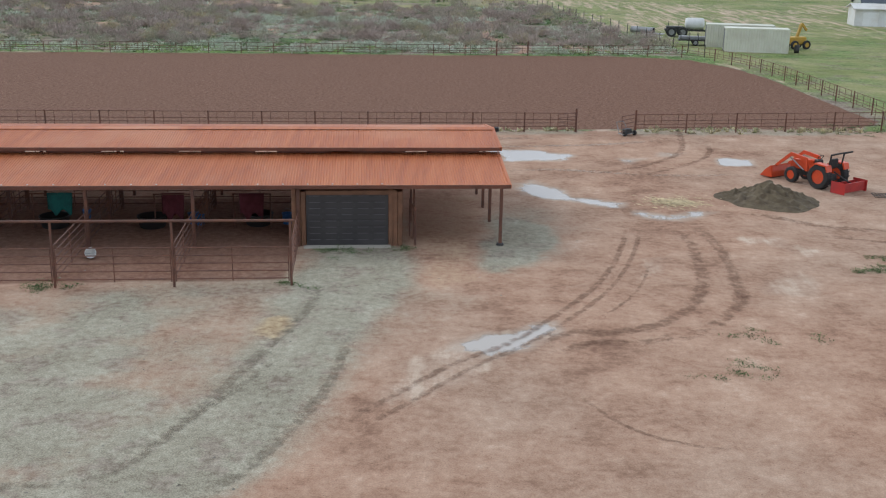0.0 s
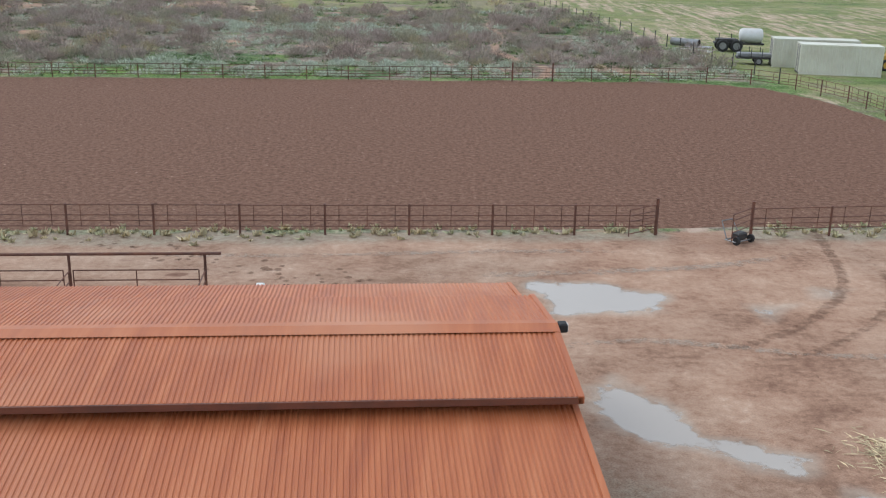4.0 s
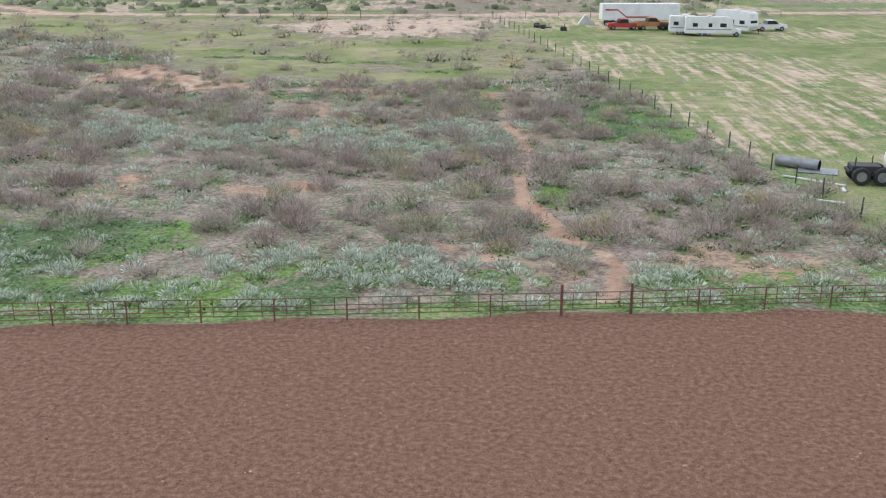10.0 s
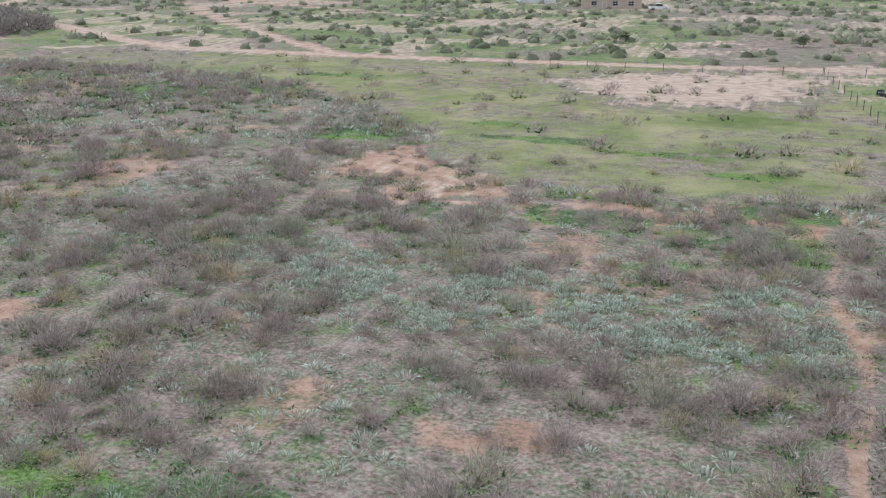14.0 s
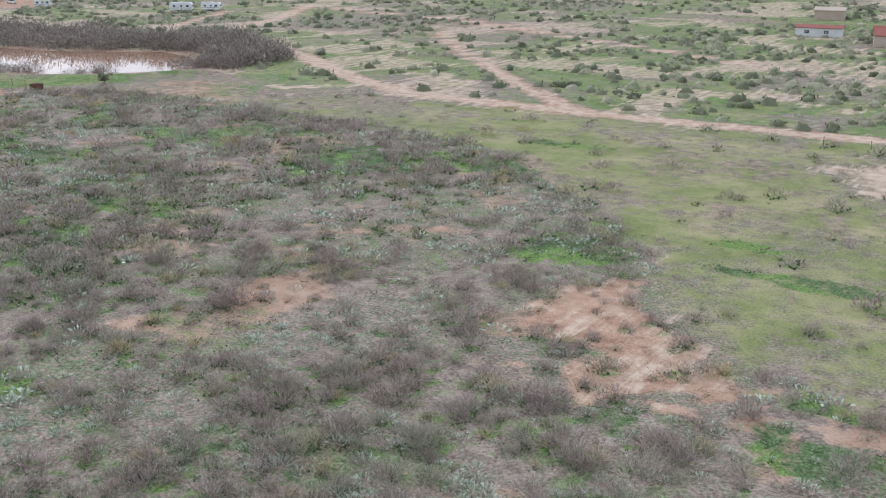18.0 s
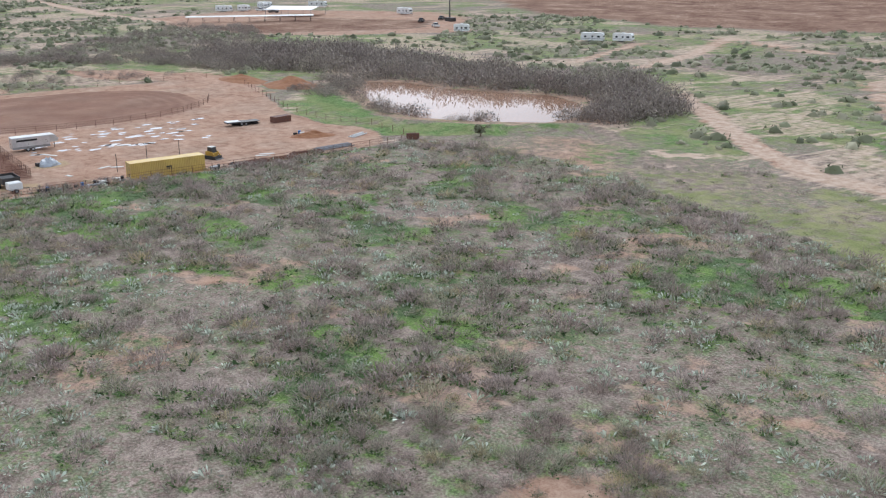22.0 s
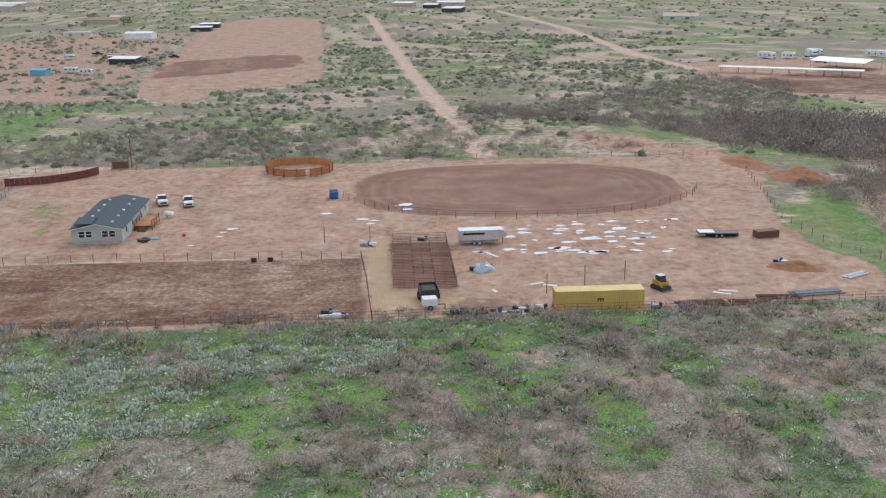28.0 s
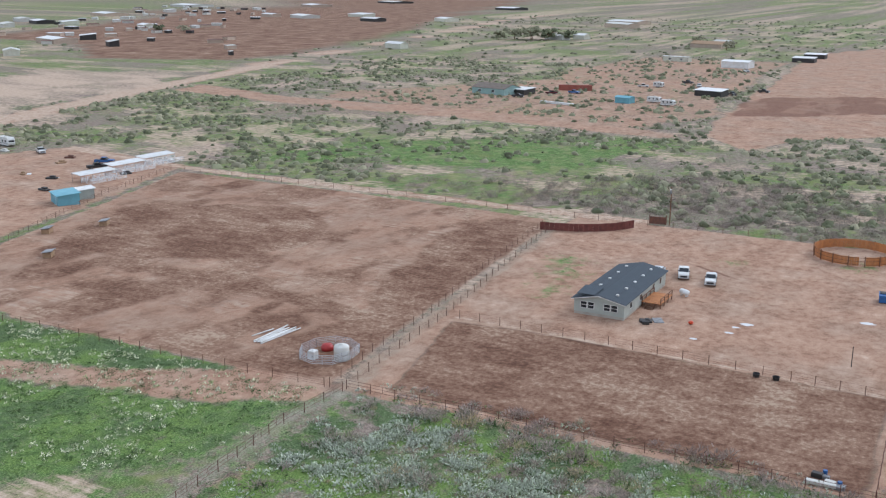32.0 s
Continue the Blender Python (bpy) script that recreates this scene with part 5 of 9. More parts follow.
# pale flowers in the grass below the field
lx, ly = scattered(-172, -118, -20, 88, 7000, lambda x, y: area([(-172, -60), (-172, 86), (-150, 88), (-120, 60), (-120, -60)], x, y, 1) * smooth01(fbm(x, y, 5, 601), 0.46, 0.6) * 0.6, rng)
stand("flower_tuft", [leaves(14, 0.4, 0.25, 0.12, rng, 0.4, 0.7) for _ in range(3)], lx, ly, 0.7, 1.7, plant_material("cream_flower_heads", (0.0, (0.58, 0.6, 0.38)), (0.5, (0.72, 0.72, 0.54)), (1.0, (0.3, 0.38, 0.16))), rng, "cream flower tufts in green grass", "flowers")
kx, ky = scattered(-172, -118, -20, 88, 6000, lambda x, y: area([(-172, -60), (-172, 86), (-150, 88), (-120, 60), (-120, -60)], x, y, 1) * 0.8, rng)
stand("low_weeds", WEED, kx, ky, 0.6, 1.5, M_WEED, rng, "low bright green weeds in a meadow", "weeds")
for poly_, dens, tall in THICKETS:
    p_ = np.array(poly_)
    n_ = int((np.ptp(p_[:, 0]) * np.ptp(p_[:, 1])) * 0.17)
    a_, b_ = scattered(p_[:, 0].min(), p_[:, 0].max(), p_[:, 1].min(), p_[:, 1].max(), n_, lambda x, y: area(poly_, x, y, 2, 2) * dens, rng)
    stand("thicket", THICKET, a_, b_, tall * 0.6, tall * 1.35, M_THICKET, rng, "dense grey leafless thicket", "thicket")

# ---- the barn ----
def ribbed(u0, u1, v0, z0, v1, z1, pitch=0.105, rise=0.02, thick=0.02):
    """A corrugated sheet from its low edge to its high edge."""
    s = Shape()
    n = int((u1 - u0) / pitch)
    us, hs = [], []
    for i in range(n + 1):
        for du, h in ((0, 0), (0.35, 0), (0.5, rise), (0.85, rise)):
            if i == n and du:
                continue
            us.append(u0 + (i + du) * pitch)
            hs.append(h)
    k = len(us)
    vs = [(u, v0, z0 + h) for u, h in zip(us, hs)] + [(u, v1, z1 + h) for u, h in zip(us, hs)]
    vs += [(u, v0, z0 - thick) for u in us] + [(u, v1, z1 - thick) for u in us]
    fs = []
    for i in range(k - 1):
        fs += [(i, i + 1, k + i + 1, k + i), (2 * k + i + 1, 2 * k + i, 3 * k + i, 3 * k + i + 1), (i + 1, i, 2 * k + i, 2 * k + i + 1), (k + i, k + i + 1, 3 * k + i + 1, 3 * k + i)]
    fs += [(0, k, 3 * k, 2 * k), (k - 1, 3 * k - 1, 4 * k - 1, 2 * k - 1)]
    return s.add(vs, fs)


BARN_L, BARN_R = -36.0, 4.8
barn = empty("barn", here(0, 0), "open barn with a rust-red corrugated metal roof", "barn")
EAVE, STEP_LO, STEP_HI, RIDGE = 2.48, 3.02, 3.28, 3.62
part("roof_sheet", ribbed(BARN_L, BARN_R - 0.05, -0.2, EAVE, 3.6, STEP_LO), M_ROOF, barn, "rust-red corrugated lower roof")
part("roof_sheet", ribbed(BARN_L, BARN_R, 3.2, STEP_HI, 5.95, RIDGE), M_ROOF, barn, "rust-red corrugated upper roof")
part("roof_sheet", ribbed(BARN_L, BARN_R, 8.75, STEP_HI, 5.95, RIDGE), M_ROOF, barn)
part("roof_sheet", ribbed(BARN_L, BARN_R - 0.05, 12.05, EAVE - 0.02, 8.35, STEP_LO), M_ROOF, barn)
part("ridge_cap", Shape().prism([(5.6, RIDGE - 0.0), (5.95, RIDGE + 0.06), (6.3, RIDGE - 0.0), (5.95, RIDGE + 0.035)], "x", BARN_L, BARN_R + 0.03), M_ROOF, barn)
M_FASCIA = worn("dark_rust_fascia", (0.16, 0.055, 0.03), (0.1, 0.04, 0.025), 2, 0.6)
part("fascia", Shape().box(BARN_L, -0.25, EAVE - 0.13, BARN_R - 0.05, -0.2, EAVE + 0.015), M_FASCIA, barn, "dark rust eave trim")
part("fascia", Shape().box(BARN_L, 3.15, STEP_HI - 0.12, BARN_R, 3.2, STEP_HI + 0.01), M_FASCIA, barn, "dark rust eave trim")
for v0, z0, v1, z1 in ((-0.23, EAVE, 3.6, STEP_LO), (3.15, STEP_HI, 5.95, RIDGE), (5.95, RIDGE, 8.78, STEP_HI), (8.35, STEP_LO, 12.05, EAVE - 0.02)):
    edge_u = BARN_R + (0.0 if max(z0, z1) > 3.2 else -0.05)
    part("rake_trim", Shape().prism([(v0, z0 - 0.11), (v1, z1 - 0.11), (v1, z1 + 0.034), (v0, z0 + 0.034)], "x", edge_u - 0.09, edge_u + 0.025), M_ROOF, barn)
purlin = Shape().box(BARN_L + 0.1, -0.06, -0.1, BARN_R - 0.2, 0.06, 0).mesh("purlin", M_FASCIA)
for v, z in ((0.05, EAVE + 0.0), (1.8, 2.73), (3.5, 2.97), (3.5, 3.28), (5.95, 3.58), (8.5, 2.97), (8.5, 3.28), (10.2, 2.73), (11.8, EAVE - 0.03)):
    put_at(barn, purlin, "purlin", pose(0, v, z - 0.025))
post_data = Shape().box(-0.06, -0.06, 0, 0.06, 0.06, 1, 0.012).mesh("post", M_RUST)
for u in [4.42] + [-3.5 - 4.0 * i for i in range(8)]:
    for v, h in ((0, EAVE - 0.11), (3.5, 2.86), (5.95, 3.46), (8.5, 2.86), (11.8, EAVE - 0.14)):
        put_at(barn, post_data, "post", pose(u, v, 0) @ Matrix.Diagonal((1, 1, h, 1)))
for u in (1.05,):
    for v, h in ((0.1, 1.55), (1.1, 2.3), (3.5, 2.86)):
        put_at(barn, post_data, "post", pose(u, v, 0) @ Matrix.Diagonal((0.6, 0.6, h, 1)))
foot = Shape().spun([(0.16, 0), (0.15, 0.05), (0.12, 0.09)], 10).mesh("footing", M_DARK)
put_at(barn, foot, "footing", pose(4.42, 0, 0))
# daylight shows along the roof step as broken bright slots between short wall pieces
for u in np.arange(BARN_L + 0.5, 4.0, 3.1):
    part("vent_board", Shape().box(u, 3.4, 3.04, u + 2.2, 3.44, 3.26), M_FASCIA, barn)
screw = Shape().tube((0, 0, 0), (0, 0, 0.03), 0.035, 6).mesh("screw_cap", M_LAMP)
for u in np.arange(-14.5, 0.5, 0.95):
    put_at(barn, screw, "screw_cap", pose(u, -0.12, EAVE + 0.03), "small pale screw cap")
# the closed tack room with its roll-up door
tack = empty("tack_room", here(0, 0), "board-clad tack room with a charcoal roll-up door", "room")
plank = Shape().box(0, 0, 0, 0.135, 0.03, 1, 0.006).mesh("board", M_WOOD)


def clad(parent, x0, y0, x1, y1, top):
    d = math.hypot(x1 - x0, y1 - y0)
    a = math.degrees(math.atan2(y1 - y0, x1 - x0))
    n = int(d / 0.15)
    for i in range(n):
        k = i / n
        put_at(parent, plank, "board", pose(x0 + (x1 - x0) * k, y0 + (y1 - y0) * k, 0, 0, 0, a) @ Matrix.Diagonal((d / n / 0.15, 1, top * (1 - 0.012 * (i * 37 % 5)), 1)))


clad(tack, -3.75, 0.0, -3.2, 0.0, 2.3)
clad(tack, 0.0, 0.0, 0.55, 0.0, 2.3)
clad(tack, -3.2, 0.02, 0.0, 0.02, 0.02)
clad(tack, 0.55, 0.05, 0.55, 5.9, 2.45)
clad(tack, -3.75, 5.9, -3.75, 0.05, 2.45)
part("wall", Shape().box(-3.7, 5.8, 0, 0.5, 5.86, 2.8), M_WOOD, tack)
part("lintel", Shape().box(-3.2, -0.02, 2.07, 0.0, 0.06, 2.24), M_WOOD, tack)
part("sill", Shape().box(-3.3, -0.35, 0, 0.1, 0.02, 0.04), M_CONCRETE, tack, "pale concrete door sill")
rolldoor = part("roll_up_door", Shape().box(-3.19, 0.03, 0.03, -0.01, 0.07, 2.07), M_DOOR, tack, "charcoal sectional roll-up door")
# lighter strips paint the highlight on each door panel's upper edge
M_DOOR_HIGHLIGHT = worn("painted_door_highlight", (0.16, 0.15, 0.155), (0.1, 0.095, 0.1), 2, 0.4)
panel_data = Shape().box(0, 0, 0, 0.55, 0.018, 0.2, 0.008).mesh("door_panel", M_DOOR)
edge_data = Shape().box(0, -0.004, 0.0, 0.42, 0.014, 0.018, 0.004).mesh("door_ridge", M_DOOR_HIGHLIGHT)
for r in range(8):
    for c in range(5):
        put_at(rolldoor, panel_data, "door_panel", pose(-3.13 + c * 0.625, 0.014, 0.07 + r * 0.25))
        put_at(rolldoor, edge_data, "door_ridge", pose(-3.07 + c * 0.625, 0.0, 0.26 + r * 0.25))
rail_brace = empty("hitching_rail", here(1.05, 0.05), "dark leaning metal rail under the barn roof", "rail")
part("upright", Shape().tube((0, 0, 0), (0, 0, 1.3), 0.04), M_RUST, rail_brace)
part("crossbar", Shape().tube((0, 0, 1.28), (-0.15, 1.3, 1.55), 0.035), M_RUST, rail_brace)
part("upright", Shape().tube((-0.15, 1.3, 0), (-0.15, 1.3, 1.57), 0.035), M_RUST, rail_brace)


# ---- stall runs ----
BARS = {}


def corral_panel(length, height, rails, mid, r=0.022, mat=M_RUST, bottom=0.28):
    """What put_panel needs: the size, and one mesh each for bar and upright."""
    key = (r, mat.name)
    if key not in BARS:
        BARS[key] = (Shape().tube((0, 0, 0), (1, 0, 0), r, 5, cap=False).mesh("bar", mat), Shape().tube((0, 0, 0), (0, 0, 1), r * 0.95, 5).mesh("upright", mat))
    return length, height, rails, mid, bottom, BARS[key]


def put_panel(parent, panel, m, stretch=1.0, label=""):
    length, height, rails, mid, bottom, (bar, upright) = panel
    length = length * stretch
    for i in range(rails):
        put_at(parent, bar, "bar", m @ pose(0, 0, bottom + (height - bottom) * i / (rails - 1)) @ Matrix.Diagonal((length, 1, 1, 1)))
    for i in range(mid + 2):
        put_at(parent, upright, "upright", m @ pose(length * i / (mid + 1), 0, bottom - 0.1) @ Matrix.Diagonal((1, 1, height - bottom + 0.1, 1)))


front_panel = corral_panel(3.84, 1.4, 5, 1)
side_panel = corral_panel(4.3, 1.45, 6, 1)
runs = empty("stall_run", here(0, 0), "rusty pipe horse runs in front of the barn", "stall")
tall = Shape().tube((0, 0, 0), (0, 0, 2.32), 0.045, 8).mesh("post", M_RUST)
for i in range(8):
    u = -3.5 - 4.0 * i
    if i < 8:
        put_at(runs, tall, "post", pose(u, -4.75, 0))
    if i < 7:
        put_panel(runs, front_panel, pose(u - 3.92, -4.75, 0))
    put_panel(runs, side_panel, pose(u, -4.65, 0, 0, 0, 90))
    put_panel(runs, side_panel, pose(u, -0.1, 0, 0, 0, 90))
    put_panel(runs, side_panel, pose(u, 3.9, 0, 0, 0, 90), 0.45)
    put_panel(runs, front_panel, pose(u - 3.92, 5.9, 0))
part("top_rail", Shape().tube((BARN_L, -4.75, 2.34), (-3.35, -4.75, 2.34), 0.05, 8), M_RUST, runs, "long rusty overhead pipe")


def trough(m, label="black rubber feed tub on the stall floor"):
    s = Shape().spun([(0.46, 0), (0.52, 0.05), (0.6, 0.45), (0.63, 0.46), (0.63, 0.5), (0.58, 0.5), (0.52, 0.14), (0.1, 0.12)], 16)
    return thing("feed_tub", s, M_BLACK, m, label, "tub", "feed tubs", smooth=True)


def bucket(m, material, label, r=0.17, h=0.34):
    b = empty("bucket", m, label, "bucket", "buckets in the stalls")
    part("pail", Shape().spun([(r * 0.78, 0), (r * 0.8, 0.02), (r, h), (r * 1.06, h), (r * 1.06, h + 0.02), (r * 0.95, h + 0.02), (r * 0.76, 0.05), (0.02, 0.04)], 14), material, b, smooth=True)
    hs = Shape()
    for i in range(8):
        a, c = math.pi * i / 8, math.pi * (i + 1) / 8
        hs.tube((r * math.cos(a), 0, h + r * math.sin(a) * 0.9), (r * math.cos(c), 0, h + r * math.sin(c) * 0.9), 0.008, 4)
    part("handle", hs, M_PIPE_GREY, b)
    return b


def blanket(m, material, label, w=0.9, drop=0.75):
    """A cloth hung over a rail, with folds and an uneven hem."""
    s = Shape()
    n, k = 14, 7
    for side in (-1, 1):
        vs = []
        for j in range(k + 1):
            for i in range(n + 1):
                x = (i / n - 0.5) * w * (1 - 0.1 * j / k * math.sin(i))
                fold = 0.03 * math.sin(i * 1.7 + side) * j / k
                hem = 1 + 0.18 * math.sin(i * 0.8 + side * 2)
                vs.append((x, side * (0.035 + fold + 0.02 * j / k), -drop * hem * (j / k) * (0.8 if side > 0 else 1.0) + 0.03))
        fs = [(j * (n + 1) + i, j * (n + 1) + i + 1, (j + 1) * (n + 1) + i + 1, (j + 1) * (n + 1) + i) for j in range(k) for i in range(n)]
        s.add(vs, fs)
    n1 = n + 1
    off = n1 * (k + 1)
    s.f += [(i, i + 1, off + i + 1, off + i) for i in range(n)]
    ob = thing("horse_blanket", s, material, m, label, "blanket", smooth=True)
    sol = ob.modifiers.new("thick", "SOLIDIFY")
    sol.thickness = 0.012
    return ob


trough(here(-5.34, 3.3)), trough(here(-9.65, 3.0)), trough(here(-13.6, 3.1))
bucket(here(-4.14, 3.4, 0.0), M_BLUE, "blue plastic bucket standing by the tack room wall", 0.24, 0.44)
bucket(here(-8.05, 3.5, 0.0), M_BLUE, "blue plastic bucket standing by the stall divider", 0.24, 0.44)
bucket(here(-7.75, 3.3, 0.0), M_BLUE, "blue plastic bucket standing by the stall divider", 0.2, 0.4)
bucket(here(-7.9, 6.7, 1.0), M_BLUE, "blue plastic bucket at the rear rail", 0.25, 0.45)
bucket(here(-11.9, 1.6, 0.75), M_BLUE, "blue plastic bucket hung on the stall divider")
bucket(here(-15.8, 6.5, 0.9), M_BLUE, "blue plastic bucket at the rear rail", 0.25, 0.45)
bucket(here(-11.5, -1.0, 0.0), M_WHITE, "white plastic bucket lying by the divider", 0.2, 0.36).matrix_world = here(-11.2, -1.2, 0.2) @ pose(0, 0, 0, 80, 0, 20)
bucket(here(-11.0, 6.6, 1.0), M_WHITE, "white plastic bucket at the rear rail", 0.25, 0.45)
blanket(here(-5.55, 2.8, 1.42), M_MAROON, "maroon horse blanket hung over a rail", 1.0, 0.95)
blanket(here(-8.75, 2.9, 1.42), M_MAROON, "maroon horse blanket hung over a rail", 0.9, 1.0)
blanket(here(-13.3, 3.0, 1.42), M_TEAL, "teal horse blanket hung over a rail", 1.0, 0.8)
for u_ in (-5.55, -8.75):
    thing("blanket_rail", Shape().tube((-0.8, 0, 0), (0.8, 0, 0), 0.03).tube((-0.75, 0, 0), (-0.75, 0, -1.42), 0.03).tube((0.75, 0, 0), (0.75, 0, -1.42), 0.03), M_RUST, here(u_, 2.85, 1.42), "rusty pipe rail for a blanket", "rail")
thing("blanket_rail", Shape().tube((-14.5, 0, 0), (-12.2, 0, 0), 0.03).tube((-14.4, 0, 0), (-14.4, 0, -1.42), 0.03).tube((-12.3, 0, 0), (-12.3, 0, -1.42), 0.03), M_RUST, here(0, 3.0, 1.42), "rusty pipe rail for a blanket", "rail")

# rear turnouts behind the barn
rear = empty("turnout_fence", here(0, 0), "rusty pipe turnout frames behind the barn", "fence")
rear_post = Shape().tube((0, 0, 0), (0, 0, 1.75), 0.045, 8).mesh("post", M_RUST)
rear_panel = corral_panel(3.8, 1.25, 4, 1)
for i in range(8):
    u = -4.0 - 4.1 * i
    put_at(rear, rear_post, "post", pose(u, 17.1, 0))
    if i < 7:
        put_panel(rear, rear_panel, pose(u - 4.0, 17.1, 0))
    put_panel(rear, rear_panel, pose(u, 12.2, 0, 0, 0, 90), 1.25)
part("top_rail", Shape().tube((-34, 17.1, 1.77), (-3.5, 17.1, 1.77), 0.05, 8), M_RUST, rear)
tank = empty("water_tank", here(-2.27, 16.2, 0, 3), "low white plastic tank with cross ribs and a black lid", "tank")
part("tank_body", Shape().box(-1.25, -0.62, 0, 1.25, 0.62, 0.78, 0.16), M_WHITE, tank)
for a in (18, -18):
    part("rib", Shape().box(-1.05, -0.11, 0.76, 1.05, 0.11, 0.88, 0.04).move(pose(0, 0, 0, 0, 0, a)), M_WHITE, tank)
part("rib", Shape().box(-0.13, -0.66, 0.76, 0.13, 0.66, 0.9, 0.04), M_WHITE, tank)
lid = part("lid_ring", Shape().spun([(0.33, 0.76), (0.33, 0.92), (0.27, 0.95), (0.24, 0.9), (0.02, 0.89)], 18, (0.78, 0, 0)), M_BLACK, tank, "black screw lid", True)
part("lid_centre", Shape().spun([(0.21, 0.9), (0.2, 0.94), (0.02, 0.95)], 16, (0.78, 0, 0)), M_PIPE_GREY, lid, "grey lid centre")

# roof corner floodlight
flood = empty("floodlight", here(4.85, 6.05, 3.45), "small black floodlight on the gable end", "lamp")
part("bracket", Shape().box(-0.16, -0.04, -0.06, 0.06, 0.04, 0.0), M_BLACK, flood)
part("lamp_head", Shape().box(0.02, -0.12, 0.0, 0.2, 0.12, 0.2, 0.03), M_BLACK, flood)
part("lens", Shape().box(0.2, -0.09, 0.03, 0.215, 0.09, 0.17), M_LAMP, flood, "pale lens")


# ---- tractor with loader and box blade ----
def wheel(parent, at, r, w, rim_mat, name="wheel", lugs=16):
    wh = part(name, Shape().tube((0, -w * 0.3, 0), (0, w * 0.3, 0), r * 0.25, 10), M_DARK, parent)
    wh.matrix_basis = pose(*at)
    prof = [(r * 0.58, -w / 2), (r * 0.9, -w / 2), (r * 0.985, -w * 0.36), (r * 0.985, w * 0.36), (r * 0.9, w / 2), (r * 0.58, w / 2)]
    t = Shape()
    n = 20
    vs = [(q * math.cos(math.tau * i / n), y, q * math.sin(math.tau * i / n)) for q, y in prof for i in range(n)]
    m = len(prof)
    t.add(vs, [(k * n + i, k * n + (i + 1) % n, ((k + 1) % m) * n + (i + 1) % n, ((k + 1) % m) * n + i) for k in range(m) for i in range(n)])
    for i in range(lugs):
        a = math.tau * i / lugs
        t.add([(p[0], p[1], p[2]) for p in (Matrix.Rotation(a, 3, "Y") @ Vector(q) for q in ((r * 0.97, -w * 0.48, -0.03), (r * 1.03, -w * 0.48, 0.0), (r * 1.03, 0.02, 0.08), (r * 0.97, 0.02, 0.1), (r * 0.97, -w * 0.48, 0.05), (r * 1.03, 0.02, 0.13)))], [(0, 1, 2, 3), (1, 4, 5, 2), (4, 0, 3, 5)])
    part("tyre", t, M_BLACK, wh, "black rubber tyre")
    part("rim", Shape().tube((0, -w * 0.36, 0), (0, w * 0.36, 0), r * 0.6, 14), rim_mat, wh)
    return wh


tr = empty("tractor", pose(19.25, 46.0, 0, 0, 0, 125), "orange compact tractor with a front loader", "tractor")
part("chassis", Shape().box(-0.35, -0.22, 0.38, 1.95, 0.22, 0.72, 0.05), M_DARK, tr)
part("hood", Shape().prism([(0.75, 0.7), (2.05, 0.7), (2.1, 0.95), (1.95, 1.12), (0.75, 1.25)], "y", -0.3, 0.3), M_ORANGE, tr, "orange engine hood")
part("grille", Shape().box(2.05, -0.22, 0.72, 2.12, 0.22, 1.0), M_BLACK, tr)
for s_ in (-1, 1):
    wheel(tr, (0, s_ * 0.68, 0.62), 0.62, 0.36, M_ORANGE, "rear_wheel")
    wheel(tr, (1.72, s_ * 0.58, 0.4), 0.4, 0.26, M_ORANGE, "front_wheel", 12)
    part("fender", Shape().prism([(-0.55, 0.95), (-0.45, 1.25), (0.2, 1.3), (0.5, 1.05), (0.45, 1.0), (0.18, 1.23), (-0.4, 1.19), (-0.5, 0.93)], "y", s_ * 0.68 - 0.2, s_ * 0.68 + 0.2), M_ORANGE, tr)
    part("loader_arm", Shape().prism([(0.85, 0.7), (1.0, 0.7), (1.05, 1.2), (1.9, 1.32), (2.75, 0.62), (2.85, 0.7), (1.95, 1.5), (0.95, 1.38)], "y", s_ * 0.5 - 0.045, s_ * 0.5 + 0.045), M_ORANGE, tr, "orange loader arm")
    part("ram", Shape().tube((1.1, s_ * 0.5, 0.72), (2.0, s_ * 0.5, 1.25), 0.035, 8), M_PIPE_GREY, tr)
    part("rops_post", Shape().tube((-0.3, s_ * 0.5, 0.9), (-0.42, s_ * 0.5, 1.75), 0.04, 8).tube((-0.42, s_ * 0.5, 1.75), (-0.85, s_ * 0.5, 1.9), 0.045, 8), M_BLACK, tr)
    part("headlight", Shape().box(2.1, s_ * 0.2 - 0.07, 0.98, 2.13, s_ * 0.2 + 0.07, 1.06), M_LAMP, tr)
part("rops_bar", Shape().tube((-0.85, -0.52, 1.9), (-0.85, 0.52, 1.9), 0.045, 8), M_BLACK, tr)
part("seat", Shape().box(-0.25, -0.24, 0.98, 0.25, 0.24, 1.1, 0.04).box(-0.32, -0.23, 1.05, -0.2, 0.23, 1.5, 0.04), M_BLACK, tr)
part("console", Shape().box(0.5, -0.18, 0.7, 0.78, 0.18, 1.3, 0.03), M_DARK, tr)
st = Shape()
for i in range(12):
    a, c = math.tau * i / 12, math.tau * (i + 1) / 12
    st.tube((0.55 - 0.06 * math.cos(a), 0.19 * math.sin(a), 1.42 + 0.12 * math.cos(a)), (0.55 - 0.06 * math.cos(c), 0.19 * math.sin(c), 1.42 + 0.12 * math.cos(c)), 0.016, 5)
part("steering_wheel", st, M_BLACK, tr)
bk = part("bucket", Shape().prism([(2.75, 0.06), (3.5, 0.06), (3.52, 0.1), (2.95, 0.14), (2.86, 0.35), (2.95, 0.62), (2.86, 0.66), (2.74, 0.35)], "y", -0.82, 0.82), M_ORANGE, tr, "orange loader bucket")
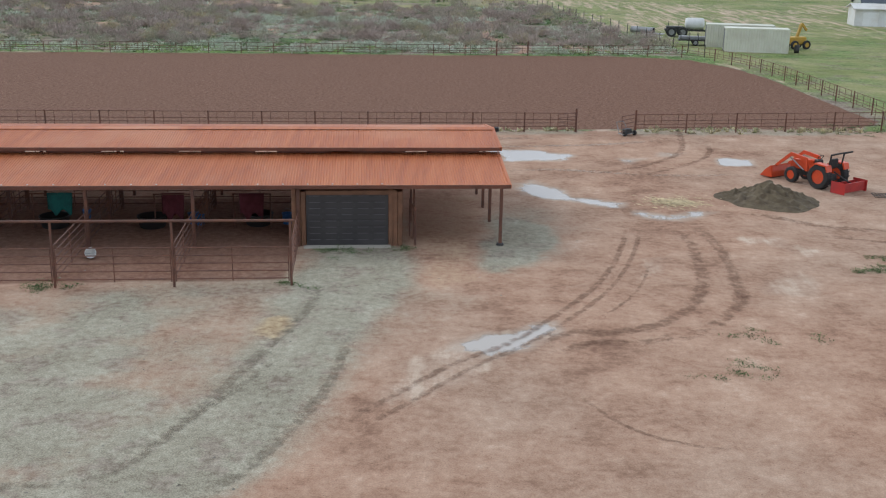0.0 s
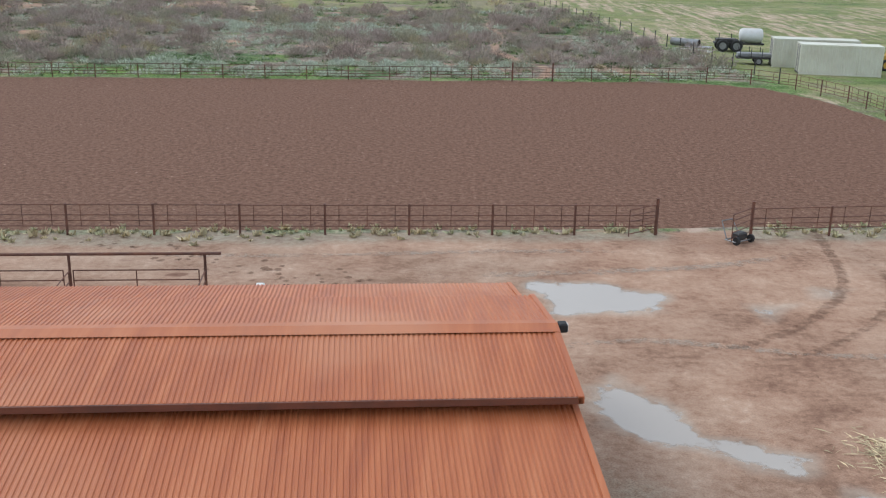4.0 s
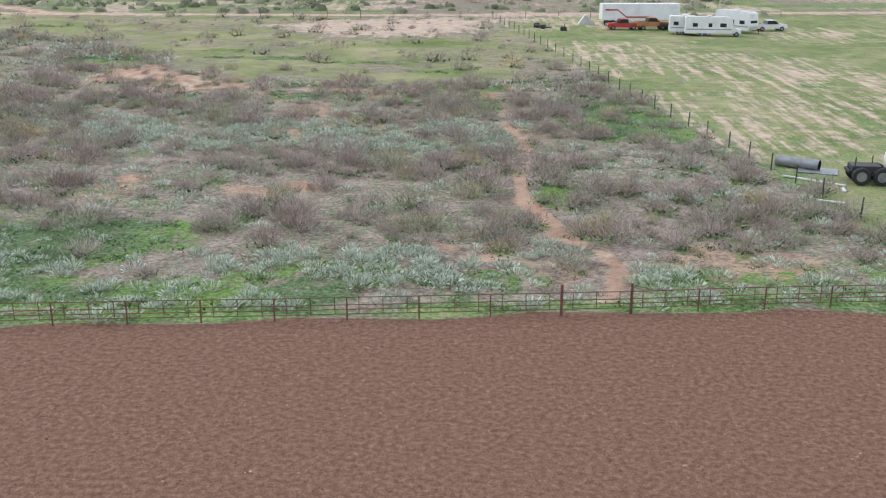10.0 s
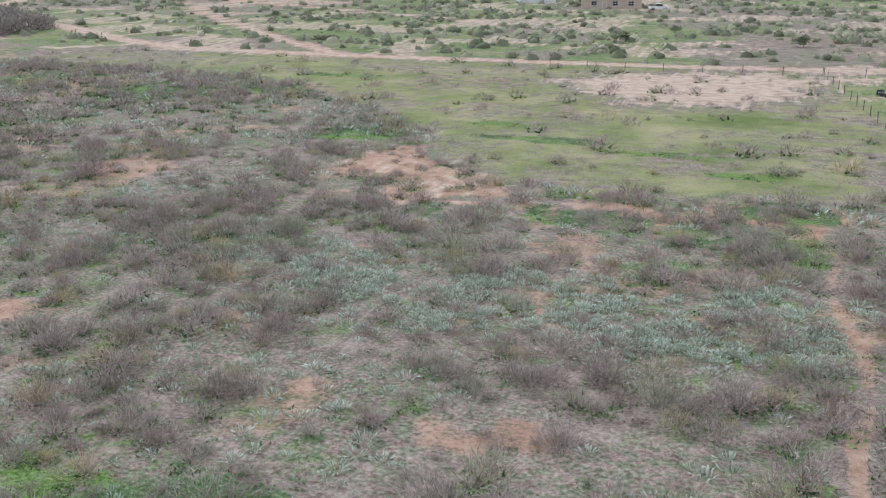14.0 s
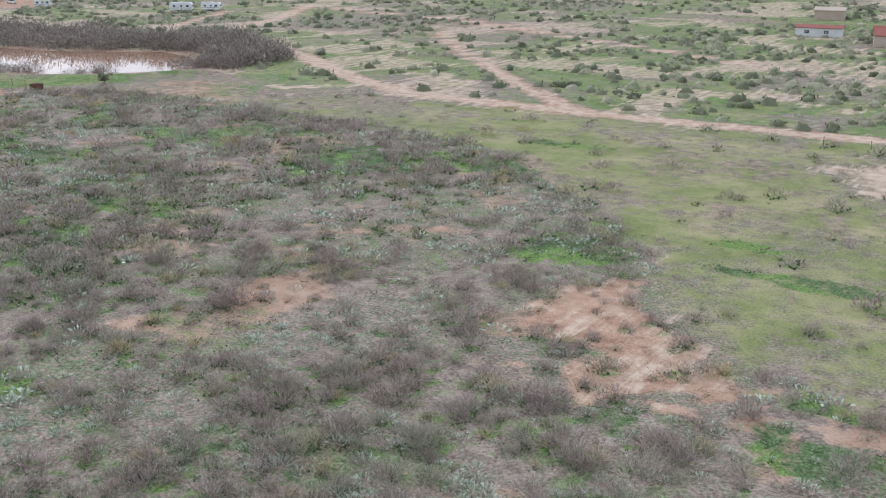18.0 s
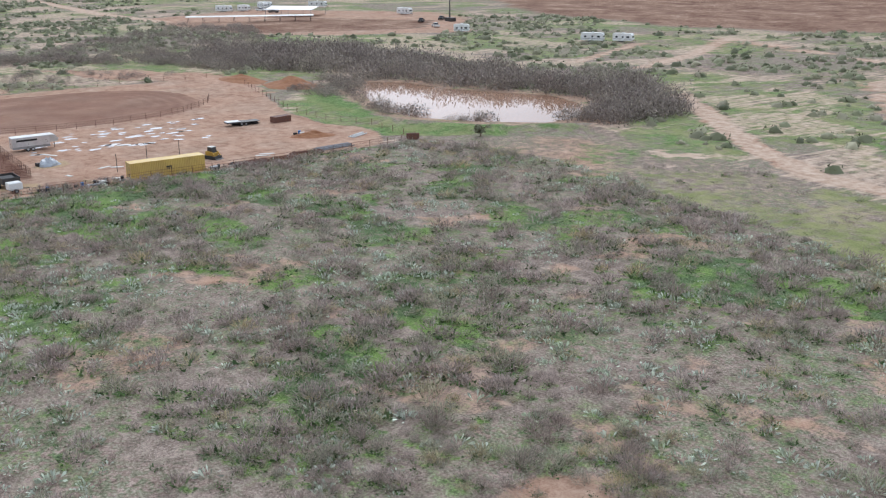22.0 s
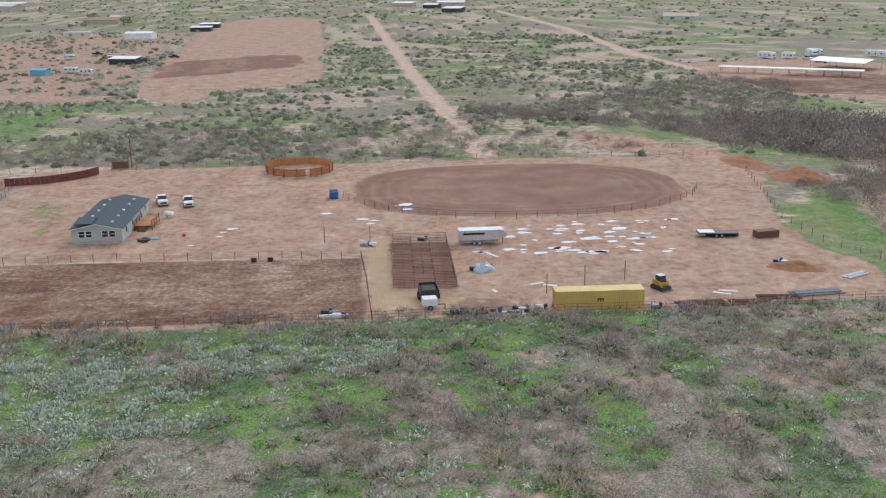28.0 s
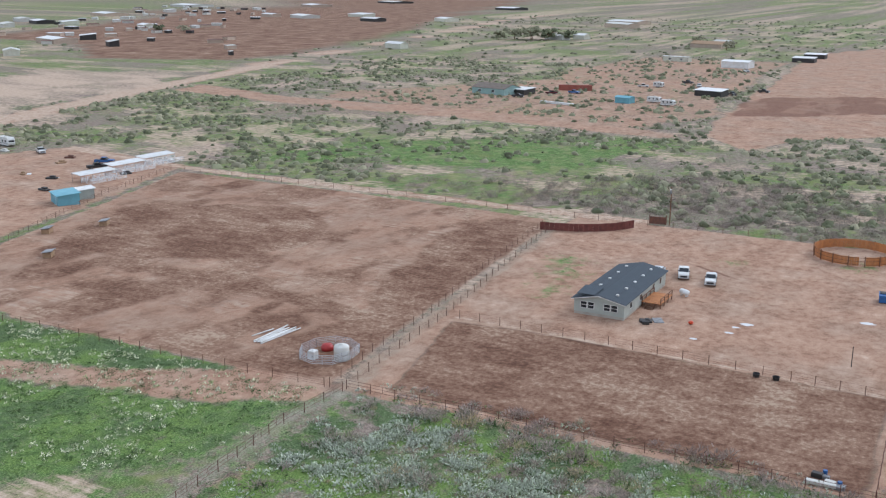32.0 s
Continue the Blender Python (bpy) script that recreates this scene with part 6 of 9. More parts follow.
for s_ in (-1, 1):
    part("bucket_side", Shape().prism([(2.8, 0.06), (3.5, 0.06), (3.2, 0.4), (2.9, 0.65), (2.78, 0.35)], "y", s_ * 0.82 - 0.012 + 0.013 * s_, s_ * 0.82 + 0.012 + 0.013 * s_), M_ORANGE, bk)
bb = part("box_blade", Shape().box(-1.55, -0.85, 0.1, -1.5, 0.85, 0.55).box(-1.0, -0.85, 0.1, -0.96, 0.85, 0.5), M_RED, tr, "red box blade behind the tractor")
for s_ in (-0.87, 0.85):
    part("end_plate", Shape().box(-1.65, s_, 0.03, -0.85, s_ + 0.02, 0.6), M_RED, bb)
part("hitch", Shape().tube((-1.2, 0, 0.5), (-0.3, 0, 0.85), 0.035).tube((-1.1, 0.35, 0.4), (-0.2, 0.25, 0.45), 0.03).tube((-1.1, -0.35, 0.4), (-0.2, -0.25, 0.45), 0.03), M_DARK, bb)


# ---- manure pile, harrow, mats, straw ----
def mound(m, rx, ry, h, material, label, category="mound", seed=1, rough=0.12, name="soil_mound"):
    s = Shape()
    n, k = 40, 16
    vs = [(0, 0, h)]
    for j in range(1, k + 1):
        for i in range(n):
            a, r = math.tau * i / n, j / k
            w = 1 + 0.22 * noise.noise(Vector((math.cos(a) * 1.6, math.sin(a) * 1.6, seed)))
            z = h * (1 - r) ** 1.15 * (1 + 0.35 * noise.noise(Vector((math.cos(a) * r * 3, math.sin(a) * r * 3, seed + 5))))
            z += rough * noise.noise(Vector((math.cos(a) * r * 9, math.sin(a) * r * 9, seed + 9))) * (1 - r ** 4)
            vs.append((rx * r * w * math.cos(a), ry * r * w * math.sin(a), max(z, 0) if j < k else -0.04))
    fs = [(0, 1 + i, 1 + (i + 1) % n) for i in range(n)]
    for j in range(k - 1):
        fs += [(1 + j * n + i, 1 + (j + 1) * n + i, 1 + (j + 1) * n + (i + 1) % n, 1 + j * n + (i + 1) % n) for i in range(n)]
    return thing(name, s.add(vs, fs), material, m, label, category)


M_MANURE = worn("manure_and_soil", (0.13, 0.1, 0.058), (0.07, 0.05, 0.032), 2.5, 0.95, 0, 9.0, 0.6, 1.0)
M_REDDIRT = worn("orange_dug_soil", (0.34, 0.16, 0.07), (0.26, 0.11, 0.055), 0.9, 0.95, 0, 6.0, 0.6, 1.0)
mound(pose(15.6, 42.9, 0, 0, 0, -12), 2.35, 2.0, 0.95, M_MANURE, "brown pile of manure and soil on wet dirt", seed=3, rough=0.26)
mound(pose(14.0, 43.4, 0, 0, 0, 0), 1.1, 0.9, 0.4, M_MANURE, "low brown heap beside a larger pile", seed=8)
har = empty("drag_harrow", here(15.7, 23.7, 0, 30), "small grey wheeled implement by the arena gate", "implement")
part("frame", Shape().tube((-0.5, 0, 0.12), (0.5, 0, 0.12), 0.03).tube((-0.5, 0.5, 0.12), (0.5, 0.5, 0.12), 0.03).tube((-0.5, 0, 0.12), (-0.5, 0.5, 0.12), 0.03).tube((0.5, 0, 0.12), (0.5, 0.5, 0.12), 0.03), M_PIPE_GREY, har)
part("handle", Shape().tube((-0.4, 0.5, 0.12), (-0.3, 0.9, 0.75), 0.025).tube((0.4, 0.5, 0.12), (0.3, 0.9, 0.75), 0.025).tube((-0.3, 0.9, 0.75), (0.3, 0.9, 0.75), 0.025), M_PIPE_GREY, har)
part("motor", Shape().box(-0.25, 0.05, 0.12, 0.25, 0.4, 0.42, 0.05), M_DARK, har)
for s_ in (-0.42, 0.42):
    part("wheel", Shape().tube((s_ - 0.05, 0.0, 0.16), (s_ + 0.05, 0.0, 0.16), 0.16, 12), M_BLACK, har)
grate = empty("drag_mat", pose(20.9, 43.9, 0, 0, 0, -8), "dark chain drag mat lying on the dirt", "mat")
for i in range(9):
    part("link_bar", Shape().tube((i * 0.16, 0, 0.03), (i * 0.16, 0.9, 0.03), 0.018, 5), M_DARK, grate)
for j in range(4):
    part("cross_bar", Shape().tube((0, j * 0.3, 0.045), (1.3, j * 0.3, 0.045), 0.015, 5), M_DARK, grate)
straw_v, straw_f = [], []
for i in range(1100):
    a, r = rng.uniform(0, math.tau), abs(rng.normal()) * 0.6
    p = np.array([10.9 + math.cos(a) * r * 1.4, 42.0 + math.sin(a) * r, 0.01 + rng.uniform(0, 0.06)])
    d = rng.normal(size=3) * 0.12
    d[2] *= 0.2
    k = len(straw_v)
    straw_v += [p - d, p + d, p + d * 0.2 + np.array([0.03, 0.03, 0.008])]
    straw_f.append((k, k + 1, k + 2))
tagged(new("straw", big_mesh("straw", np.array(straw_v), np.array(straw_f), plant_material("yellow_straw", (0.0, (0.62, 0.5, 0.3)), (1.0, (0.55, 0.45, 0.28))), np.full(len(straw_v), 0.1))), "scattered pale straw on wet dirt", "straw", kind="stuff")

# ---- fences round the arena and the fields ----
def along(points, gap):
    """Places every gap metres or so along a line, each straight run split evenly."""
    out = []
    for (ax, ay), (bx, by) in zip(points[:-1], points[1:]):
        n = max(1, round(math.hypot(bx - ax, by - ay) / gap))
        out += [(ax + (bx - ax) * i / n, ay + (by - ay) * i / n) for i in range(n)]
    return out + [points[-1]]


def pipe_fence(name, points, gap, post, panel, label, category="fence", group="", wobble=0.0):
    places = along(points, gap)
    f = empty(name, pose(places[0][0], places[0][1], 0), label, category, group)
    inv = f.matrix_world.inverted()
    for i, (x, y) in enumerate(places):
        z = float(ground_z(np.array([x]), np.array([y]))[0])
        put_at(f, post, "post", inv @ pose(x, y, z - 0.03, wobble * math.sin(i * 7.1), wobble * math.sin(i * 3.3), 37 * i))
        if i + 1 < len(places):
            nxx, nyy = places[i + 1]
            z2 = float(ground_z(np.array([nxx]), np.array([nyy]))[0])
            d = math.hypot(nxx - x, nyy - y)
            slope = math.degrees(math.atan2(z2 - z, d))
            base = inv @ pose(x, y, z, 0, -slope, math.degrees(math.atan2(nyy - y, nxx - x)))
            zs, mids, rail, upright = panel
            for q in zs:
                put_at(f, rail, "rail" if mids else "wire", base @ pose(0, 0, q) @ Matrix.Diagonal((d, 1, 1, 1)))
            for k in range(mids):
                put_at(f, upright, "upright", base @ pose(d * (k + 0.5) / mids, 0, zs[0]) @ Matrix.Diagonal((1, 1, zs[-1] - zs[0], 1)))
    return f


def unit_panel(zs, mids, r, mat):
    """Heights of the rails, the number of uprights a bay, and one mesh for each."""
    rail = Shape().tube((0, 0, 0), (1, 0, 0), r, 5, cap=False).mesh("rail", mat)
    upright = Shape().tube((0, 0, 0), (0, 0, 1), r * 0.9, 5, cap=False).mesh("upright", mat)
    return zs, mids, rail, upright


arena_post = Shape().tube((0, 0, 0), (0, 0, 1.28), 0.05, 7).mesh("post", M_RUST)
arena_panel = unit_panel([0.36, 0.58, 0.8, 1.2], 3, 0.02, M_RUST)
pipe_fence("arena_fence", [xy(-30.0, 25.6), xy(12.55, 24.95)], 3.31, arena_post, arena_panel, "rusty pipe fence along the ploughed arena", group="arena fences")
pipe_fence("arena_fence", [xy(16.25, 24.45), xy(33.0, 25.7), (30.2, 66), (29.7, 76), (29.2, 88), (28.3, 96.5), (26.3, 102.5), (23.5, 105.3), (20.0, 105.6)], 3.31, arena_post, arena_panel, "rusty pipe fence round the arena corner", group="arena fences")
far_post = Shape().tube((0, 0, 0), (0, 0, 1.15), 0.04, 6).mesh("post", M_RUST)
far_panel = unit_panel([0.3, 0.52, 0.74, 1.1], 3, 0.023, M_RUST)
pipe_fence("arena_fence", [(20.0, 105.6), xy(16.46, 68.9), xy(13.2, 68.95), xy(-62.0, 69.6)], 3.31, far_post, far_panel, "rusty pipe fence between arena and scrub", group="arena fences")
gate_post = Shape().tube((0, 0, 0), (0, 0, 1.5), 0.07, 8).mesh("post", M_RUST)
gate_panel = corral_panel(1.55, 1.25, 5, 0, 0.022)
for u, v, rz, lab in ((12.55, 24.95, 212, "rusty pipe gate swung open"), (16.25, 24.45, 222, "rusty pipe gate leaf standing ajar")):
    g = empty("arena_gate", here(u, v), lab, "gate", "arena gates")
    put_at(g, gate_post, "post", Matrix())
    put_panel(g, gate_panel, pose(0, 0, 0, 0, 0, rz))
for u in (13.2, 16.46):
    thing("gate_post", gate_post, M_RUST, here(u, 68.9), "stout rusty gate post in the far fence", "post", "far gate posts")

field_post = Shape().tube((0, 0, 0), (0, 0, 1.35), 0.05, 6).mesh("post", M_DARK)
wire_panel = unit_panel([0.35, 0.7, 1.1], 0, 0.007, M_PIPE_GREY)
pipe_fence("wire_fence", [(26.0, 106.0)] + RFENCE[1:], 4.6, field_post, wire_panel, "dark post and wire fence beside the scrub", group="wire fences", wobble=2.0)
pipe_fence("wire_fence", [(4, 261.5), (-40, 258.5)], 6, field_post, wire_panel, "dark post and wire fence along the road", group="wire fences", wobble=2.0)
pipe_fence("wire_fence", [(4, 261.5), (60, 267)], 6, field_post, wire_panel, "dark post and wire fence along the road", group="wire fences", wobble=2.0)

# dry grass along the near arena fence
tx = np.concatenate([rng.uniform(-30, 12.6, 230), rng.uniform(17, 32, 110)])
tv = 25.35 + rng.normal(size=len(tx)) * 0.45
tp = np.array([xy(a, b) for a, b in zip(tx, tv)])
stand("dry_grass", TUFT, tp[:, 0], tp[:, 1], 0.35, 0.9, M_DRY, rng, "pale dry grass tufts along a fence", "grass")
# green tufts in the yard
for cx, cy, n, s in ((-3.6, 33.4, 26, 0.5), (-1.2, 33.6, 8, 0.25), (-13.0, 28.2, 20, 0.5), (17.0, 32.0, 26, 0.6), (17.4, 33.8, 10, 0.4), (9.6, 22.4, 10, 0.8), (-4.8, 28.9, 8, 0.3), (10.6, 25.0, 8, 0.7), (28.5, 64, 30, 1.5), (25, 62.2, 20, 1.5)):
    wx_, wy_ = cx + rng.normal(size=n) * s, cy + rng.normal(size=n) * s * 0.6
    wx_, wy_ = np.repeat(wx_, 3) + rng.normal(size=3 * n) * 0.12, np.repeat(wy_, 3) + rng.normal(size=3 * n) * 0.1
    stand("yard_weeds", WEED, wx_, wy_, 0.25, 0.5, M_WEED, rng, "green weeds in the dirt yard", "weeds")
# wheel ruts and damp streaks pressed into the yard
def rut(points, half, material, label):
    """A narrow sheet of pressed soil along a bent line, four millimetres above the ground."""
    p = np.array(points, float)
    q = np.concatenate([[2 * p[0] - p[1]], p, [2 * p[-1] - p[-2]]])
    line = []
    for i in range(1, len(q) - 2):
        for k in np.arange(0, 1, 0.25):
            line.append(0.5 * (2 * q[i] + (q[i + 1] - q[i - 1]) * k + (2 * q[i - 1] - 5 * q[i] + 4 * q[i + 1] - q[i + 2]) * k * k + (3 * q[i] - q[i - 1] - 3 * q[i + 1] + q[i + 2]) * k ** 3))
    line = np.array(line + [p[-1]])
    d = np.gradient(line, axis=0)
    side = np.stack([-d[:, 1], d[:, 0]], 1) / np.linalg.norm(d, axis=1)[:, None]
    rows = [line + side * half * w for w in (-1.0, -0.35, 0.35, 1.0)]
    ends = np.minimum(np.arange(len(line)), np.arange(len(line))[::-1])
    v, fade = [], []
    for w, r in zip((0.0, 1.0, 1.0, 0.0), rows):
        z = ground_z(r[:, 0], r[:, 1]) + (0.004 + 0.012 * w)
        v.append(np.column_stack([r, z]))
        fade.append(w * np.clip(ends / 3, 0, 1))
    m = len(line)
    f = [(j * m + i, j * m + i + 1, (j + 1) * m + i + 1, (j + 1) * m + i) for j in range(3) for i in range(m - 1)]
    me = big_mesh("wheel_rut", np.concatenate(v), f, material)
    me.attributes.new("fade", "FLOAT", "POINT").data.foreach_set("value", np.concatenate(fade).astype(np.float32))
    tagged(new("wheel_rut", me), label, "wheel rut", "wheel ruts in the yard", kind="structure")


RUT_LOOKS = {"mud": (M_RUT, "dark wheel rut pressed into red mud"), "pale": (M_RUT_PALE, "pale dried wheel rut in the dirt yard"), "grey": (M_RUT_GREY, "brown wheel rut across grey gravel")}
for pts, half, look_ in RUTS:
    rut(pts, half, *RUT_LOOKS[look_])
# a line of hoof prints across the dirt behind the barn
hv, hf, hw = [], [], []
for k in range(58):
    u_ = k / 57
    cx_, cy_ = -13.0 + 11.5 * u_ + rng.normal() * 0.5, 57.0 - 4.6 * u_ + rng.normal() * 0.45
    r_, n_ = rng.uniform(0.1, 0.17), len(hv)
    hv.append((cx_, cy_, 0.012))
    hw.append(1.6)
    for j in range(7):
        a_ = math.tau * j / 7
        hv.append((cx_ + math.cos(a_) * r_ * rng.uniform(0.7, 1.2), cy_ + math.sin(a_) * r_ * rng.uniform(0.7, 1.3), 0.006))
        hw.append(0.9)
        hf.append((n_, n_ + 1 + j, n_ + 1 + (j + 1) % 7))
prints = big_mesh("hoof_prints", hv, hf, M_RUT)
prints.attributes.new("fade", "FLOAT", "POINT").data.foreach_set("value", np.array(hw, np.float32))
tagged(new("hoof_prints", prints), "dark hoof prints pressed into damp dirt", "hoof prints", kind="stuff")
# clods on the ploughed arena
cx_, cy_ = scattered(-42, 30, 60, 105, 16000, lambda x, y: (signed(ARENA, x, y) < -0.5) * 1.0, rng)
CLOD = []
for _ in range(3):
    q = np.array([(1, 0, 0), (0, 1, 0), (-1, 0.2, 0), (0, -1, 0), (0.1, 0, 0.8)]) * 0.1 + rng.normal(size=(5, 3)) * 0.025
    CLOD.append((q, np.array([(0, 1, 4), (1, 2, 4), (2, 3, 4), (3, 0, 4)])))
stand("clods", CLOD, cx_, cy_, 0.2, 0.75, M_CLOD, rng, "red-brown soil clods on the ploughed arena", "soil")
gx_, gy_ = scattered(-20, 7, 13, 40, 3500, lambda x, y: ground_layers(x, y)["gravel"] * 0.9, rng)
qx_, qy_ = scattered(-4, 28, 12, 56, 2600, lambda x, y: (0.15 + 0.85 * smooth01(fbm(x, y, 4, 611), 0.48, 0.62)) * (signed(CANOPY, x, y) > 0), rng)
stand("yard_clods", CLOD, qx_, qy_, 0.14, 0.5, M_CLOD, rng, "small dark clods and stones on the dirt yard", "soil")
M_PEBBLE = plant_material("grey_pebbles", (0.0, (0.22, 0.2, 0.16)), (0.5, (0.34, 0.31, 0.26)), (1.0, (0.12, 0.1, 0.08)), rough=0.95)
stand("pebbles", CLOD, gx_, gy_, 0.2, 0.6, M_PEBBLE, rng, "grey gravel stones in the yard", "gravel")


# ---- containers, trailers and sheds beyond the arena ----
def container(m, length, material, label, name="shipping_container", ribs=True):
    w, h = 2.44, 2.59
    c = empty(name, m, label, "container")
    s = Shape()
    n = int(length / 0.28)
    for side, y in ((-1, 0.0), (1, w)):
        vs, prev = [], None
        us = []
        for i in range(n):
            x = length * i / n
            p = length / n
            us += [(x, 0), (x + p * 0.3, 0), (x + p * 0.45, 0.036), (x + p * 0.85, 0.036)]
        us.append((length, 0))
        k = len(us)
        vs = [(x, y - side * (d - 0.0) * -1 if side < 0 else y - d, 0.15) for x, d in us] + [(x, y + d if side < 0 else y - d, h - 0.1) for x, d in us]
        vs = [(x, y + d if side < 0 else y - d, z) for z in (0.15, h - 0.1) for x, d in us]
        s.add(vs, [(i, i + 1, k + i + 1, k + i) for i in range(k - 1)])
    part("side_wall", s, material, c)
    part("floor", Shape().box(0, 0, 0.0, length, w, 0.15), M_DARK, c)
    part("roof", Shape().box(0, 0, h - 0.05, length, w, h, 0.01), material, c)
    fr = Shape()
    for x in (0.0, length - 0.1):
        for y in (-0.01, w - 0.09):
            fr.box(x, y, 0, x + 0.1, y + 0.1, h + 0.01)
    for y in (-0.01, w - 0.09):
        fr.box(0.1, y, h - 0.12, length - 0.1, y + 0.1, h + 0.005).box(0.1, y, 0.0, length - 0.1, y + 0.1, 0.15)
    part("frame", fr, material, c)
    for x in (0.02, length - 0.05):
        d = part("door" if x < 1 else "end_wall", Shape().box(x, 0.09, 0.15, x + 0.03, w - 0.09, h - 0.1), material, c)
        if x < 1:
            for y in (0.5, 0.9, 1.5, 1.9):
                part("lock_rod", Shape().tube((x - 0.03, y, 0.2), (x - 0.03, y, h - 0.15), 0.02, 6), M_PIPE_GREY, d)
    return c


container(pose(29.6, 112.7, 0, 0, 0, -9), 6.9, M_CREAM, "cream storage container on the grass")
container(pose(28.6, 117.6, 0, 0, 0, -9), 7.6, M_CREAM, "cream storage container behind another")
dr = empty("barrel", pose(37.6, 112.6, 0), "dark barrel beside a cream container", "barrel")
part("drum", Shape().spun([(0.28, 0), (0.29, 0.3), (0.3, 0.32), (0.29, 0.34), (0.29, 0.85), (0.26, 0.87), (0.02, 0.86)], 14), M_DARK, dr, smooth=True)
ex_ = empty("backhoe", pose(39.0, 117.4, 0, 0, 0, 20) , "yellow backhoe arm behind the containers", "machine")
part("body", Shape().box(-0.9, -0.5, 0.5, 0.9, 0.5, 1.4, 0.1), M_CASE_YEL, ex_)
part("boom", Shape().prism([(-0.2, 1.4), (0.1, 1.4), (0.5, 2.6), (1.1, 2.0), (1.2, 2.15), (0.5, 2.95), (0.25, 2.85)], "y", -0.12, 0.12), M_CASE_YEL, ex_)
for x in (-0.8, 0.8):
    for s_ in (-0.75, 0.75):
        wheel(ex_, (x, s_, 0.5), 0.5, 0.3, M_CASE_YEL, lugs=8)


def trailer_tank(m):
    t = empty("water_trailer", m, "black trailer with a white water tank and big tyres", "trailer")
    part("chassis", Shape().box(-2.4, -0.75, 0.75, 2.6, -0.6, 0.95).box(-2.4, 0.6, 0.75, 2.6, 0.75, 0.95).box(-2.4, -0.75, 0.78, -2.2, 0.75, 0.93).box(0.6, -0.75, 0.78, 0.8, 0.75, 0.93).box(2.4, -0.75, 0.78, 2.6, 0.75, 0.93), M_DARK, t)
    tk = Shape()
    tk.spun([(0.3, -1.2), (0.62, -1.12), (0.72, -0.9), (0.72, 0.9), (0.62, 1.12), (0.3, 1.2)], 16)
    tk.move(pose(1.3, 0, 1.68, 0, 90, 0))
    part("tank", tk, M_WHITE, t, "white plastic tank", True)
    part("cage", Shape().box(-2.2, -0.7, 0.95, -0.2, 0.7, 1.3, 0.04).tube((-2, -0.6, 1.3), (-2, -0.6, 1.9), 0.04).tube((-0.6, 0.5, 1.3), (-0.6, 0.5, 1.8), 0.04), M_DARK, t)
    for x in (-1.6, -0.2):
        for s_ in (-0.95, 0.95):
            wheel(t, (x, s_, 0.62), 0.62, 0.42, M_PIPE_GREY, lugs=14)
    return t


trailer_tank(pose(28.6, 130.6, 0, 0, 0, -6))
fb = empty("flatbed_trailer", pose(27.6, 119.6, 0, 0, 0, -8), "dark flatbed trailer with racks of scrap", "trailer")
part("deck", Shape().box(-1.8, -0.9, 0.55, 1.8, 0.9, 0.68), M_DARK, fb)
for x in (-1.5, -0.5, 0.5, 1.5):
    part("stake", Shape().tube((x, -0.85, 0.68), (x, -0.85, 1.5), 0.035).tube((x, 0.85, 0.68), (x, 0.85, 1.5), 0.035), M_DARK, fb)
part("rack", Shape().box(-1.7, -0.6, 0.68, 1.6, 0.5, 1.05, 0.06), M_PIPE_GREY, fb)
for s_ in (-0.98, 0.98):
    wheel(fb, (0.2, s_, 0.36), 0.36, 0.22, M_PIPE_GREY, lugs=8)
cul = empty("culvert_pipe", pose(24.1, 135.0, 0, 0, 0, -35), "grey corrugated culvert pipe lying in the grass", "pipe")
part("tube", Shape().tube((-1.6, 0, 0.42), (1.6, 0, 0.42), 0.4, 16, cap=False), M_PIPE_GREY, cul, smooth=True)
part("bore", Shape().tube((-1.6, 0, 0.42), (1.6, 0, 0.42), 0.37, 16, cap=False), M_DARK, cul)
for x, y, rz, l in ((24.0, 130.8, -40, 4.5), (23.3, 125.0, -25, 1.8), (25.2, 128.2, 80, 1.2)):
    thing("board", Shape().box(-l / 2, -0.13, 0, l / 2, 0.13, 0.1, 0.01), M_WHITE_DIRTY, pose(x, y, 0.02, 0, 0, rz), "weathered white board on the ground", "board", "loose boards")
thing("sheet", Shape().box(-1.4, -1.0, 0, 1.4, 1.0, 0.06, 0.01), M_PIPE_GREY, pose(25.3, 134.0, 0.02, 0, 0, -20), "grey mesh panel lying in the grass", "panel")


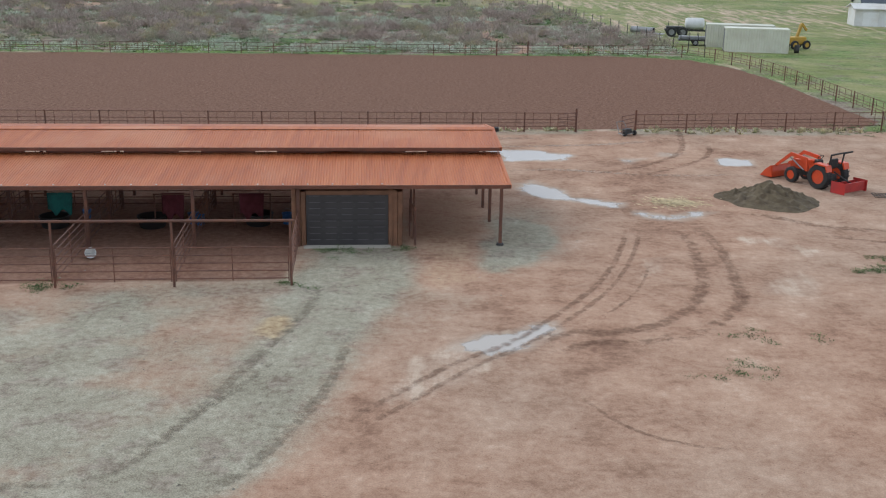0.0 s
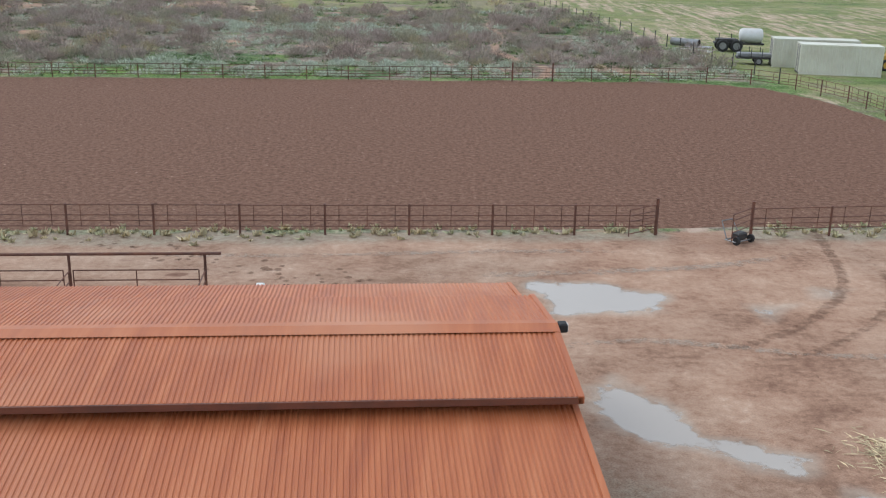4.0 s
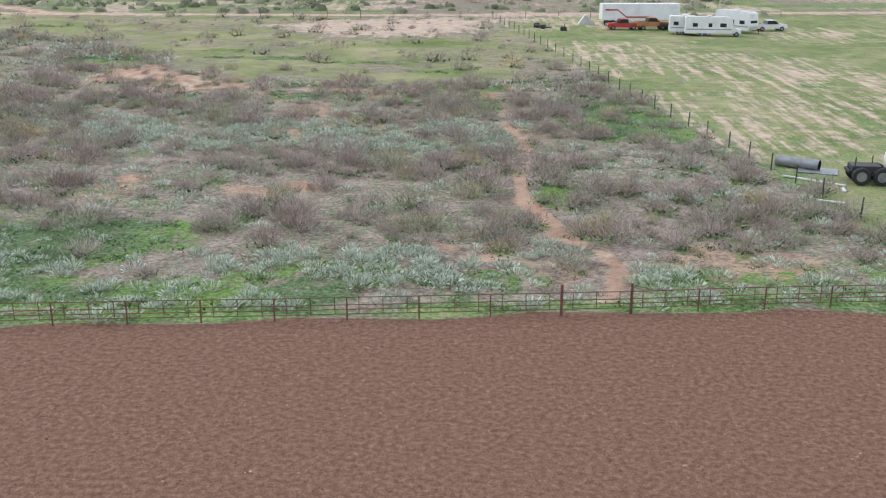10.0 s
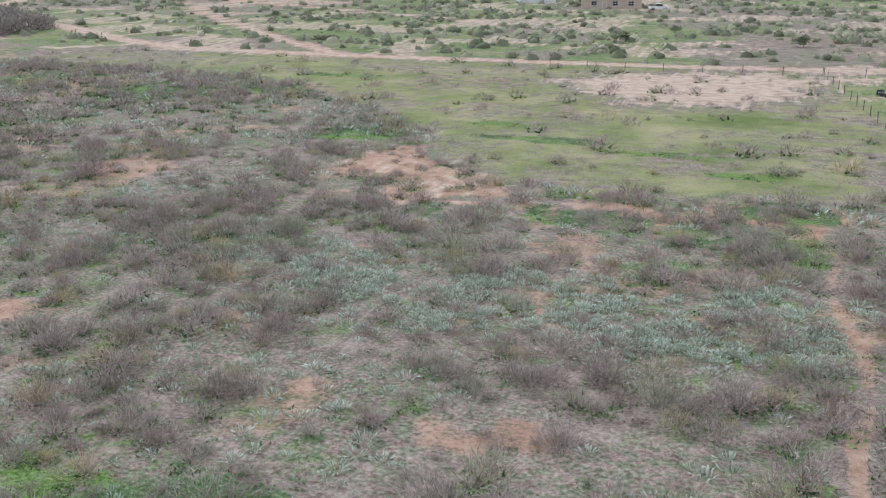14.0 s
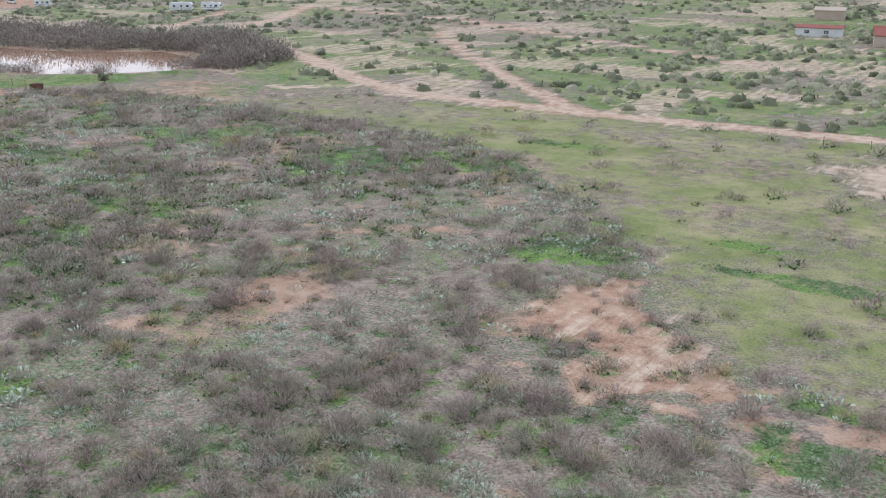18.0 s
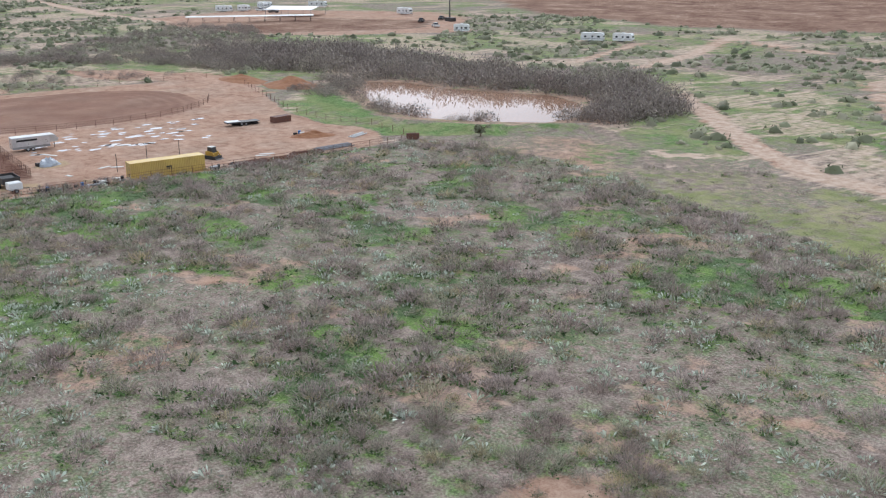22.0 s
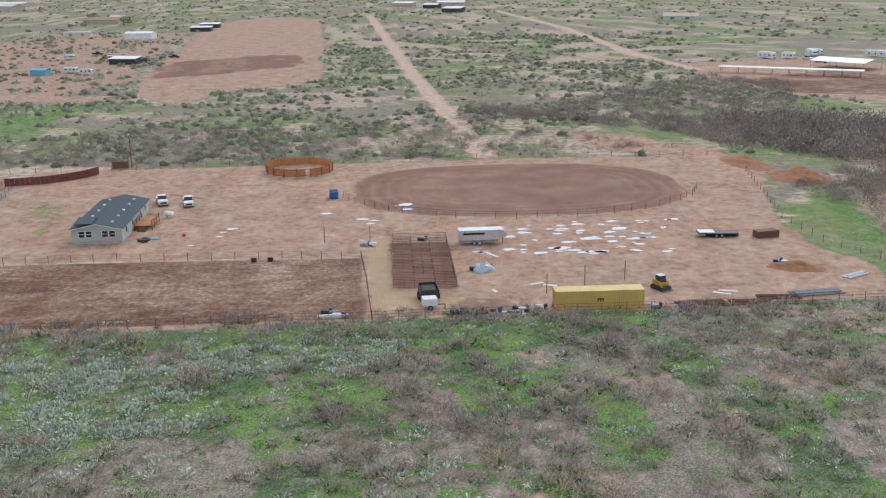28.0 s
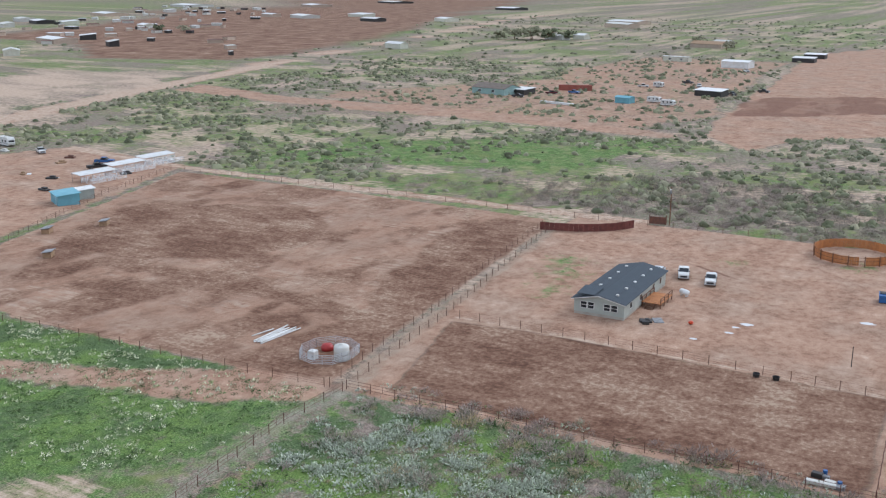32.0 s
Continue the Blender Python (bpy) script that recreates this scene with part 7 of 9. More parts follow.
def building(name, m, w, d, h, ridge, wall_mat, roof_mat, label, windows=(), doors=(), category="building", over=0.35, mono=False):
    """Walls, a gabled or sloped roof along x, windows and doors as (face, along, sill, width, height)."""
    b = empty(name, m, label, category)
    wl_ = Shape().box(-w / 2, -d / 2, 0, w / 2, d / 2, h)
    part("wall", wl_, wall_mat, b)
    if mono:
        part("roof", Shape().prism([(-d / 2 - over, h), (d / 2 + over, ridge), (d / 2 + over, ridge + 0.12), (-d / 2 - over, h + 0.12)], "x", -w / 2 - over, w / 2 + over), roof_mat, b)
        part("gable", Shape().prism([(-d / 2, h), (d / 2, h), (d / 2, ridge)], "x", -w / 2, w / 2), wall_mat, b)
    else:
        k = (ridge - h) / (d / 2)
        for s_ in (-1, 1):
            o = [(s_ * (d / 2 + over), h - k * over), (0, ridge), (0, ridge + 0.12), (s_ * (d / 2 + over), h - k * over + 0.12)]
            part("roof", Shape().prism(o, "x", -w / 2 - over, w / 2 + over), roof_mat, b)
        part("gable", Shape().prism([(-d / 2, h), (d / 2, h), (0, ridge - 0.01)], "x", -w / 2, w / 2), wall_mat, b)
    for kind, items in (("window", windows), ("door", doors)):
        for face, a, z, ww, hh in items:
            rz = {"s": 0, "e": 90, "n": 180, "w": 270}[face]
            off = d / 2 if face in "sn" else w / 2
            mm = pose(0, 0, 0, 0, 0, rz) @ pose(a, -off, z)
            f = put_at(b, Shape().box(-ww / 2 - 0.07, -0.04, -0.07, ww / 2 + 0.07, 0.02, hh + 0.07).mesh("frame", M_WHITE), kind, mm)
            put_at(f, Shape().box(-ww / 2, -0.06, 0, ww / 2, -0.042, hh).mesh("pane", M_GLASS if kind == "window" else wall_mat), "pane" if kind == "window" else "leaf", Matrix())
            if kind == "window" and ww > 0.9:
                put_at(f, Shape().box(-0.03, -0.075, 0, 0.03, -0.045, hh).box(-ww / 2, -0.072, hh / 2 - 0.025, ww / 2, -0.045, hh / 2 + 0.025).mesh("muntin", M_WHITE), "muntin", Matrix())
    return b


building("white_shed", pose(62.5, 156, 0, 0, 0, -8), 7.5, 5.0, 2.5, 3.1, M_WHITE, M_WHITE_DIRTY, "white metal shed on the green field", doors=(("s", -1.5, 0.0, 2.2, 2.0),), category="shed")
building("grey_house", pose(70, 168, 0, 0, 0, -8), 12, 8, 2.7, 4.4, M_SIDING, M_SHINGLE, "small house with a dark grey roof", windows=(("s", -3, 0.9, 1.4, 1.1),), category="house")


# ---- vehicles ----
def pickup(m, material, label, name="pickup_truck", lift=0.0):
    """A four-door pickup, nose to +x."""
    p = empty(name, m, label, "truck")
    z = 0.45 + lift
    part("body", Shape().prism([(-2.75, z), (2.7, z), (2.75, z + 0.35), (2.65, z + 0.62), (1.15, z + 0.7), (-2.75, z + 0.7)], "y", -0.95, 0.95), material, p)
    part("cab", Shape().prism([(-0.95, z + 0.7), (1.15, z + 0.7), (0.55, z + 1.28), (-0.75, z + 1.32)], "y", -0.82, 0.82), M_GLASS, p, "dark glazed cab")
    part("roof", Shape().box(-0.8, -0.8, z + 1.3, 0.6, 0.8, z + 1.37, 0.03), material, p)
    part("bed", Shape().box(-2.6, -0.78, z + 0.6, -1.1, 0.78, z + 0.72), M_DARK, p, "dark cargo bed")
    part("grille", Shape().box(2.72, -0.6, z + 0.12, 2.78, 0.6, z + 0.45), M_DARK, p)
    part("bumper", Shape().box(2.7, -0.95, z - 0.05, 2.88, 0.95, z + 0.12, 0.03), M_CHROME, p)
    part("hood", Shape().prism([(1.2, z + 0.7), (2.62, z + 0.62), (2.62, z + 0.66), (1.2, z + 0.75)], "y", -0.8, 0.8), material, p)
    for s_ in (-0.75, 0.75):
        part("headlight", Shape().box(2.7, s_ - 0.15, z + 0.3, 2.77, s_ + 0.15, z + 0.48), M_LAMP, p)
        part("mirror", Shape().box(0.85, s_ * 1.3 - 0.1, z + 0.75, 0.95, s_ * 1.3 + 0.1, z + 0.95), M_DARK, p)
    for x in (-1.75, 1.75):
        for s_ in (-0.86, 0.86):
            wheel(p, (x, s_, 0.4), 0.4, 0.26, M_PIPE_GREY, lugs=4)
    return p


def travel_trailer(m, length, h, label, name="travel_trailer", stripe=M_PIPE_GREY, motor=False):
    t = empty(name, m, label, "trailer" if not motor else "motorhome")
    w = 2.4
    prof = [(-length / 2, 0.5), (length / 2 - 0.3, 0.5), (length / 2, 1.2), (length / 2 - 0.25, h - 0.3), (length / 2 - 0.7, h), (-length / 2 + 0.1, h), (-length / 2, h - 0.15)]
    part("body", Shape().prism(prof, "y", -w / 2, w / 2), M_WHITE, t)
    part("roof", Shape().box(-length / 2 + 0.15, -w / 2 + 0.08, h, length / 2 - 0.9, w / 2 - 0.08, h + 0.05), M_WHITE_DIRTY, t)
    part("air_unit", Shape().box(-0.4, -0.35, h + 0.05, 0.4, 0.35, h + 0.3, 0.06), M_WHITE, t)
    for s_ in (-1, 1):
        y = s_ * (w / 2 + 0.006)
        part("stripe", Shape().box(-length / 2 + 0.2, y - 0.006, 1.05, length / 2 - 0.3, y + 0.006, 1.2), stripe, t)
        for x, ww in ((-length * 0.3, 0.8), (0.1, 0.6), (length * 0.28, 1.0)):
            part("window", Shape().box(x - ww / 2, y - 0.012, 1.5, x + ww / 2, y + 0.012, 2.1), M_GLASS, t)
        for x in (-0.5, 0.45):
            wheel(t, (x - length * 0.08, s_ * (w / 2 - 0.12), 0.36), 0.36, 0.22, M_PIPE_GREY, lugs=4)
    part("front_window", Shape().box(length / 2 - 0.14, -0.9, 1.4, length / 2 - 0.06, 0.9, 2.1), M_GLASS, t)
    if motor:
        part("cab_nose", Shape().prism([(length / 2 - 0.2, 0.5), (length / 2 + 1.2, 0.5), (length / 2 + 1.2, 1.1), (length / 2 + 0.4, 1.25), (length / 2 - 0.2, 1.8)], "y", -1.0, 1.0), M_WHITE, t)
        wheel(t, (length / 2 + 0.5, -0.95, 0.38), 0.38, 0.24, M_PIPE_GREY, lugs=4)
        wheel(t, (length / 2 + 0.5, 0.95, 0.38), 0.38, 0.24, M_PIPE_GREY, lugs=4)
    else:
        part("tongue", Shape().box(length / 2 - 0.4, -0.1, 0.45, length / 2 + 1.1, 0.1, 0.56).box(length / 2 + 0.9, -0.04, 0.0, length / 2 + 1.0, 0.04, 0.5), M_DARK, t)
    return t


semi = empty("semi_trailer", pose(29.5, 247.5, 0, 0, 0, 6), "long white box trailer with a red stripe", "trailer")
part("box", Shape().box(-6.9, -1.25, 1.1, 6.9, 1.25, 3.9, 0.05), M_WHITE, semi)
part("stripe", Shape().box(-6.4, -1.27, 2.75, -4.2, -1.252, 3.0).prism([(-4.2, 2.75), (-4.2, 3.0), (-2.6, 1.75), (-2.6, 1.5)], "y", -1.27, -1.252).box(-2.6, -1.27, 1.5, 1.5, -1.252, 1.75), M_RED, semi, "red painted stripe")
for x in (-5.6, -4.5):
    for s_ in (-1.05, 1.05):
        wheel(semi, (x, s_, 0.5), 0.5, 0.4, M_PIPE_GREY, lugs=4)
part("landing_leg", Shape().tube((4.6, 0.8, 0), (4.6, 0.8, 1.1), 0.08).tube((4.6, -0.8, 0), (4.6, -0.8, 1.1), 0.08), M_DARK, semi)
pickup(pose(25.6, 240.3, 0, 0, 0, 186), M_RED, "red and white pickup truck on the grass")
pickup(pose(30.6, 240.6, 0, 0, 0, 10), M_WOOD_ORANGE, "faded orange work truck on the grass", lift=0.25)
bt = empty("utility_trailer", pose(33.4, 240.5, 0, 0, 0, 5), "black utility trailer on the grass", "trailer")
part("bed", Shape().box(-1.6, -0.95, 0.6, 1.6, 0.95, 1.2, 0.05), M_DARK, bt)
for s_ in (-1.05, 1.05):
    wheel(bt, (0, s_, 0.45), 0.45, 0.25, M_PIPE_GREY, lugs=4)
travel_trailer(pose(38.2, 231.0, 0, 0, 0, -6), 7.6, 3.0, "white motorhome parked on the grass", "motorhome", M_PIPE_GREY, True)
travel_trailer(pose(44.2, 237.5, 0, 0, 0, -50), 7.0, 3.5, "tall white travel trailer on the grass")
pickup(pose(50.5, 240.0, 0, 0, 0, 10), M_WHITE, "white car parked behind a trailer")
travel_trailer(pose(34.8, 233.5, 0, 0, 0, -6), 5.0, 2.9, "small white travel trailer on the grass")
thing("stair_block", Shape().prism([(-1.4, 0), (1.4, 0), (1.4, 0.2), (0.2, 1.7), (-0.2, 1.7)], "y", -0.8, 0.8), M_WHITE_DIRTY, pose(20.3, 249.5, 0), "pale wooden steps beside a trailer", "steps")
for x, y, s in ((11.3, 243.4, 1.0), (12.6, 240.8, 0.8), (15.5, 238.3, 0.7)):
    j = empty("scrap_heap", pose(x, y, 0, 0, 0, x * 40), "dark heap of scrap metal by the fence", "scrap", "scrap heaps")
    part("frame", Shape().box(-1.2 * s, -0.4, 0.2, 1.2 * s, 0.4, 0.5 * s, 0.05), M_DARK, j)
    part("wheel", Shape().tube((0.6 * s, -0.5, 0.35), (0.6 * s, 0.5, 0.35), 0.35, 10), M_BLACK, j)
    part("post", Shape().tube((-0.8 * s, 0, 0.3), (-0.9 * s, 0.1, 1.0), 0.06), M_DARK, j)

# ---- the ranch across the scrub ----
ranch_post = Shape().tube((0, 0, 0), (0, 0, 1.4), 0.05, 6).mesh("post", M_RUST)
ranch_panel = unit_panel([0.45, 0.9, 1.32], 1, 0.022, M_RUST)
mesh_panel = unit_panel([0.3, 0.6, 0.9, 1.3], 0, 0.01, M_RUST)
pipe_fence("ranch_fence", [(-173.6, 90), (-174.6, 130), (-175.2, 165), (-175.4, 192), (-177.2, 226), (-179, 233)], 3.6, ranch_post, ranch_panel, "rusty pipe fence between ranch yard and scrub", group="ranch fences")
pipe_fence("ranch_fence", [(-175.5, 154.4), (-192, 153.6), (-205, 152.6)], 3.6, ranch_post, ranch_panel, "rusty pipe fence at the paddock end", group="ranch fences")
pipe_fence("ranch_fence", [(-205, 152.6), (-205.8, 140), (-207, 110), (-206.8, 89)], 3.6, ranch_post, mesh_panel, "pale wire fence behind the paddock", group="ranch fences")
pipe_fence("ranch_fence", [(-173.6, 90), (-187, 88.2), (-206.8, 86.6), (-234.5, 82.2), (-270, 77.2)], 3.6, ranch_post, mesh_panel, "wire fence along a gravel lane", group="ranch fences")
pipe_fence("ranch_fence", [(-173.2, 87.6), (-187, 85.4), (-207, 83.8), (-234, 79.2), (-272, 74.5)], 3.6, ranch_post, mesh_panel, "wire fence beside the bare field", group="ranch fences")
pipe_fence("ranch_fence", [(-170, 28), (-171, 52), (-171.8, 75), (-172.8, 87)], 4.0, ranch_post, mesh_panel, "wire fence at the field's near edge", group="ranch fences")
pipe_fence("ranch_fence", [(-172.8, 89.9), (-160.8, 89.6), (-150.9, 90.7), (-136, 92.5)], 3.6, ranch_post, ranch_panel, "rusty pipe fence through green weeds", group="ranch fences")
pipe_fence("ranch_fence", [(-281.5, -37), (-284, 11), (-282.5, 72), (-284, 100), (-287, 142), (-289, 200), (-286, 234)], 5.5, ranch_post, mesh_panel, "wire fence along the ranch's back road", group="ranch fences")
pipe_fence("ranch_fence", [(-179, 233), (-196, 233.5), (-207, 229), (-224, 228.5), (-244, 232.5), (-266, 236.5)], 4.0, ranch_post, mesh_panel, "wire fence along the pond track", group="ranch fences")
pipe_fence("ranch_fence", [(-201, -12), (-224, -22), (-250, -33), (-281.5, -42)], 4.0, ranch_post, ranch_panel, "rusty pipe fence beside the neighbour's yard", group="ranch fences")
oval_pts = [(-256 + 27.5 * math.cos(a), 184.5 + 37 * math.sin(a)) for a in np.linspace(-1.35, 1.35, 14)]
pipe_fence("track_fence", oval_pts, 3.6, ranch_post, ranch_panel, "rusty pipe fence round the oval track", group="ranch fences")
stub = Shape().tube((0, 0, 0), (0, 0, 3.0), 0.06, 6).mesh("post", M_DARK)
for x, y in ((-184.2, 179.2), (-187.6, 185.3), (-189.8, 191.7), (-215.3, 146.3), (-214.5, 154.0)):
    thing("pole", stub, M_DARK, pose(x, y, 0), "thin bare pole in the ranch yard", "pole", "yard poles")

yc = container(pose(-176.9, 179.2, 0, 0, 0, 90), 12.19, M_YELLOW, "long yellow shipping container by the fence")
part("emblem", Shape().box(5.75, -0.02, 1.35, 6.6, -0.008, 1.55).box(5.75, -0.02, 1.05, 5.9, -0.008, 1.35).box(6.08, -0.02, 1.05, 6.25, -0.008, 1.35).box(6.45, -0.02, 1.05, 6.6, -0.008, 1.35), M_DARK, yc, "dark painted mark")

# the manufactured house: front gable towards the paddock
HX0, HX1, HY0, HY1, HW, HR = -241.0, -218.6, 103.4, 111.8, 2.65, 3.55
house = empty("house", pose((HX0 + HX1) / 2, (HY0 + HY1) / 2, 0, 0, 0, 0.8), "sage-grey manufactured house with a blue-grey shingle roof", "house")
hl, hw = (HX1 - HX0) / 2, (HY1 - HY0) / 2
part("skirting", Shape().box(-hl + 0.05, -hw + 0.05, 0, hl - 0.05, hw - 0.05, 0.5), M_CONCRETE, house)
part("wall", Shape().box(-hl, -hw, 0.45, hl, hw, HW), M_SIDING, house)
part("gable", Shape().prism([(-hw, HW), (hw, HW), (0, HR - 0.03)], "x", -hl, hl), M_SIDING, house)
lap = Shape().box(0, 0, 0, 0.02, 2 * hw, 0.02).mesh("siding_lap", M_SIDING)
for i in range(10):
    put_at(house, lap, "siding_lap", pose(hl - 0.004, -hw, 0.55 + i * 0.2))
for s_ in (-1, 1):
    k = (HR - HW) / hw
    r = part("roof", Shape().prism([(s_ * (hw + 0.35), HW - k * 0.35), (0, HR), (0, HR + 0.1), (s_ * (hw + 0.35), HW - k * 0.35 + 0.1)], "x", -hl - 0.3, hl + 0.45), M_SHINGLE, house, "blue-grey shingle roof slope")
    course = Shape().box(-hl - 0.3, -0.15, 0, hl + 0.45, 0.15, 0.012).mesh("shingle_course", M_SHINGLE)
    for i in range(1, 12):
        y = s_ * (hw + 0.35) * i / 12
        put_at(r, course, "shingle_course", pose(0, y, HR + 0.103 - k * abs(y), -s_ * math.degrees(math.atan(k)) + 1.2 * s_))
    for i in range(5):
        x = -hl + 2.2 + i * 4.4
        part("roof_vent", Shape().box(x, s_ * 2.2 - 0.22, HR + 0.1 - k * 2.4, x + 0.5, s_ * 2.2 + 0.22, HR + 0.3 - k * 2.2, 0.03), M_WHITE, r, "small white roof vent")
    part("barge_board", Shape().prism([(s_ * (hw + 0.35), HW - k * 0.35 - 0.1), (0, HR - 0.12), (0, HR + 0.02), (s_ * (hw + 0.35), HW - k * 0.35 + 0.02)], "x", hl + 0.42, hl + 0.47), M_WHITE, r, "white barge board")
part("dormer", Shape().prism([(hl - 3.4, HR + 0.02), (hl + 0.45, HR + 0.02), (hl + 0.45, HR + 0.1), (hl - 3.4, HR + 0.42)], "y", -hw + 0.6, -0.6), M_SHINGLE, house)
for y in (-2.55, -1.35, 1.35, 2.55):
    w_ = put_at(house, Shape().box(0, -0.56, 0, 0.05, 0.56, 1.12).mesh("frame", M_WHITE), "window", pose(hl, y, 1.15))
    for dz in (0.06, 0.6):
        put_at(w_, Shape().box(0.051, -0.48, 0, 0.06, 0.48, 0.46).mesh("pane", M_GLASS), "pane", pose(0, 0, dz))
for x in (-8.0, -4.0, 3.0, 8.0):
    w_ = put_at(house, Shape().box(-0.5, 0, 0, 0.5, 0.05, 1.0).mesh("frame", M_WHITE), "window", pose(x, hw, 1.2))
    put_at(w_, Shape().box(-0.42, 0.051, 0.06, 0.42, 0.06, 0.94).mesh("pane", M_GLASS), "pane", Matrix())
deck = empty("porch_deck", pose(-230.5, 113.6, 0), "orange-brown wooden porch deck beside the house", "deck")
for i in range(14):
    part("plank", Shape().box(-3.2 + i * 0.46, -1.7, 0.78, -2.78 + i * 0.46, 1.6, 0.83), M_WOOD_ORANGE, deck)
for x in (-3.1, -1.0, 1.1, 3.1):
    for y in (-1.6, 1.5):
        part("post", Shape().box(x - 0.06, y - 0.06, 0, x + 0.06, y + 0.06, 1.7), M_WOOD, deck)
for y in (-1.6, 1.5):
    part("rail", Shape().box(-3.1, y - 0.04, 1.6, 3.1, y + 0.04, 1.7).box(-3.1, y - 0.03, 1.2, 3.1, y + 0.03, 1.27), M_WOOD, deck)
for i in range(4):
    part("step", Shape().box(3.2 + i * 0.3, -0.9, 0.6 - i * 0.19, 3.5 + i * 0.3, 0.6, 0.66 - i * 0.19).box(3.2 + i * 0.3, -0.9, 0, 3.25 + i * 0.3, -0.8, 0.6 - i * 0.19).box(3.2 + i * 0.3, 0.5, 0, 3.25 + i * 0.3, 0.6, 0.6 - i * 0.19), M_WOOD, deck)
pickup(pose(-246.0, 108.8, 0, 0, 0, 10), M_CHROME, "silver pickup behind the house")
pickup(pose(-248.3, 112.8, 0, 0, 0, 16), M_WHITE, "white pickup truck in the yard")
pickup(pose(-246.6, 118.2, 0, 0, 0, 12), M_WHITE, "white pickup truck on bare dirt")
thing("propane_tank", Shape().spun([(0.2, -1.0), (0.42, -0.85), (0.48, -0.6), (0.48, 0.6), (0.42, 0.85), (0.2, 1.0)], 14).move(pose(0, 0, 0.75, 0, 90, 0)).box(-0.6, -0.3, 0, -0.45, 0.3, 0.4).box(0.45, -0.3, 0, 0.6, 0.3, 0.4), M_WHITE, pose(-236.5, 116.4, 0, 0, 0, 60), "white propane tank in the yard", "tank", smooth=True)
thing("toy_ball", Shape().spun([(0.05, 0), (0.3, 0.08), (0.42, 0.3), (0.3, 0.52), (0.05, 0.6)], 12).box(-0.9, -0.2, 0, -0.2, 0.2, 0.25, 0.05), M_ORANGE, pose(-222.3, 121.6, 0), "bright orange plastic barrel on the dirt", "barrel")
thing("junk_pile", Shape().box(-0.9, -1.2, 0, 0.6, 0.8, 0.3, 0.1).box(-0.4, -0.3, 0.3, 0.5, 0.4, 0.6, 0.1).box(0.7, -0.8, 0, 1.5, 0.3, 0.5, 0.08), M_DARK, pose(-220.0, 115.3, 0, 0, 0, 20), "dark pile of household junk", "junk")
thing("tarp", Shape().box(-1.2, -0.8, 0, 1.2, 0.8, 0.14, 0.05), M_PIPE_GREY, pose(-221.4, 116.6, 0, 0, 0, 30), "grey tarp folded on the dirt", "tarp")
bin_ = empty("dumpster", pose(-250.0, 146.5, 0, 0, 0, 6), "blue steel dumpster with an open top", "dumpster")
part("bin", Shape().prism([(-1.1, 0.15), (1.1, 0.15), (1.3, 1.35), (-1.3, 1.35)], "y", -0.85, 0.85), M_BLUE, bin_)
part("rim", Shape().box(-1.36, -0.92, 1.3, 1.36, -0.8, 1.42).box(-1.36, 0.8, 1.3, 1.36, 0.92, 1.42).box(-1.36, -0.8, 1.3, -1.24, 0.8, 1.42).box(1.24, -0.8, 1.3, 1.36, 0.8, 1.42), M_BLUE, bin_)
part("lid", Shape().box(-1.25, -0.8, 1.42, 0.1, 0.8, 1.5), M_DARK, bin_)
for x in (-0.9, 0.9):
    part("skid", Shape().box(x - 0.08, -0.85, 0, x + 0.08, 0.85, 0.16), M_DARK, bin_)

# wooden round pen
pen = empty("round_pen", pose(-278.6, 137.6, 0), "round pen of orange-stained upright boards", "pen")
board = Shape().box(-0.19, -0.025, 0.15, 0.19, 0.025, 1.85, 0.008).mesh("board", M_WOOD_ORANGE)
PEN_R, PEN_N = 7.4, 112
for i in range(PEN_N):
    a = math.tau * i / PEN_N
    if 0.25 < a < 0.4:
        continue
    put_at(pen, board, "board", pose(PEN_R * math.cos(a), PEN_R * math.sin(a), 0.02 * math.sin(i * 5), 0, 0, math.degrees(a) + 90))
pen_post = Shape().box(-0.08, -0.08, 0, 0.08, 0.08, 2.05).mesh("post", M_WOOD)
for i in range(16):
    a = math.tau * i / 16
    put_at(pen, pen_post, "post", pose((PEN_R + 0.13) * math.cos(a), (PEN_R + 0.13) * math.sin(a), 0, 0, 0, math.degrees(a)))
for z in (0.4, 1.05, 1.7):
    ringv = Shape()
    for i in range(32):
        a, c = math.tau * i / 32, math.tau * (i + 1) / 32
        ringv.tube(((PEN_R + 0.06) * math.cos(a), (PEN_R + 0.06) * math.sin(a), z), ((PEN_R + 0.06) * math.cos(c), (PEN_R + 0.06) * math.sin(c), z), 0.05, 4)
    part("rail", ringv, M_WOOD, pen)

# curved rusted steel wall and the entrance pole
wallc = empty("steel_fence", pose(0, 0, 0), "curved fence of rusted upright steel sheets", "fence")
arc = [(-268.5, 75.5), (-269.2, 78.5), (-270.0, 81.5), (-271.2, 84.3), (-273.0, 87.0), (-275.2, 89.4), (-277.8, 91.2), (-280.4, 92.4)]
steel = Shape().box(0, -0.03, 0.05, 1, 0.03, 1.75).mesh("sheet", worn("rust_red_steel", (0.16, 0.04, 0.03), (0.1, 0.03, 0.025), 1.0, 0.7))
for (ax, ay), (bx_, by_) in zip(along(arc, 1.2)[:-1], along(arc, 1.2)[1:]):
    put_at(wallc, steel, "sheet", pose(ax, ay, 0, 0, 0, math.degrees(math.atan2(by_ - ay, bx_ - ax))) @ Matrix.Diagonal((math.hypot(bx_ - ax, by_ - ay) * 0.97, 1, 1, 1)))
upole = empty("utility_pole", pose(-287.2, 98.2, 0), "wooden utility pole with a lamp at the ranch gate", "pole")
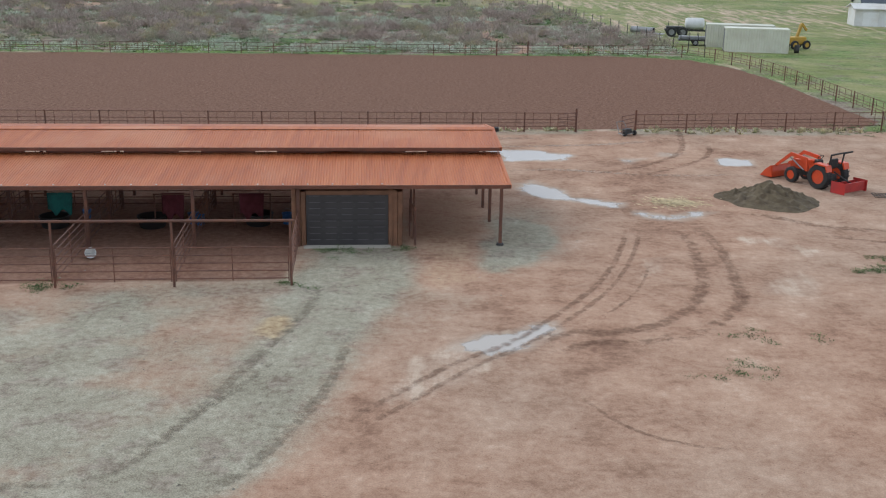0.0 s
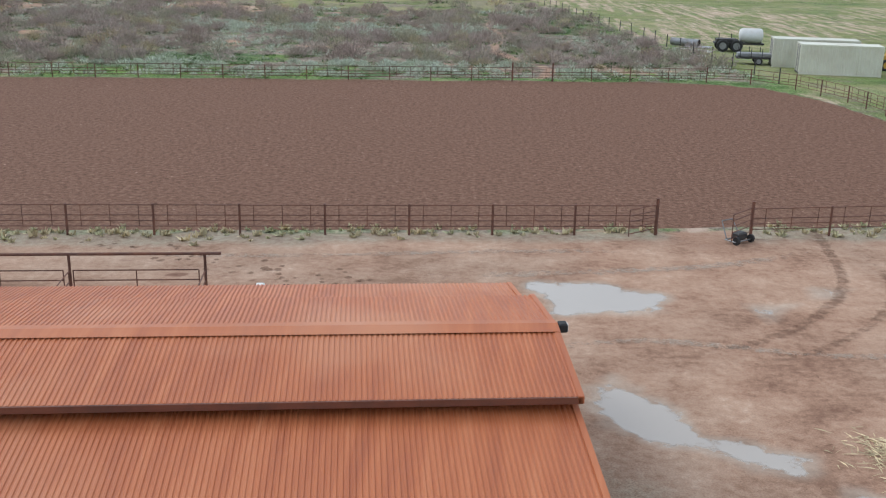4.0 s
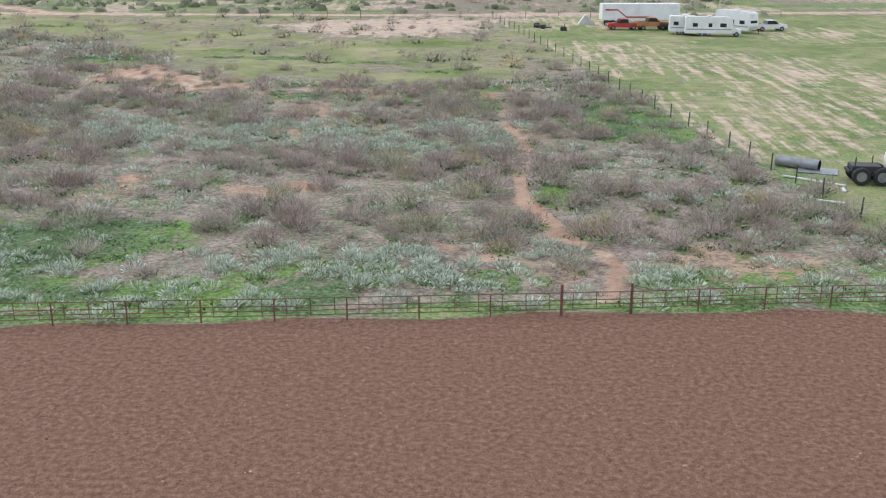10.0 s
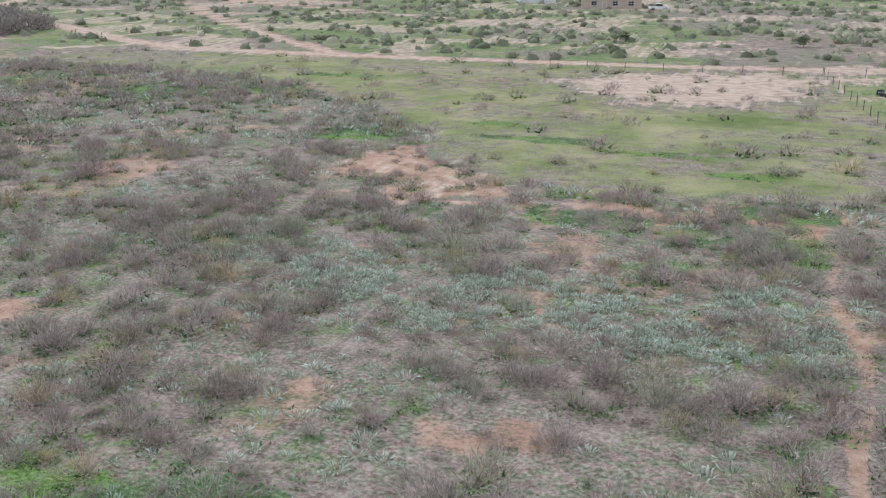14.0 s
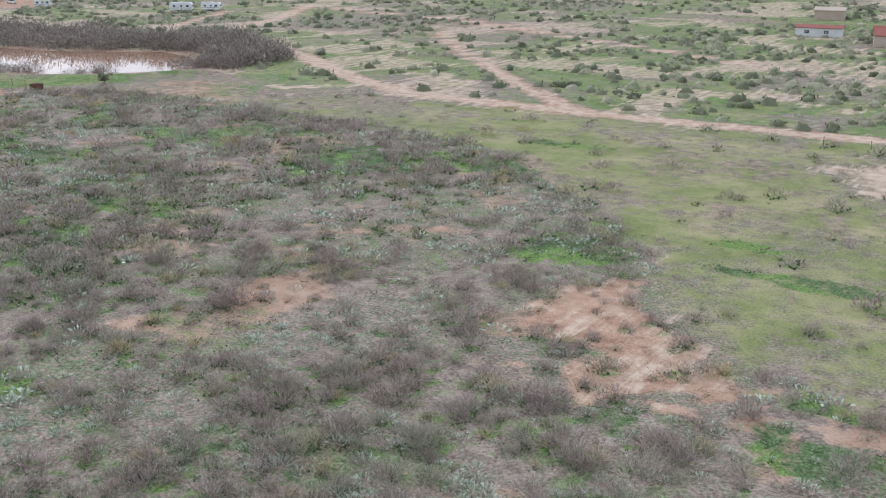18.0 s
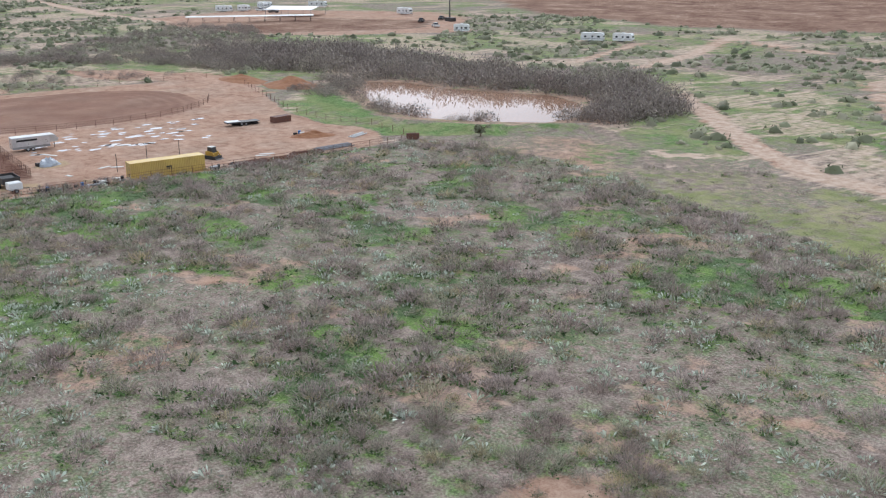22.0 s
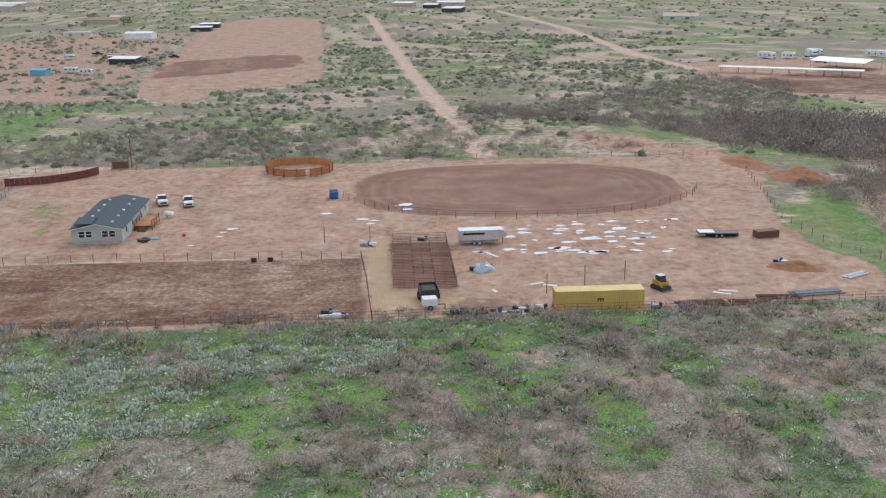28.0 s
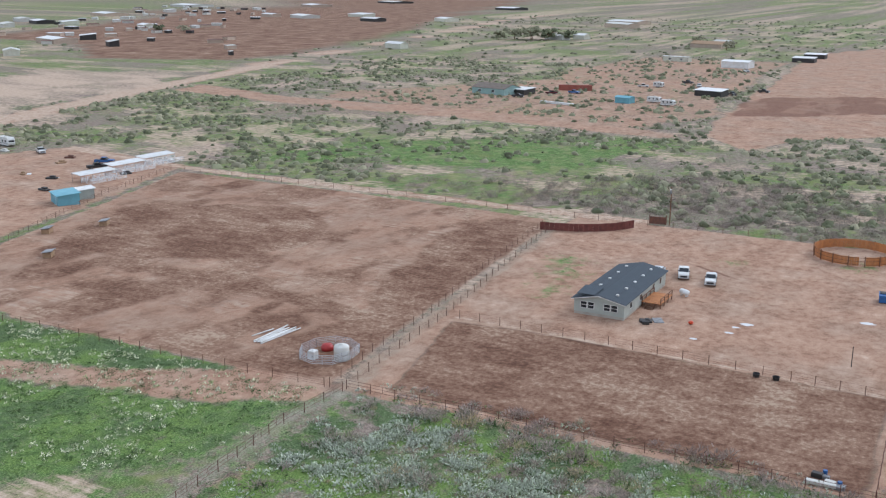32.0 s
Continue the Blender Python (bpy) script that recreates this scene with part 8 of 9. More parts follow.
part("shaft", Shape().tube((0, 0, 0), (0, 0, 8.5), 0.14, 8, 0.1), M_WOOD, upole)
part("transformer", Shape().spun([(0.2, 6.9), (0.22, 7.0), (0.22, 7.6), (0.1, 7.7)], 10, (0.3, 0, 0)), M_PIPE_GREY, upole)
part("lamp", Shape().box(0.1, -0.12, 7.85, 0.8, 0.12, 8.0, 0.04), M_WHITE, upole)
gate_f = empty("ranch_gate", pose(-285.8, 94.2, 0, 0, 0, 100), "rust-red steel entrance gate", "gate")
part("leaf", Shape().box(0, -0.03, 0.1, 3.4, 0.03, 1.7), M_RUST, gate_f)
part("post", Shape().tube((-0.1, 0, 0), (-0.1, 0, 2.2), 0.09, 8).tube((3.5, 0, 0), (3.5, 0, 2.2), 0.09, 8), M_RUST, gate_f)

# holding pens, horse trailer and machines
pens = empty("holding_pens", pose(0, 0, 0), "rusty pipe holding pens on churned soil", "pen")
pen_panel = corral_panel(3.0, 1.55, 6, 1, 0.03)
for j in range(9):
    x = -188.2 - j * 3.25
    for i in range(3):
        if j in (0, 8) or (i + j) % 3 < 2:
            put_panel(pens, pen_panel, pose(x, 157.6 + i * 3.0 + 0.02 * j, 0, 0, 0, 90))
    if j < 8:
        for y in (157.5, 166.7):
            put_panel(pens, pen_panel, pose(x - 3.1, y, 0))
ht = empty("horse_trailer", pose(-212.0, 172.6, 0, 0, 0, 92), "long silver-white horse trailer", "trailer")
part("body", Shape().box(-3.9, -1.1, 0.55, 2.6, 1.1, 2.55, 0.06), M_CHROME, ht)
part("nose", Shape().prism([(2.6, 1.25), (4.0, 1.35), (4.2, 1.8), (3.6, 2.5), (2.6, 2.55)], "y", -1.05, 1.05), M_CHROME, ht)
part("roof", Shape().box(-3.9, -1.12, 2.55, 3.3, 1.12, 2.63, 0.03), M_WHITE, ht, "white trailer roof")
part("window_band", Shape().box(-3.2, -1.115, 1.85, 0.4, -1.102, 2.2).box(-3.2, 1.102, 1.85, 0.4, 1.115, 2.2), M_GLASS, ht)
part("lower_trim", Shape().box(-3.9, -1.12, 0.55, 2.6, -1.102, 0.95).box(-3.9, 1.102, 0.55, 2.6, 1.12, 0.95), M_PIPE_GREY, ht)
for x in (-1.3, -0.45):
    for s_ in (-1.0, 1.0):
        wheel(ht, (x, s_, 0.38), 0.38, 0.24, M_CHROME, lugs=4)
part("jack", Shape().tube((3.6, 0, 0), (3.6, 0, 1.4), 0.06), M_DARK, ht)
dt = empty("dump_trailer", pose(-183.6, 162.4, 0, 0, 0, 4), "black dump trailer with mesh sides", "trailer")
part("box", Shape().box(-2.2, -1.3, 0.75, 1.6, 1.3, 0.9).box(-2.2, -1.3, 0.9, 1.6, -1.22, 1.75).box(-2.2, 1.22, 0.9, 1.6, 1.3, 1.75).box(1.52, -1.22, 0.9, 1.6, 1.22, 1.75).box(-2.2, -1.22, 0.9, -2.12, 1.22, 1.75), M_DARK, dt)
part("load", Shape().box(-2.0, -1.1, 0.9, 1.4, 1.1, 1.5, 0.15), M_BLACK, dt)
for x in (-0.9, 0.1):
    for s_ in (-1.42, 1.42):
        wheel(dt, (x, s_, 0.42), 0.42, 0.26, M_PIPE_GREY, lugs=4)
wt = empty("welder_trailer", pose(-179.4, 162.3, 0, 0, 0, 95), "small white box trailer on bare dirt", "trailer")
part("box", Shape().box(-1.0, -0.9, 0.5, 1.0, 0.8, 1.6, 0.08), M_WHITE, wt)
part("tongue", Shape().box(1.0, -0.06, 0.45, 2.2, 0.06, 0.55).box(2.1, -0.05, 0, 2.2, 0.05, 0.5), M_DARK, wt)
for s_ in (-1.0, 0.9):
    wheel(wt, (0, s_, 0.34), 0.34, 0.2, M_PIPE_GREY, lugs=4)
sk = empty("skid_steer", pose(-185.0, 195.7, 0, 0, 0, 25), "yellow and black skid steer loader", "machine")
part("body", Shape().box(-1.0, -0.55, 0.45, 0.9, 0.55, 1.15, 0.08), M_CASE_YEL, sk)
part("cab", Shape().prism([(-0.5, 1.15), (0.75, 1.15), (0.55, 2.0), (-0.45, 2.05)], "y", -0.5, 0.5), M_DARK, sk)
part("cab_roof", Shape().box(-0.5, -0.52, 2.05, 0.6, 0.52, 2.12), M_WHITE_DIRTY, sk)
for s_ in (-0.7, 0.7):
    part("lift_arm", Shape().prism([(-0.95, 1.1), (-0.7, 1.45), (0.8, 1.3), (1.4, 0.5), (1.25, 0.45), (0.7, 1.12), (-0.75, 1.25)], "y", s_ - 0.08, s_ + 0.08), M_CASE_YEL, sk)
    part("track", Shape().prism([(-0.95, 0.0), (0.95, 0.0), (1.15, 0.3), (0.9, 0.6), (-0.9, 0.6), (-1.15, 0.3)], "y", s_ - 0.17, s_ + 0.17), M_BLACK, sk)
part("bucket", Shape().prism([(1.2, 0.05), (2.0, 0.05), (1.5, 0.2), (1.4, 0.6), (1.25, 0.6)], "y", -0.9, 0.9), M_DARK, sk)
ar = empty("scrap_heap", pose(-196.6, 171.4, 0, 0, 0, 20), "silver tarp over a heap of machine parts on straw", "heap")
tarp_shape = Shape()
rt = random.Random(4)
ring_n = 14
for k, (r_, z_) in enumerate(((1.7, 0.02), (1.45, 0.45), (1.0, 0.95), (0.45, 1.2))):
    tarp_shape.v += [(r_ * rt.uniform(0.8, 1.15) * math.cos(math.tau * a / ring_n), 1.15 * r_ * rt.uniform(0.8, 1.15) * math.sin(math.tau * a / ring_n), z_ * rt.uniform(0.8, 1.15)) for a in range(ring_n)]
tarp_shape.f += [(k * ring_n + a, k * ring_n + (a + 1) % ring_n, (k + 1) * ring_n + (a + 1) % ring_n, (k + 1) * ring_n + a) for k in range(3) for a in range(ring_n)] + [tuple(range(3 * ring_n, 4 * ring_n))]
part("tarp", tarp_shape, worn("silver_tarp", (0.42, 0.45, 0.48), (0.3, 0.32, 0.34), 1.5, 0.45, 0.2), ar, "creased silver tarp")
part("drum", Shape().tube((-1.6, 1.2, 0.35), (-0.4, 1.5, 0.4), 0.33, 12), M_RED, ar, "red drum")
part("motor", Shape().box(-1.0, -1.9, 0, -0.3, -1.3, 0.6, 0.08), M_DARK, ar)
mound(pose(-193.4, 219.0, 0, 0, 0, 70), 4.5, 2.4, 1.1, M_REDDIRT, "mound of orange dug soil", seed=12)
mound(pose(-258.0, 246.0, 0, 0, 0, 20), 9.0, 6.0, 2.4, M_REDDIRT, "large orange soil bank by the pond", seed=15)
mound(pose(-276.0, 240.0, 0, 0, 0, 10), 10.0, 4.5, 1.6, M_REDDIRT, "orange soil bank along the wash", seed=18)
for x, y, n, l, rz, mat, lab in (
    (-177.6, 199.5, 9, 7.0, 92, M_RUST, "stack of rusty steel pipes on the ground"),
    (-177.8, 206.5, 7, 6.0, 88, M_WOOD, "stack of dark beams on the ground"),
    (-181.0, 217.0, 8, 7.5, 96, M_PIPE_GREY, "stack of grey steel pipes on the ground"),
    (-179.6, 211.0, 6, 6.0, 85, M_RUST, "stack of rusty steel pipes on the ground"),
    (-188.6, 226.0, 5, 4.5, 120, M_WHITE, "row of white plastic pipes on the dirt"),
    (-213.5, 214.0, 6, 5.5, 80, M_DARK, "stack of dark steel on the dirt"),
):
    stk = empty("pipe_stack", pose(x, y, 0, 0, 0, rz), lab, "pipes", "pipe stacks")
    for i in range(n):
        part("pipe", Shape().tube((-l / 2, (i - n / 2) * 0.3, 0.13), (l / 2 - 0.5 * (i % 3), (i - n / 2) * 0.3 + 0.1 * math.sin(i), 0.13), 0.11, 6), mat, stk)
    for i in range(n - 3):
        part("pipe", Shape().tube((-l / 2 + 0.3, (i + 1.4 - n / 2) * 0.3, 0.33), (l / 2 - 0.3, (i + 1.5 - n / 2) * 0.3, 0.33), 0.1, 6), mat, stk)
rj = random.Random(5)
for x, y in ((-176.8, 166.3), (-176.6, 169.0), (-176.7, 171.3), (-176.9, 173.2), (-177.0, 175.1), (-177.2, 177.6), (-176.4, 193.3), (-176.6, 195.6), (-196.2, 217.6), (-215.0, 163.0), (-212.5, 153.5), (-178.5, 148.5), (-176.5, 150.3)):
    j = empty("junk_pile", pose(x, y, 0, 0, 0, rj.uniform(70, 110)), "pile of dark scrap and buckets along the fence", "junk", "fence junk")
    for i in range(3):
        q = rj.uniform(0.25, 0.6)
        a, b = rj.uniform(-1, 1), rj.uniform(-0.4, 0.4)
        part("crate", Shape().box(a - q, b - q * 0.6, 0, a + q, b + q * 0.6, q, 0.05), rj.choice([M_DARK, M_BLACK, M_PIPE_GREY, M_WHITE_DIRTY]), j)
    part("barrel", Shape().tube((0.3, 0.5, 0), (0.3, 0.5, 0.7), 0.25, 10), rj.choice([M_BLACK, M_BLUE, M_DARK]), j)
for x, y, l, rz in ((-205.0, 173.6, 3.2, 30), (-206.0, 187.0, 2.6, 80), (-189.0, 178.5, 2.2, 110), (-188.0, 180.3, 2.0, 70), (-182.0, 203.8, 2.6, 60), (-183.0, 205.0, 2.6, 70), (-186.0, 172.0, 1.4, 20)):
    thing("board", Shape().box(-l / 2, -0.3, 0, l / 2, 0.3, 0.06, 0.01), M_WHITE_DIRTY, pose(x, y, 0.01, 0, 0, rz), "weathered white board lying in the yard", "board", "loose boards")
flat = empty("flatbed_trailer", pose(-212.8, 213.0, 0, 0, 0, 86), "dark flatbed trailer half covered in white", "trailer")
part("deck", Shape().box(-3.4, -1.1, 0.6, 3.4, 1.1, 0.75), M_DARK, flat)
part("cover", Shape().box(-3.3, -1.0, 0.75, -0.6, 1.0, 0.95, 0.06), M_WHITE, flat)
for x in (-0.4, 0.5):
    for s_ in (-1.15, 1.15):
        wheel(flat, (x, s_, 0.36), 0.36, 0.22, M_PIPE_GREY, lugs=4)
thing("steel_bin", Shape().box(-0.9, -2.0, 0, 0.9, 2.0, 1.2, 0.05), M_RUST, pose(-211.6, 221.0, 0, 0, 0, 12), "rusty open steel bin on the dirt", "bin")
thing("rail_post", Shape().box(-1.2, -0.3, 0, 1.2, 0.3, 1.2, 0.05), M_RUST, pose(-178.8, 232.4, 0, 0, 0, 60), "rusty steel gate folded at the fence end", "gate")
for x, y in ((-204.9, 135.6), (-205.0, 138.2)):
    thing("feed_tub", Shape().spun([(0.4, 0), (0.5, 0.5), (0.45, 0.5), (0.36, 0.1), (0.02, 0.08)], 12), M_BLACK, pose(x, y, 0), "black feed tub at the paddock fence", "tub", "paddock tubs")
thing("feed_trough", Shape().box(-1.6, -0.35, 0.1, 1.6, 0.35, 0.5, 0.06).box(-1.4, -0.3, 0, -1.2, 0.3, 0.1).box(1.2, -0.3, 0, 1.4, 0.3, 0.1), M_WHITE_DIRTY, pose(-176.4, 148.8, 0, 0, 0, 92), "pale metal feed trough by the fence", "trough")

# puddles that stand in the ranch yard; the bright sky's reflection is painted into their pale base
M_PUDDLE = water_material((0.62, 0.6, 0.58))
M_PUDDLE.name = "silty_puddle"
rp = random.Random(11)
for i in range(78):
    u, v = rp.uniform(0, 1), rp.uniform(0, 1)
    x, y = -203.5 - 22 * u, 173 + 33 * v + 6 * (u - 0.5)
    if i > 66:
        x, y = rp.uniform(-250, -214), rp.uniform(120, 165)
    r = rp.uniform(0.3, 0.85) * (1.35 if i % 6 == 0 else 1.0)
    n = 18
    ring = []
    for k in range(n):
        a = math.tau * k / n
        q = r * (0.95 + 0.5 * noise.noise(Vector((math.cos(a) * 1.3 + i * 3.1, math.sin(a) * 1.3, i))) + 0.3 * noise.noise(Vector((math.cos(a) * 3, math.sin(a) * 3 + i * 1.7, i))))
        ring.append((max(q, 0.3 * r) * math.cos(a) * 0.95, max(q, 0.3 * r) * math.sin(a) * 1.55, 0))
    thing("puddle", Shape().add(ring, [tuple(range(n))]), M_PUDDLE, pose(x, y, 0.012, 0, 0, rp.uniform(-20, 20)), "shallow rain puddle on red dirt", "puddle", "yard puddles")

# water tanks in a pipe corral, white poles
cor = empty("tank_corral", pose(-182.6, 81.0, 0), "grey pipe corral round two tanks", "corral")
cpanel = corral_panel(2.6, 1.5, 6, 1, 0.036, mat=M_CHROME)
ring8 = [(3.6, -2.6), (4.2, 0.0), (3.0, 2.6), (0.2, 3.6), (-2.8, 3.2), (-4.2, 0.8), (-4.0, -1.8), (-1.8, -3.6), (1.2, -3.9)]
for (ax, ay), (cx2, cy2) in zip(ring8, ring8[1:] + ring8[:1]):
    put_panel(cor, cpanel, pose(ax, ay, 0, 0, 0, math.degrees(math.atan2(cy2 - ay, cx2 - ax))), math.hypot(cx2 - ax, cy2 - ay) / 2.6)
thing("water_tank", Shape().spun([(1.05, 0), (1.1, 0.05), (1.1, 1.9), (0.95, 2.1), (0.3, 2.25), (0.3, 2.35), (0.02, 2.36)], 20), M_WHITE_DIRTY, pose(-182.4, 83.2, 0), "tall off-white round water tank", "tank", smooth=True)
thing("water_tote", Shape().box(-0.55, -0.55, 0.1, 0.55, 0.55, 1.2, 0.1).box(-0.6, -0.6, 0, 0.6, 0.6, 0.1).tube((0, 0, 1.2), (0, 0, 1.3), 0.15), M_WHITE, pose(-180.8, 79.4, 0), "white square plastic tote", "tank")
thing("red_cover", Shape().spun([(0.9, 0), (0.95, 0.5), (0.7, 0.85), (0.2, 1.0)], 12), M_RED, pose(-184.6, 79.2, 0), "bright red covered barrel", "barrel", smooth=True)
wp = empty("pole_pile", pose(-185.9, 68.9, 0, 0, 0, 175), "pile of long white poles on bare soil", "poles")
for i in range(9):
    part("pole", Shape().tube((-4.2 + 0.2 * (i % 3), (i - 4) * 0.22, 0.1 + 0.12 * (i % 2)), (4.2 - 0.4 * (i % 4), (i - 4) * 0.28 + 0.3 * math.sin(i), 0.1 + 0.1 * ((i + 1) % 2)), 0.09, 6), M_WHITE, wp)
part("pole", Shape().tube((-2.4, 2.6, 0.1), (1.8, 2.2, 0.1), 0.09, 6), M_WHITE, wp)

# the neighbour's yard
building("blue_shed", pose(-236.5, -33.0, 0, 0, 0, 62), 7.0, 5.0, 2.3, 2.7, M_TEALWALL, M_TEALWALL, "turquoise metal shed with a flat roof", doors=(("s", 1.0, 0, 1.2, 1.9),), category="shed", mono=True)
building("small_shed", pose(-243.0, -33.5, 0, 0, 0, 62), 4.0, 3.5, 2.2, 2.5, M_SIDING, M_WHITE, "small grey shed with white doors", doors=(("s", 0.8, 0, 0.9, 1.8),), category="shed", mono=True)
for x, y in ((-261.0, -49.5), (-275.5, -53.2), (-289.0, -55.0)):
    sh = empty("stall_shelter", pose(x, y, 0, 0, 0, 176), "white-roofed open animal shelter", "shelter", "neighbour shelters")
    part("roof", Shape().prism([(-1.9, 2.0), (1.9, 2.35), (1.9, 2.42), (-1.9, 2.07)], "x", -6, 6), M_WHITE, sh)
    for a in (-5.8, -2, 2, 5.8):
        part("post", Shape().tube((a, -1.7, 0), (a, -1.7, 2.0), 0.05).tube((a, 1.7, 0), (a, 1.7, 2.32), 0.05), M_PIPE_GREY, sh)
    for a in (-5.8, -2.0, 2.0):
        put_panel(sh, cpanel, pose(a, -1.8, 0), 1.45)
        put_panel(sh, cpanel, pose(a, -5.6, 0), 1.45)
        put_panel(sh, cpanel, pose(a, -5.6, 0, 0, 0, 90), 1.45)
travel_trailer(pose(-287.0, -116.5, 0, 0, 0, 80), 7.0, 2.9, "white travel trailer in the neighbour's yard")
pickup(pose(-283.0, -96.0, 0, 0, 0, 60), M_WHITE, "white truck with a dark load")
pickup(pose(-272.5, -61.0, 0, 0, 0, 150), M_DARK, "dark pickup beside a shelter")
pickup(pose(-280.0, -66.0, 0, 0, 0, 120), M_BLUE, "blue car in the neighbour's yard")
for i in range(12):
    x, y = rj.uniform(-290, -235), rj.uniform(-110, -45)
    j = empty("junk_pile", pose(x, y, 0, 0, 0, rj.uniform(0, 180)), "low pile of scrap in a dirt yard", "junk", "yard junk")
    part("scrap_body", Shape().box(-1.6, -0.7, 0, 1.4, 0.7, 0.5, 0.15).box(-0.6, -0.4, 0.5, 0.9, 0.5, 0.9, 0.1), rj.choice([M_DARK, M_RUST, M_WOOD_PALE, M_WHITE_DIRTY]), j)
    part("sheet", Shape().box(-1.2, 0.9, 0, 1.0, 2.0, 0.08), rj.choice([M_WHITE, M_PIPE_GREY, M_RUST]), j)
for x, y, s in ((-224.5, -7.5, 1.0), (-213.5, -12.5, 1.2), (-200.3, 3.2, 1.0)):
    hb = empty("feeder", pose(x, y, 0, 0, 0, 30), "weathered wooden animal feeder in the field", "feeder", "field feeders")
    part("box", Shape().box(-1.1 * s, -0.8, 0, 1.1 * s, 0.8, 1.0, 0.05), M_WOOD_PALE, hb)
    part("roof", Shape().prism([(-1.0, 1.0), (1.0, 1.3), (1.0, 1.38), (-1.0, 1.08)], "x", -1.3 * s, 1.3 * s), M_PIPE_GREY, hb)


# ---- buildings and yards in the distance ----
building("ranch_house", pose(-52.5, 393.5, 0, 0, 0, 12), 17, 9, 2.9, 4.8, M_STUCCO, M_TERRACOTTA, "tan stucco house with a red tile roof", windows=(("s", -5, 0.9, 1.5, 1.2), ("s", 1, 0.9, 1.5, 1.2), ("s", 5.5, 0.9, 1.5, 1.2)), doors=(("s", -2, 0, 1.1, 2.1),), category="house")
building("white_barn", pose(-78, 407, 0, 0, 0, 8), 12, 5, 2.4, 3.0, M_WHITE, M_TERRACOTTA, "long white shed with a red roof", windows=(("s", -3, 0.9, 1.2, 0.8), ("s", 2, 0.9, 1.2, 0.8)), category="shed")
building("stucco_shed", pose(-88, 460, 0, 0, 0, 8), 9, 6, 3, 3.8, M_STUCCO, M_STUCCO, "tan stucco outbuilding by a road", category="shed")
travel_trailer(pose(-40, 466, 0, 0, 0, 8), 7, 3, "white travel trailer far off")
pickup(pose(-38, 388, 0, 0, 0, 20), M_WHITE, "white car beside the tan house")
travel_trailer(pose(-292.5, 376.6, 0, 0, 0, 35), 8.0, 3.0, "white travel trailer parked on dirt")
travel_trailer(pose(-284.5, 383.4, 0, 0, 0, 28), 7.0, 2.9, "white travel trailer parked on dirt")
cn = empty("canopy", pose(-475, 352, 0, 0, 0, 40), "wide white open-sided canopy", "canopy")
part("roof", Shape().prism([(-9, 3.2), (0, 4.3), (9, 3.2), (9, 3.35), (0, 4.45), (-9, 3.35)], "x", -12, 12), M_WHITE, cn)
for a in (-11.5, 0, 11.5):
    for b in (-8.5, 8.5):
        part("post", Shape().tube((a, b, 0), (a, b, 3.2), 0.12), M_PIPE_GREY, cn)
ln = empty("stall_row", pose(-455, 320, 0, 0, 0, 60), "long low white stall roof", "shelter")
part("roof", Shape().prism([(-2, 2.4), (2, 2.7), (2, 2.8), (-2, 2.5)], "x", -28, 28), M_WHITE_DIRTY, ln)
for i in range(9):
    part("post", Shape().tube((-27 + i * 6.7, -1.8, 0), (-27 + i * 6.7, -1.8, 2.4), 0.08).tube((-27 + i * 6.7, 1.8, 0), (-27 + i * 6.7, 1.8, 2.68), 0.08), M_DARK, ln)
for x, y, l in ((-524, 336, 9), (-520, 345, 6), (-533, 361, 8), (-521, 387, 10), (-536, 364, 7), (-445, 394, 8), (-351, 362, 6)):
    travel_trailer(pose(x, y, 0, 0, 0, x * 3 % 50), l, 3.1, "white trailer on a dirt lot")
for x, y in ((-406, 389), (-402, 376), (-377, 367), (-500, 352), (-515, 352)):
    pickup(pose(x, y, 0, 0, 0, x % 180), M_WHITE if x % 2 else M_DARK, "parked vehicle on a dirt lot")
derrick = empty("drill_mast", pose(-398, 388, 0), "thin dark steel drilling mast", "mast")
part("mast", Shape().tube((0, 0, 0), (0.3, 0, 13), 0.35, 4, 0.2), M_DARK, derrick)
part("base", Shape().box(-2, -1.2, 0, 3, 1.2, 1.6, 0.1), M_DARK, derrick)
building("pale_house", pose(-836, 385, 0, 0, 0, 70), 26, 12, 3.2, 5.4, M_WHITE_DIRTY, M_STUCCO, "pale house far across the desert", windows=(("s", -6, 1, 3, 1.3), ("s", 5, 1, 3, 1.3)), category="house")
building("teal_house", pose(-510, -54, 0, 0, 0, 78), 19, 12, 2.9, 4.6, worn("pale_teal_siding", (0.28, 0.42, 0.4), (0.24, 0.35, 0.33), 0.5, 0.7), worn("brown_grey_shingle", (0.2, 0.16, 0.13), (0.14, 0.12, 0.1), 0.8, 0.9), "teal house with a brown roof", windows=(("s", -5, 1, 1.6, 1.2), ("s", 3, 1, 1.6, 1.2), ("e", 2, 1, 1.6, 1.2)), category="house")
building("porch", pose(-514, -42, 0, 0, 0, 78), 8, 9, 2.4, 2.8, M_DARK, M_WHITE, "white-roofed porch beside a teal house", category="porch", mono=True)
container(pose(-538, -34, 0, 0, 0, 112), 16.0, M_TERRACOTTA, "long red container in a village yard")
building("teal_shed", pose(-505, 11, 0, 0, 0, 80), 7, 5, 2.4, 3.0, M_TEALWALL, M_TEALWALL, "teal shed in a village yard", category="shed")
building("white_workshop", pose(-722, 7, 0, 0, 0, 84), 17, 11, 3.8, 4.6, M_WHITE, M_WHITE, "white metal workshop in the village", doors=(("s", 2, 0, 3, 3),), category="workshop")
building("shade_barn", pose(-553, 36, 0, 0, 0, 80), 13, 8, 2.6, 3.2, M_DARK, M_WHITE, "white-roofed open barn in the village", category="barn", mono=True)
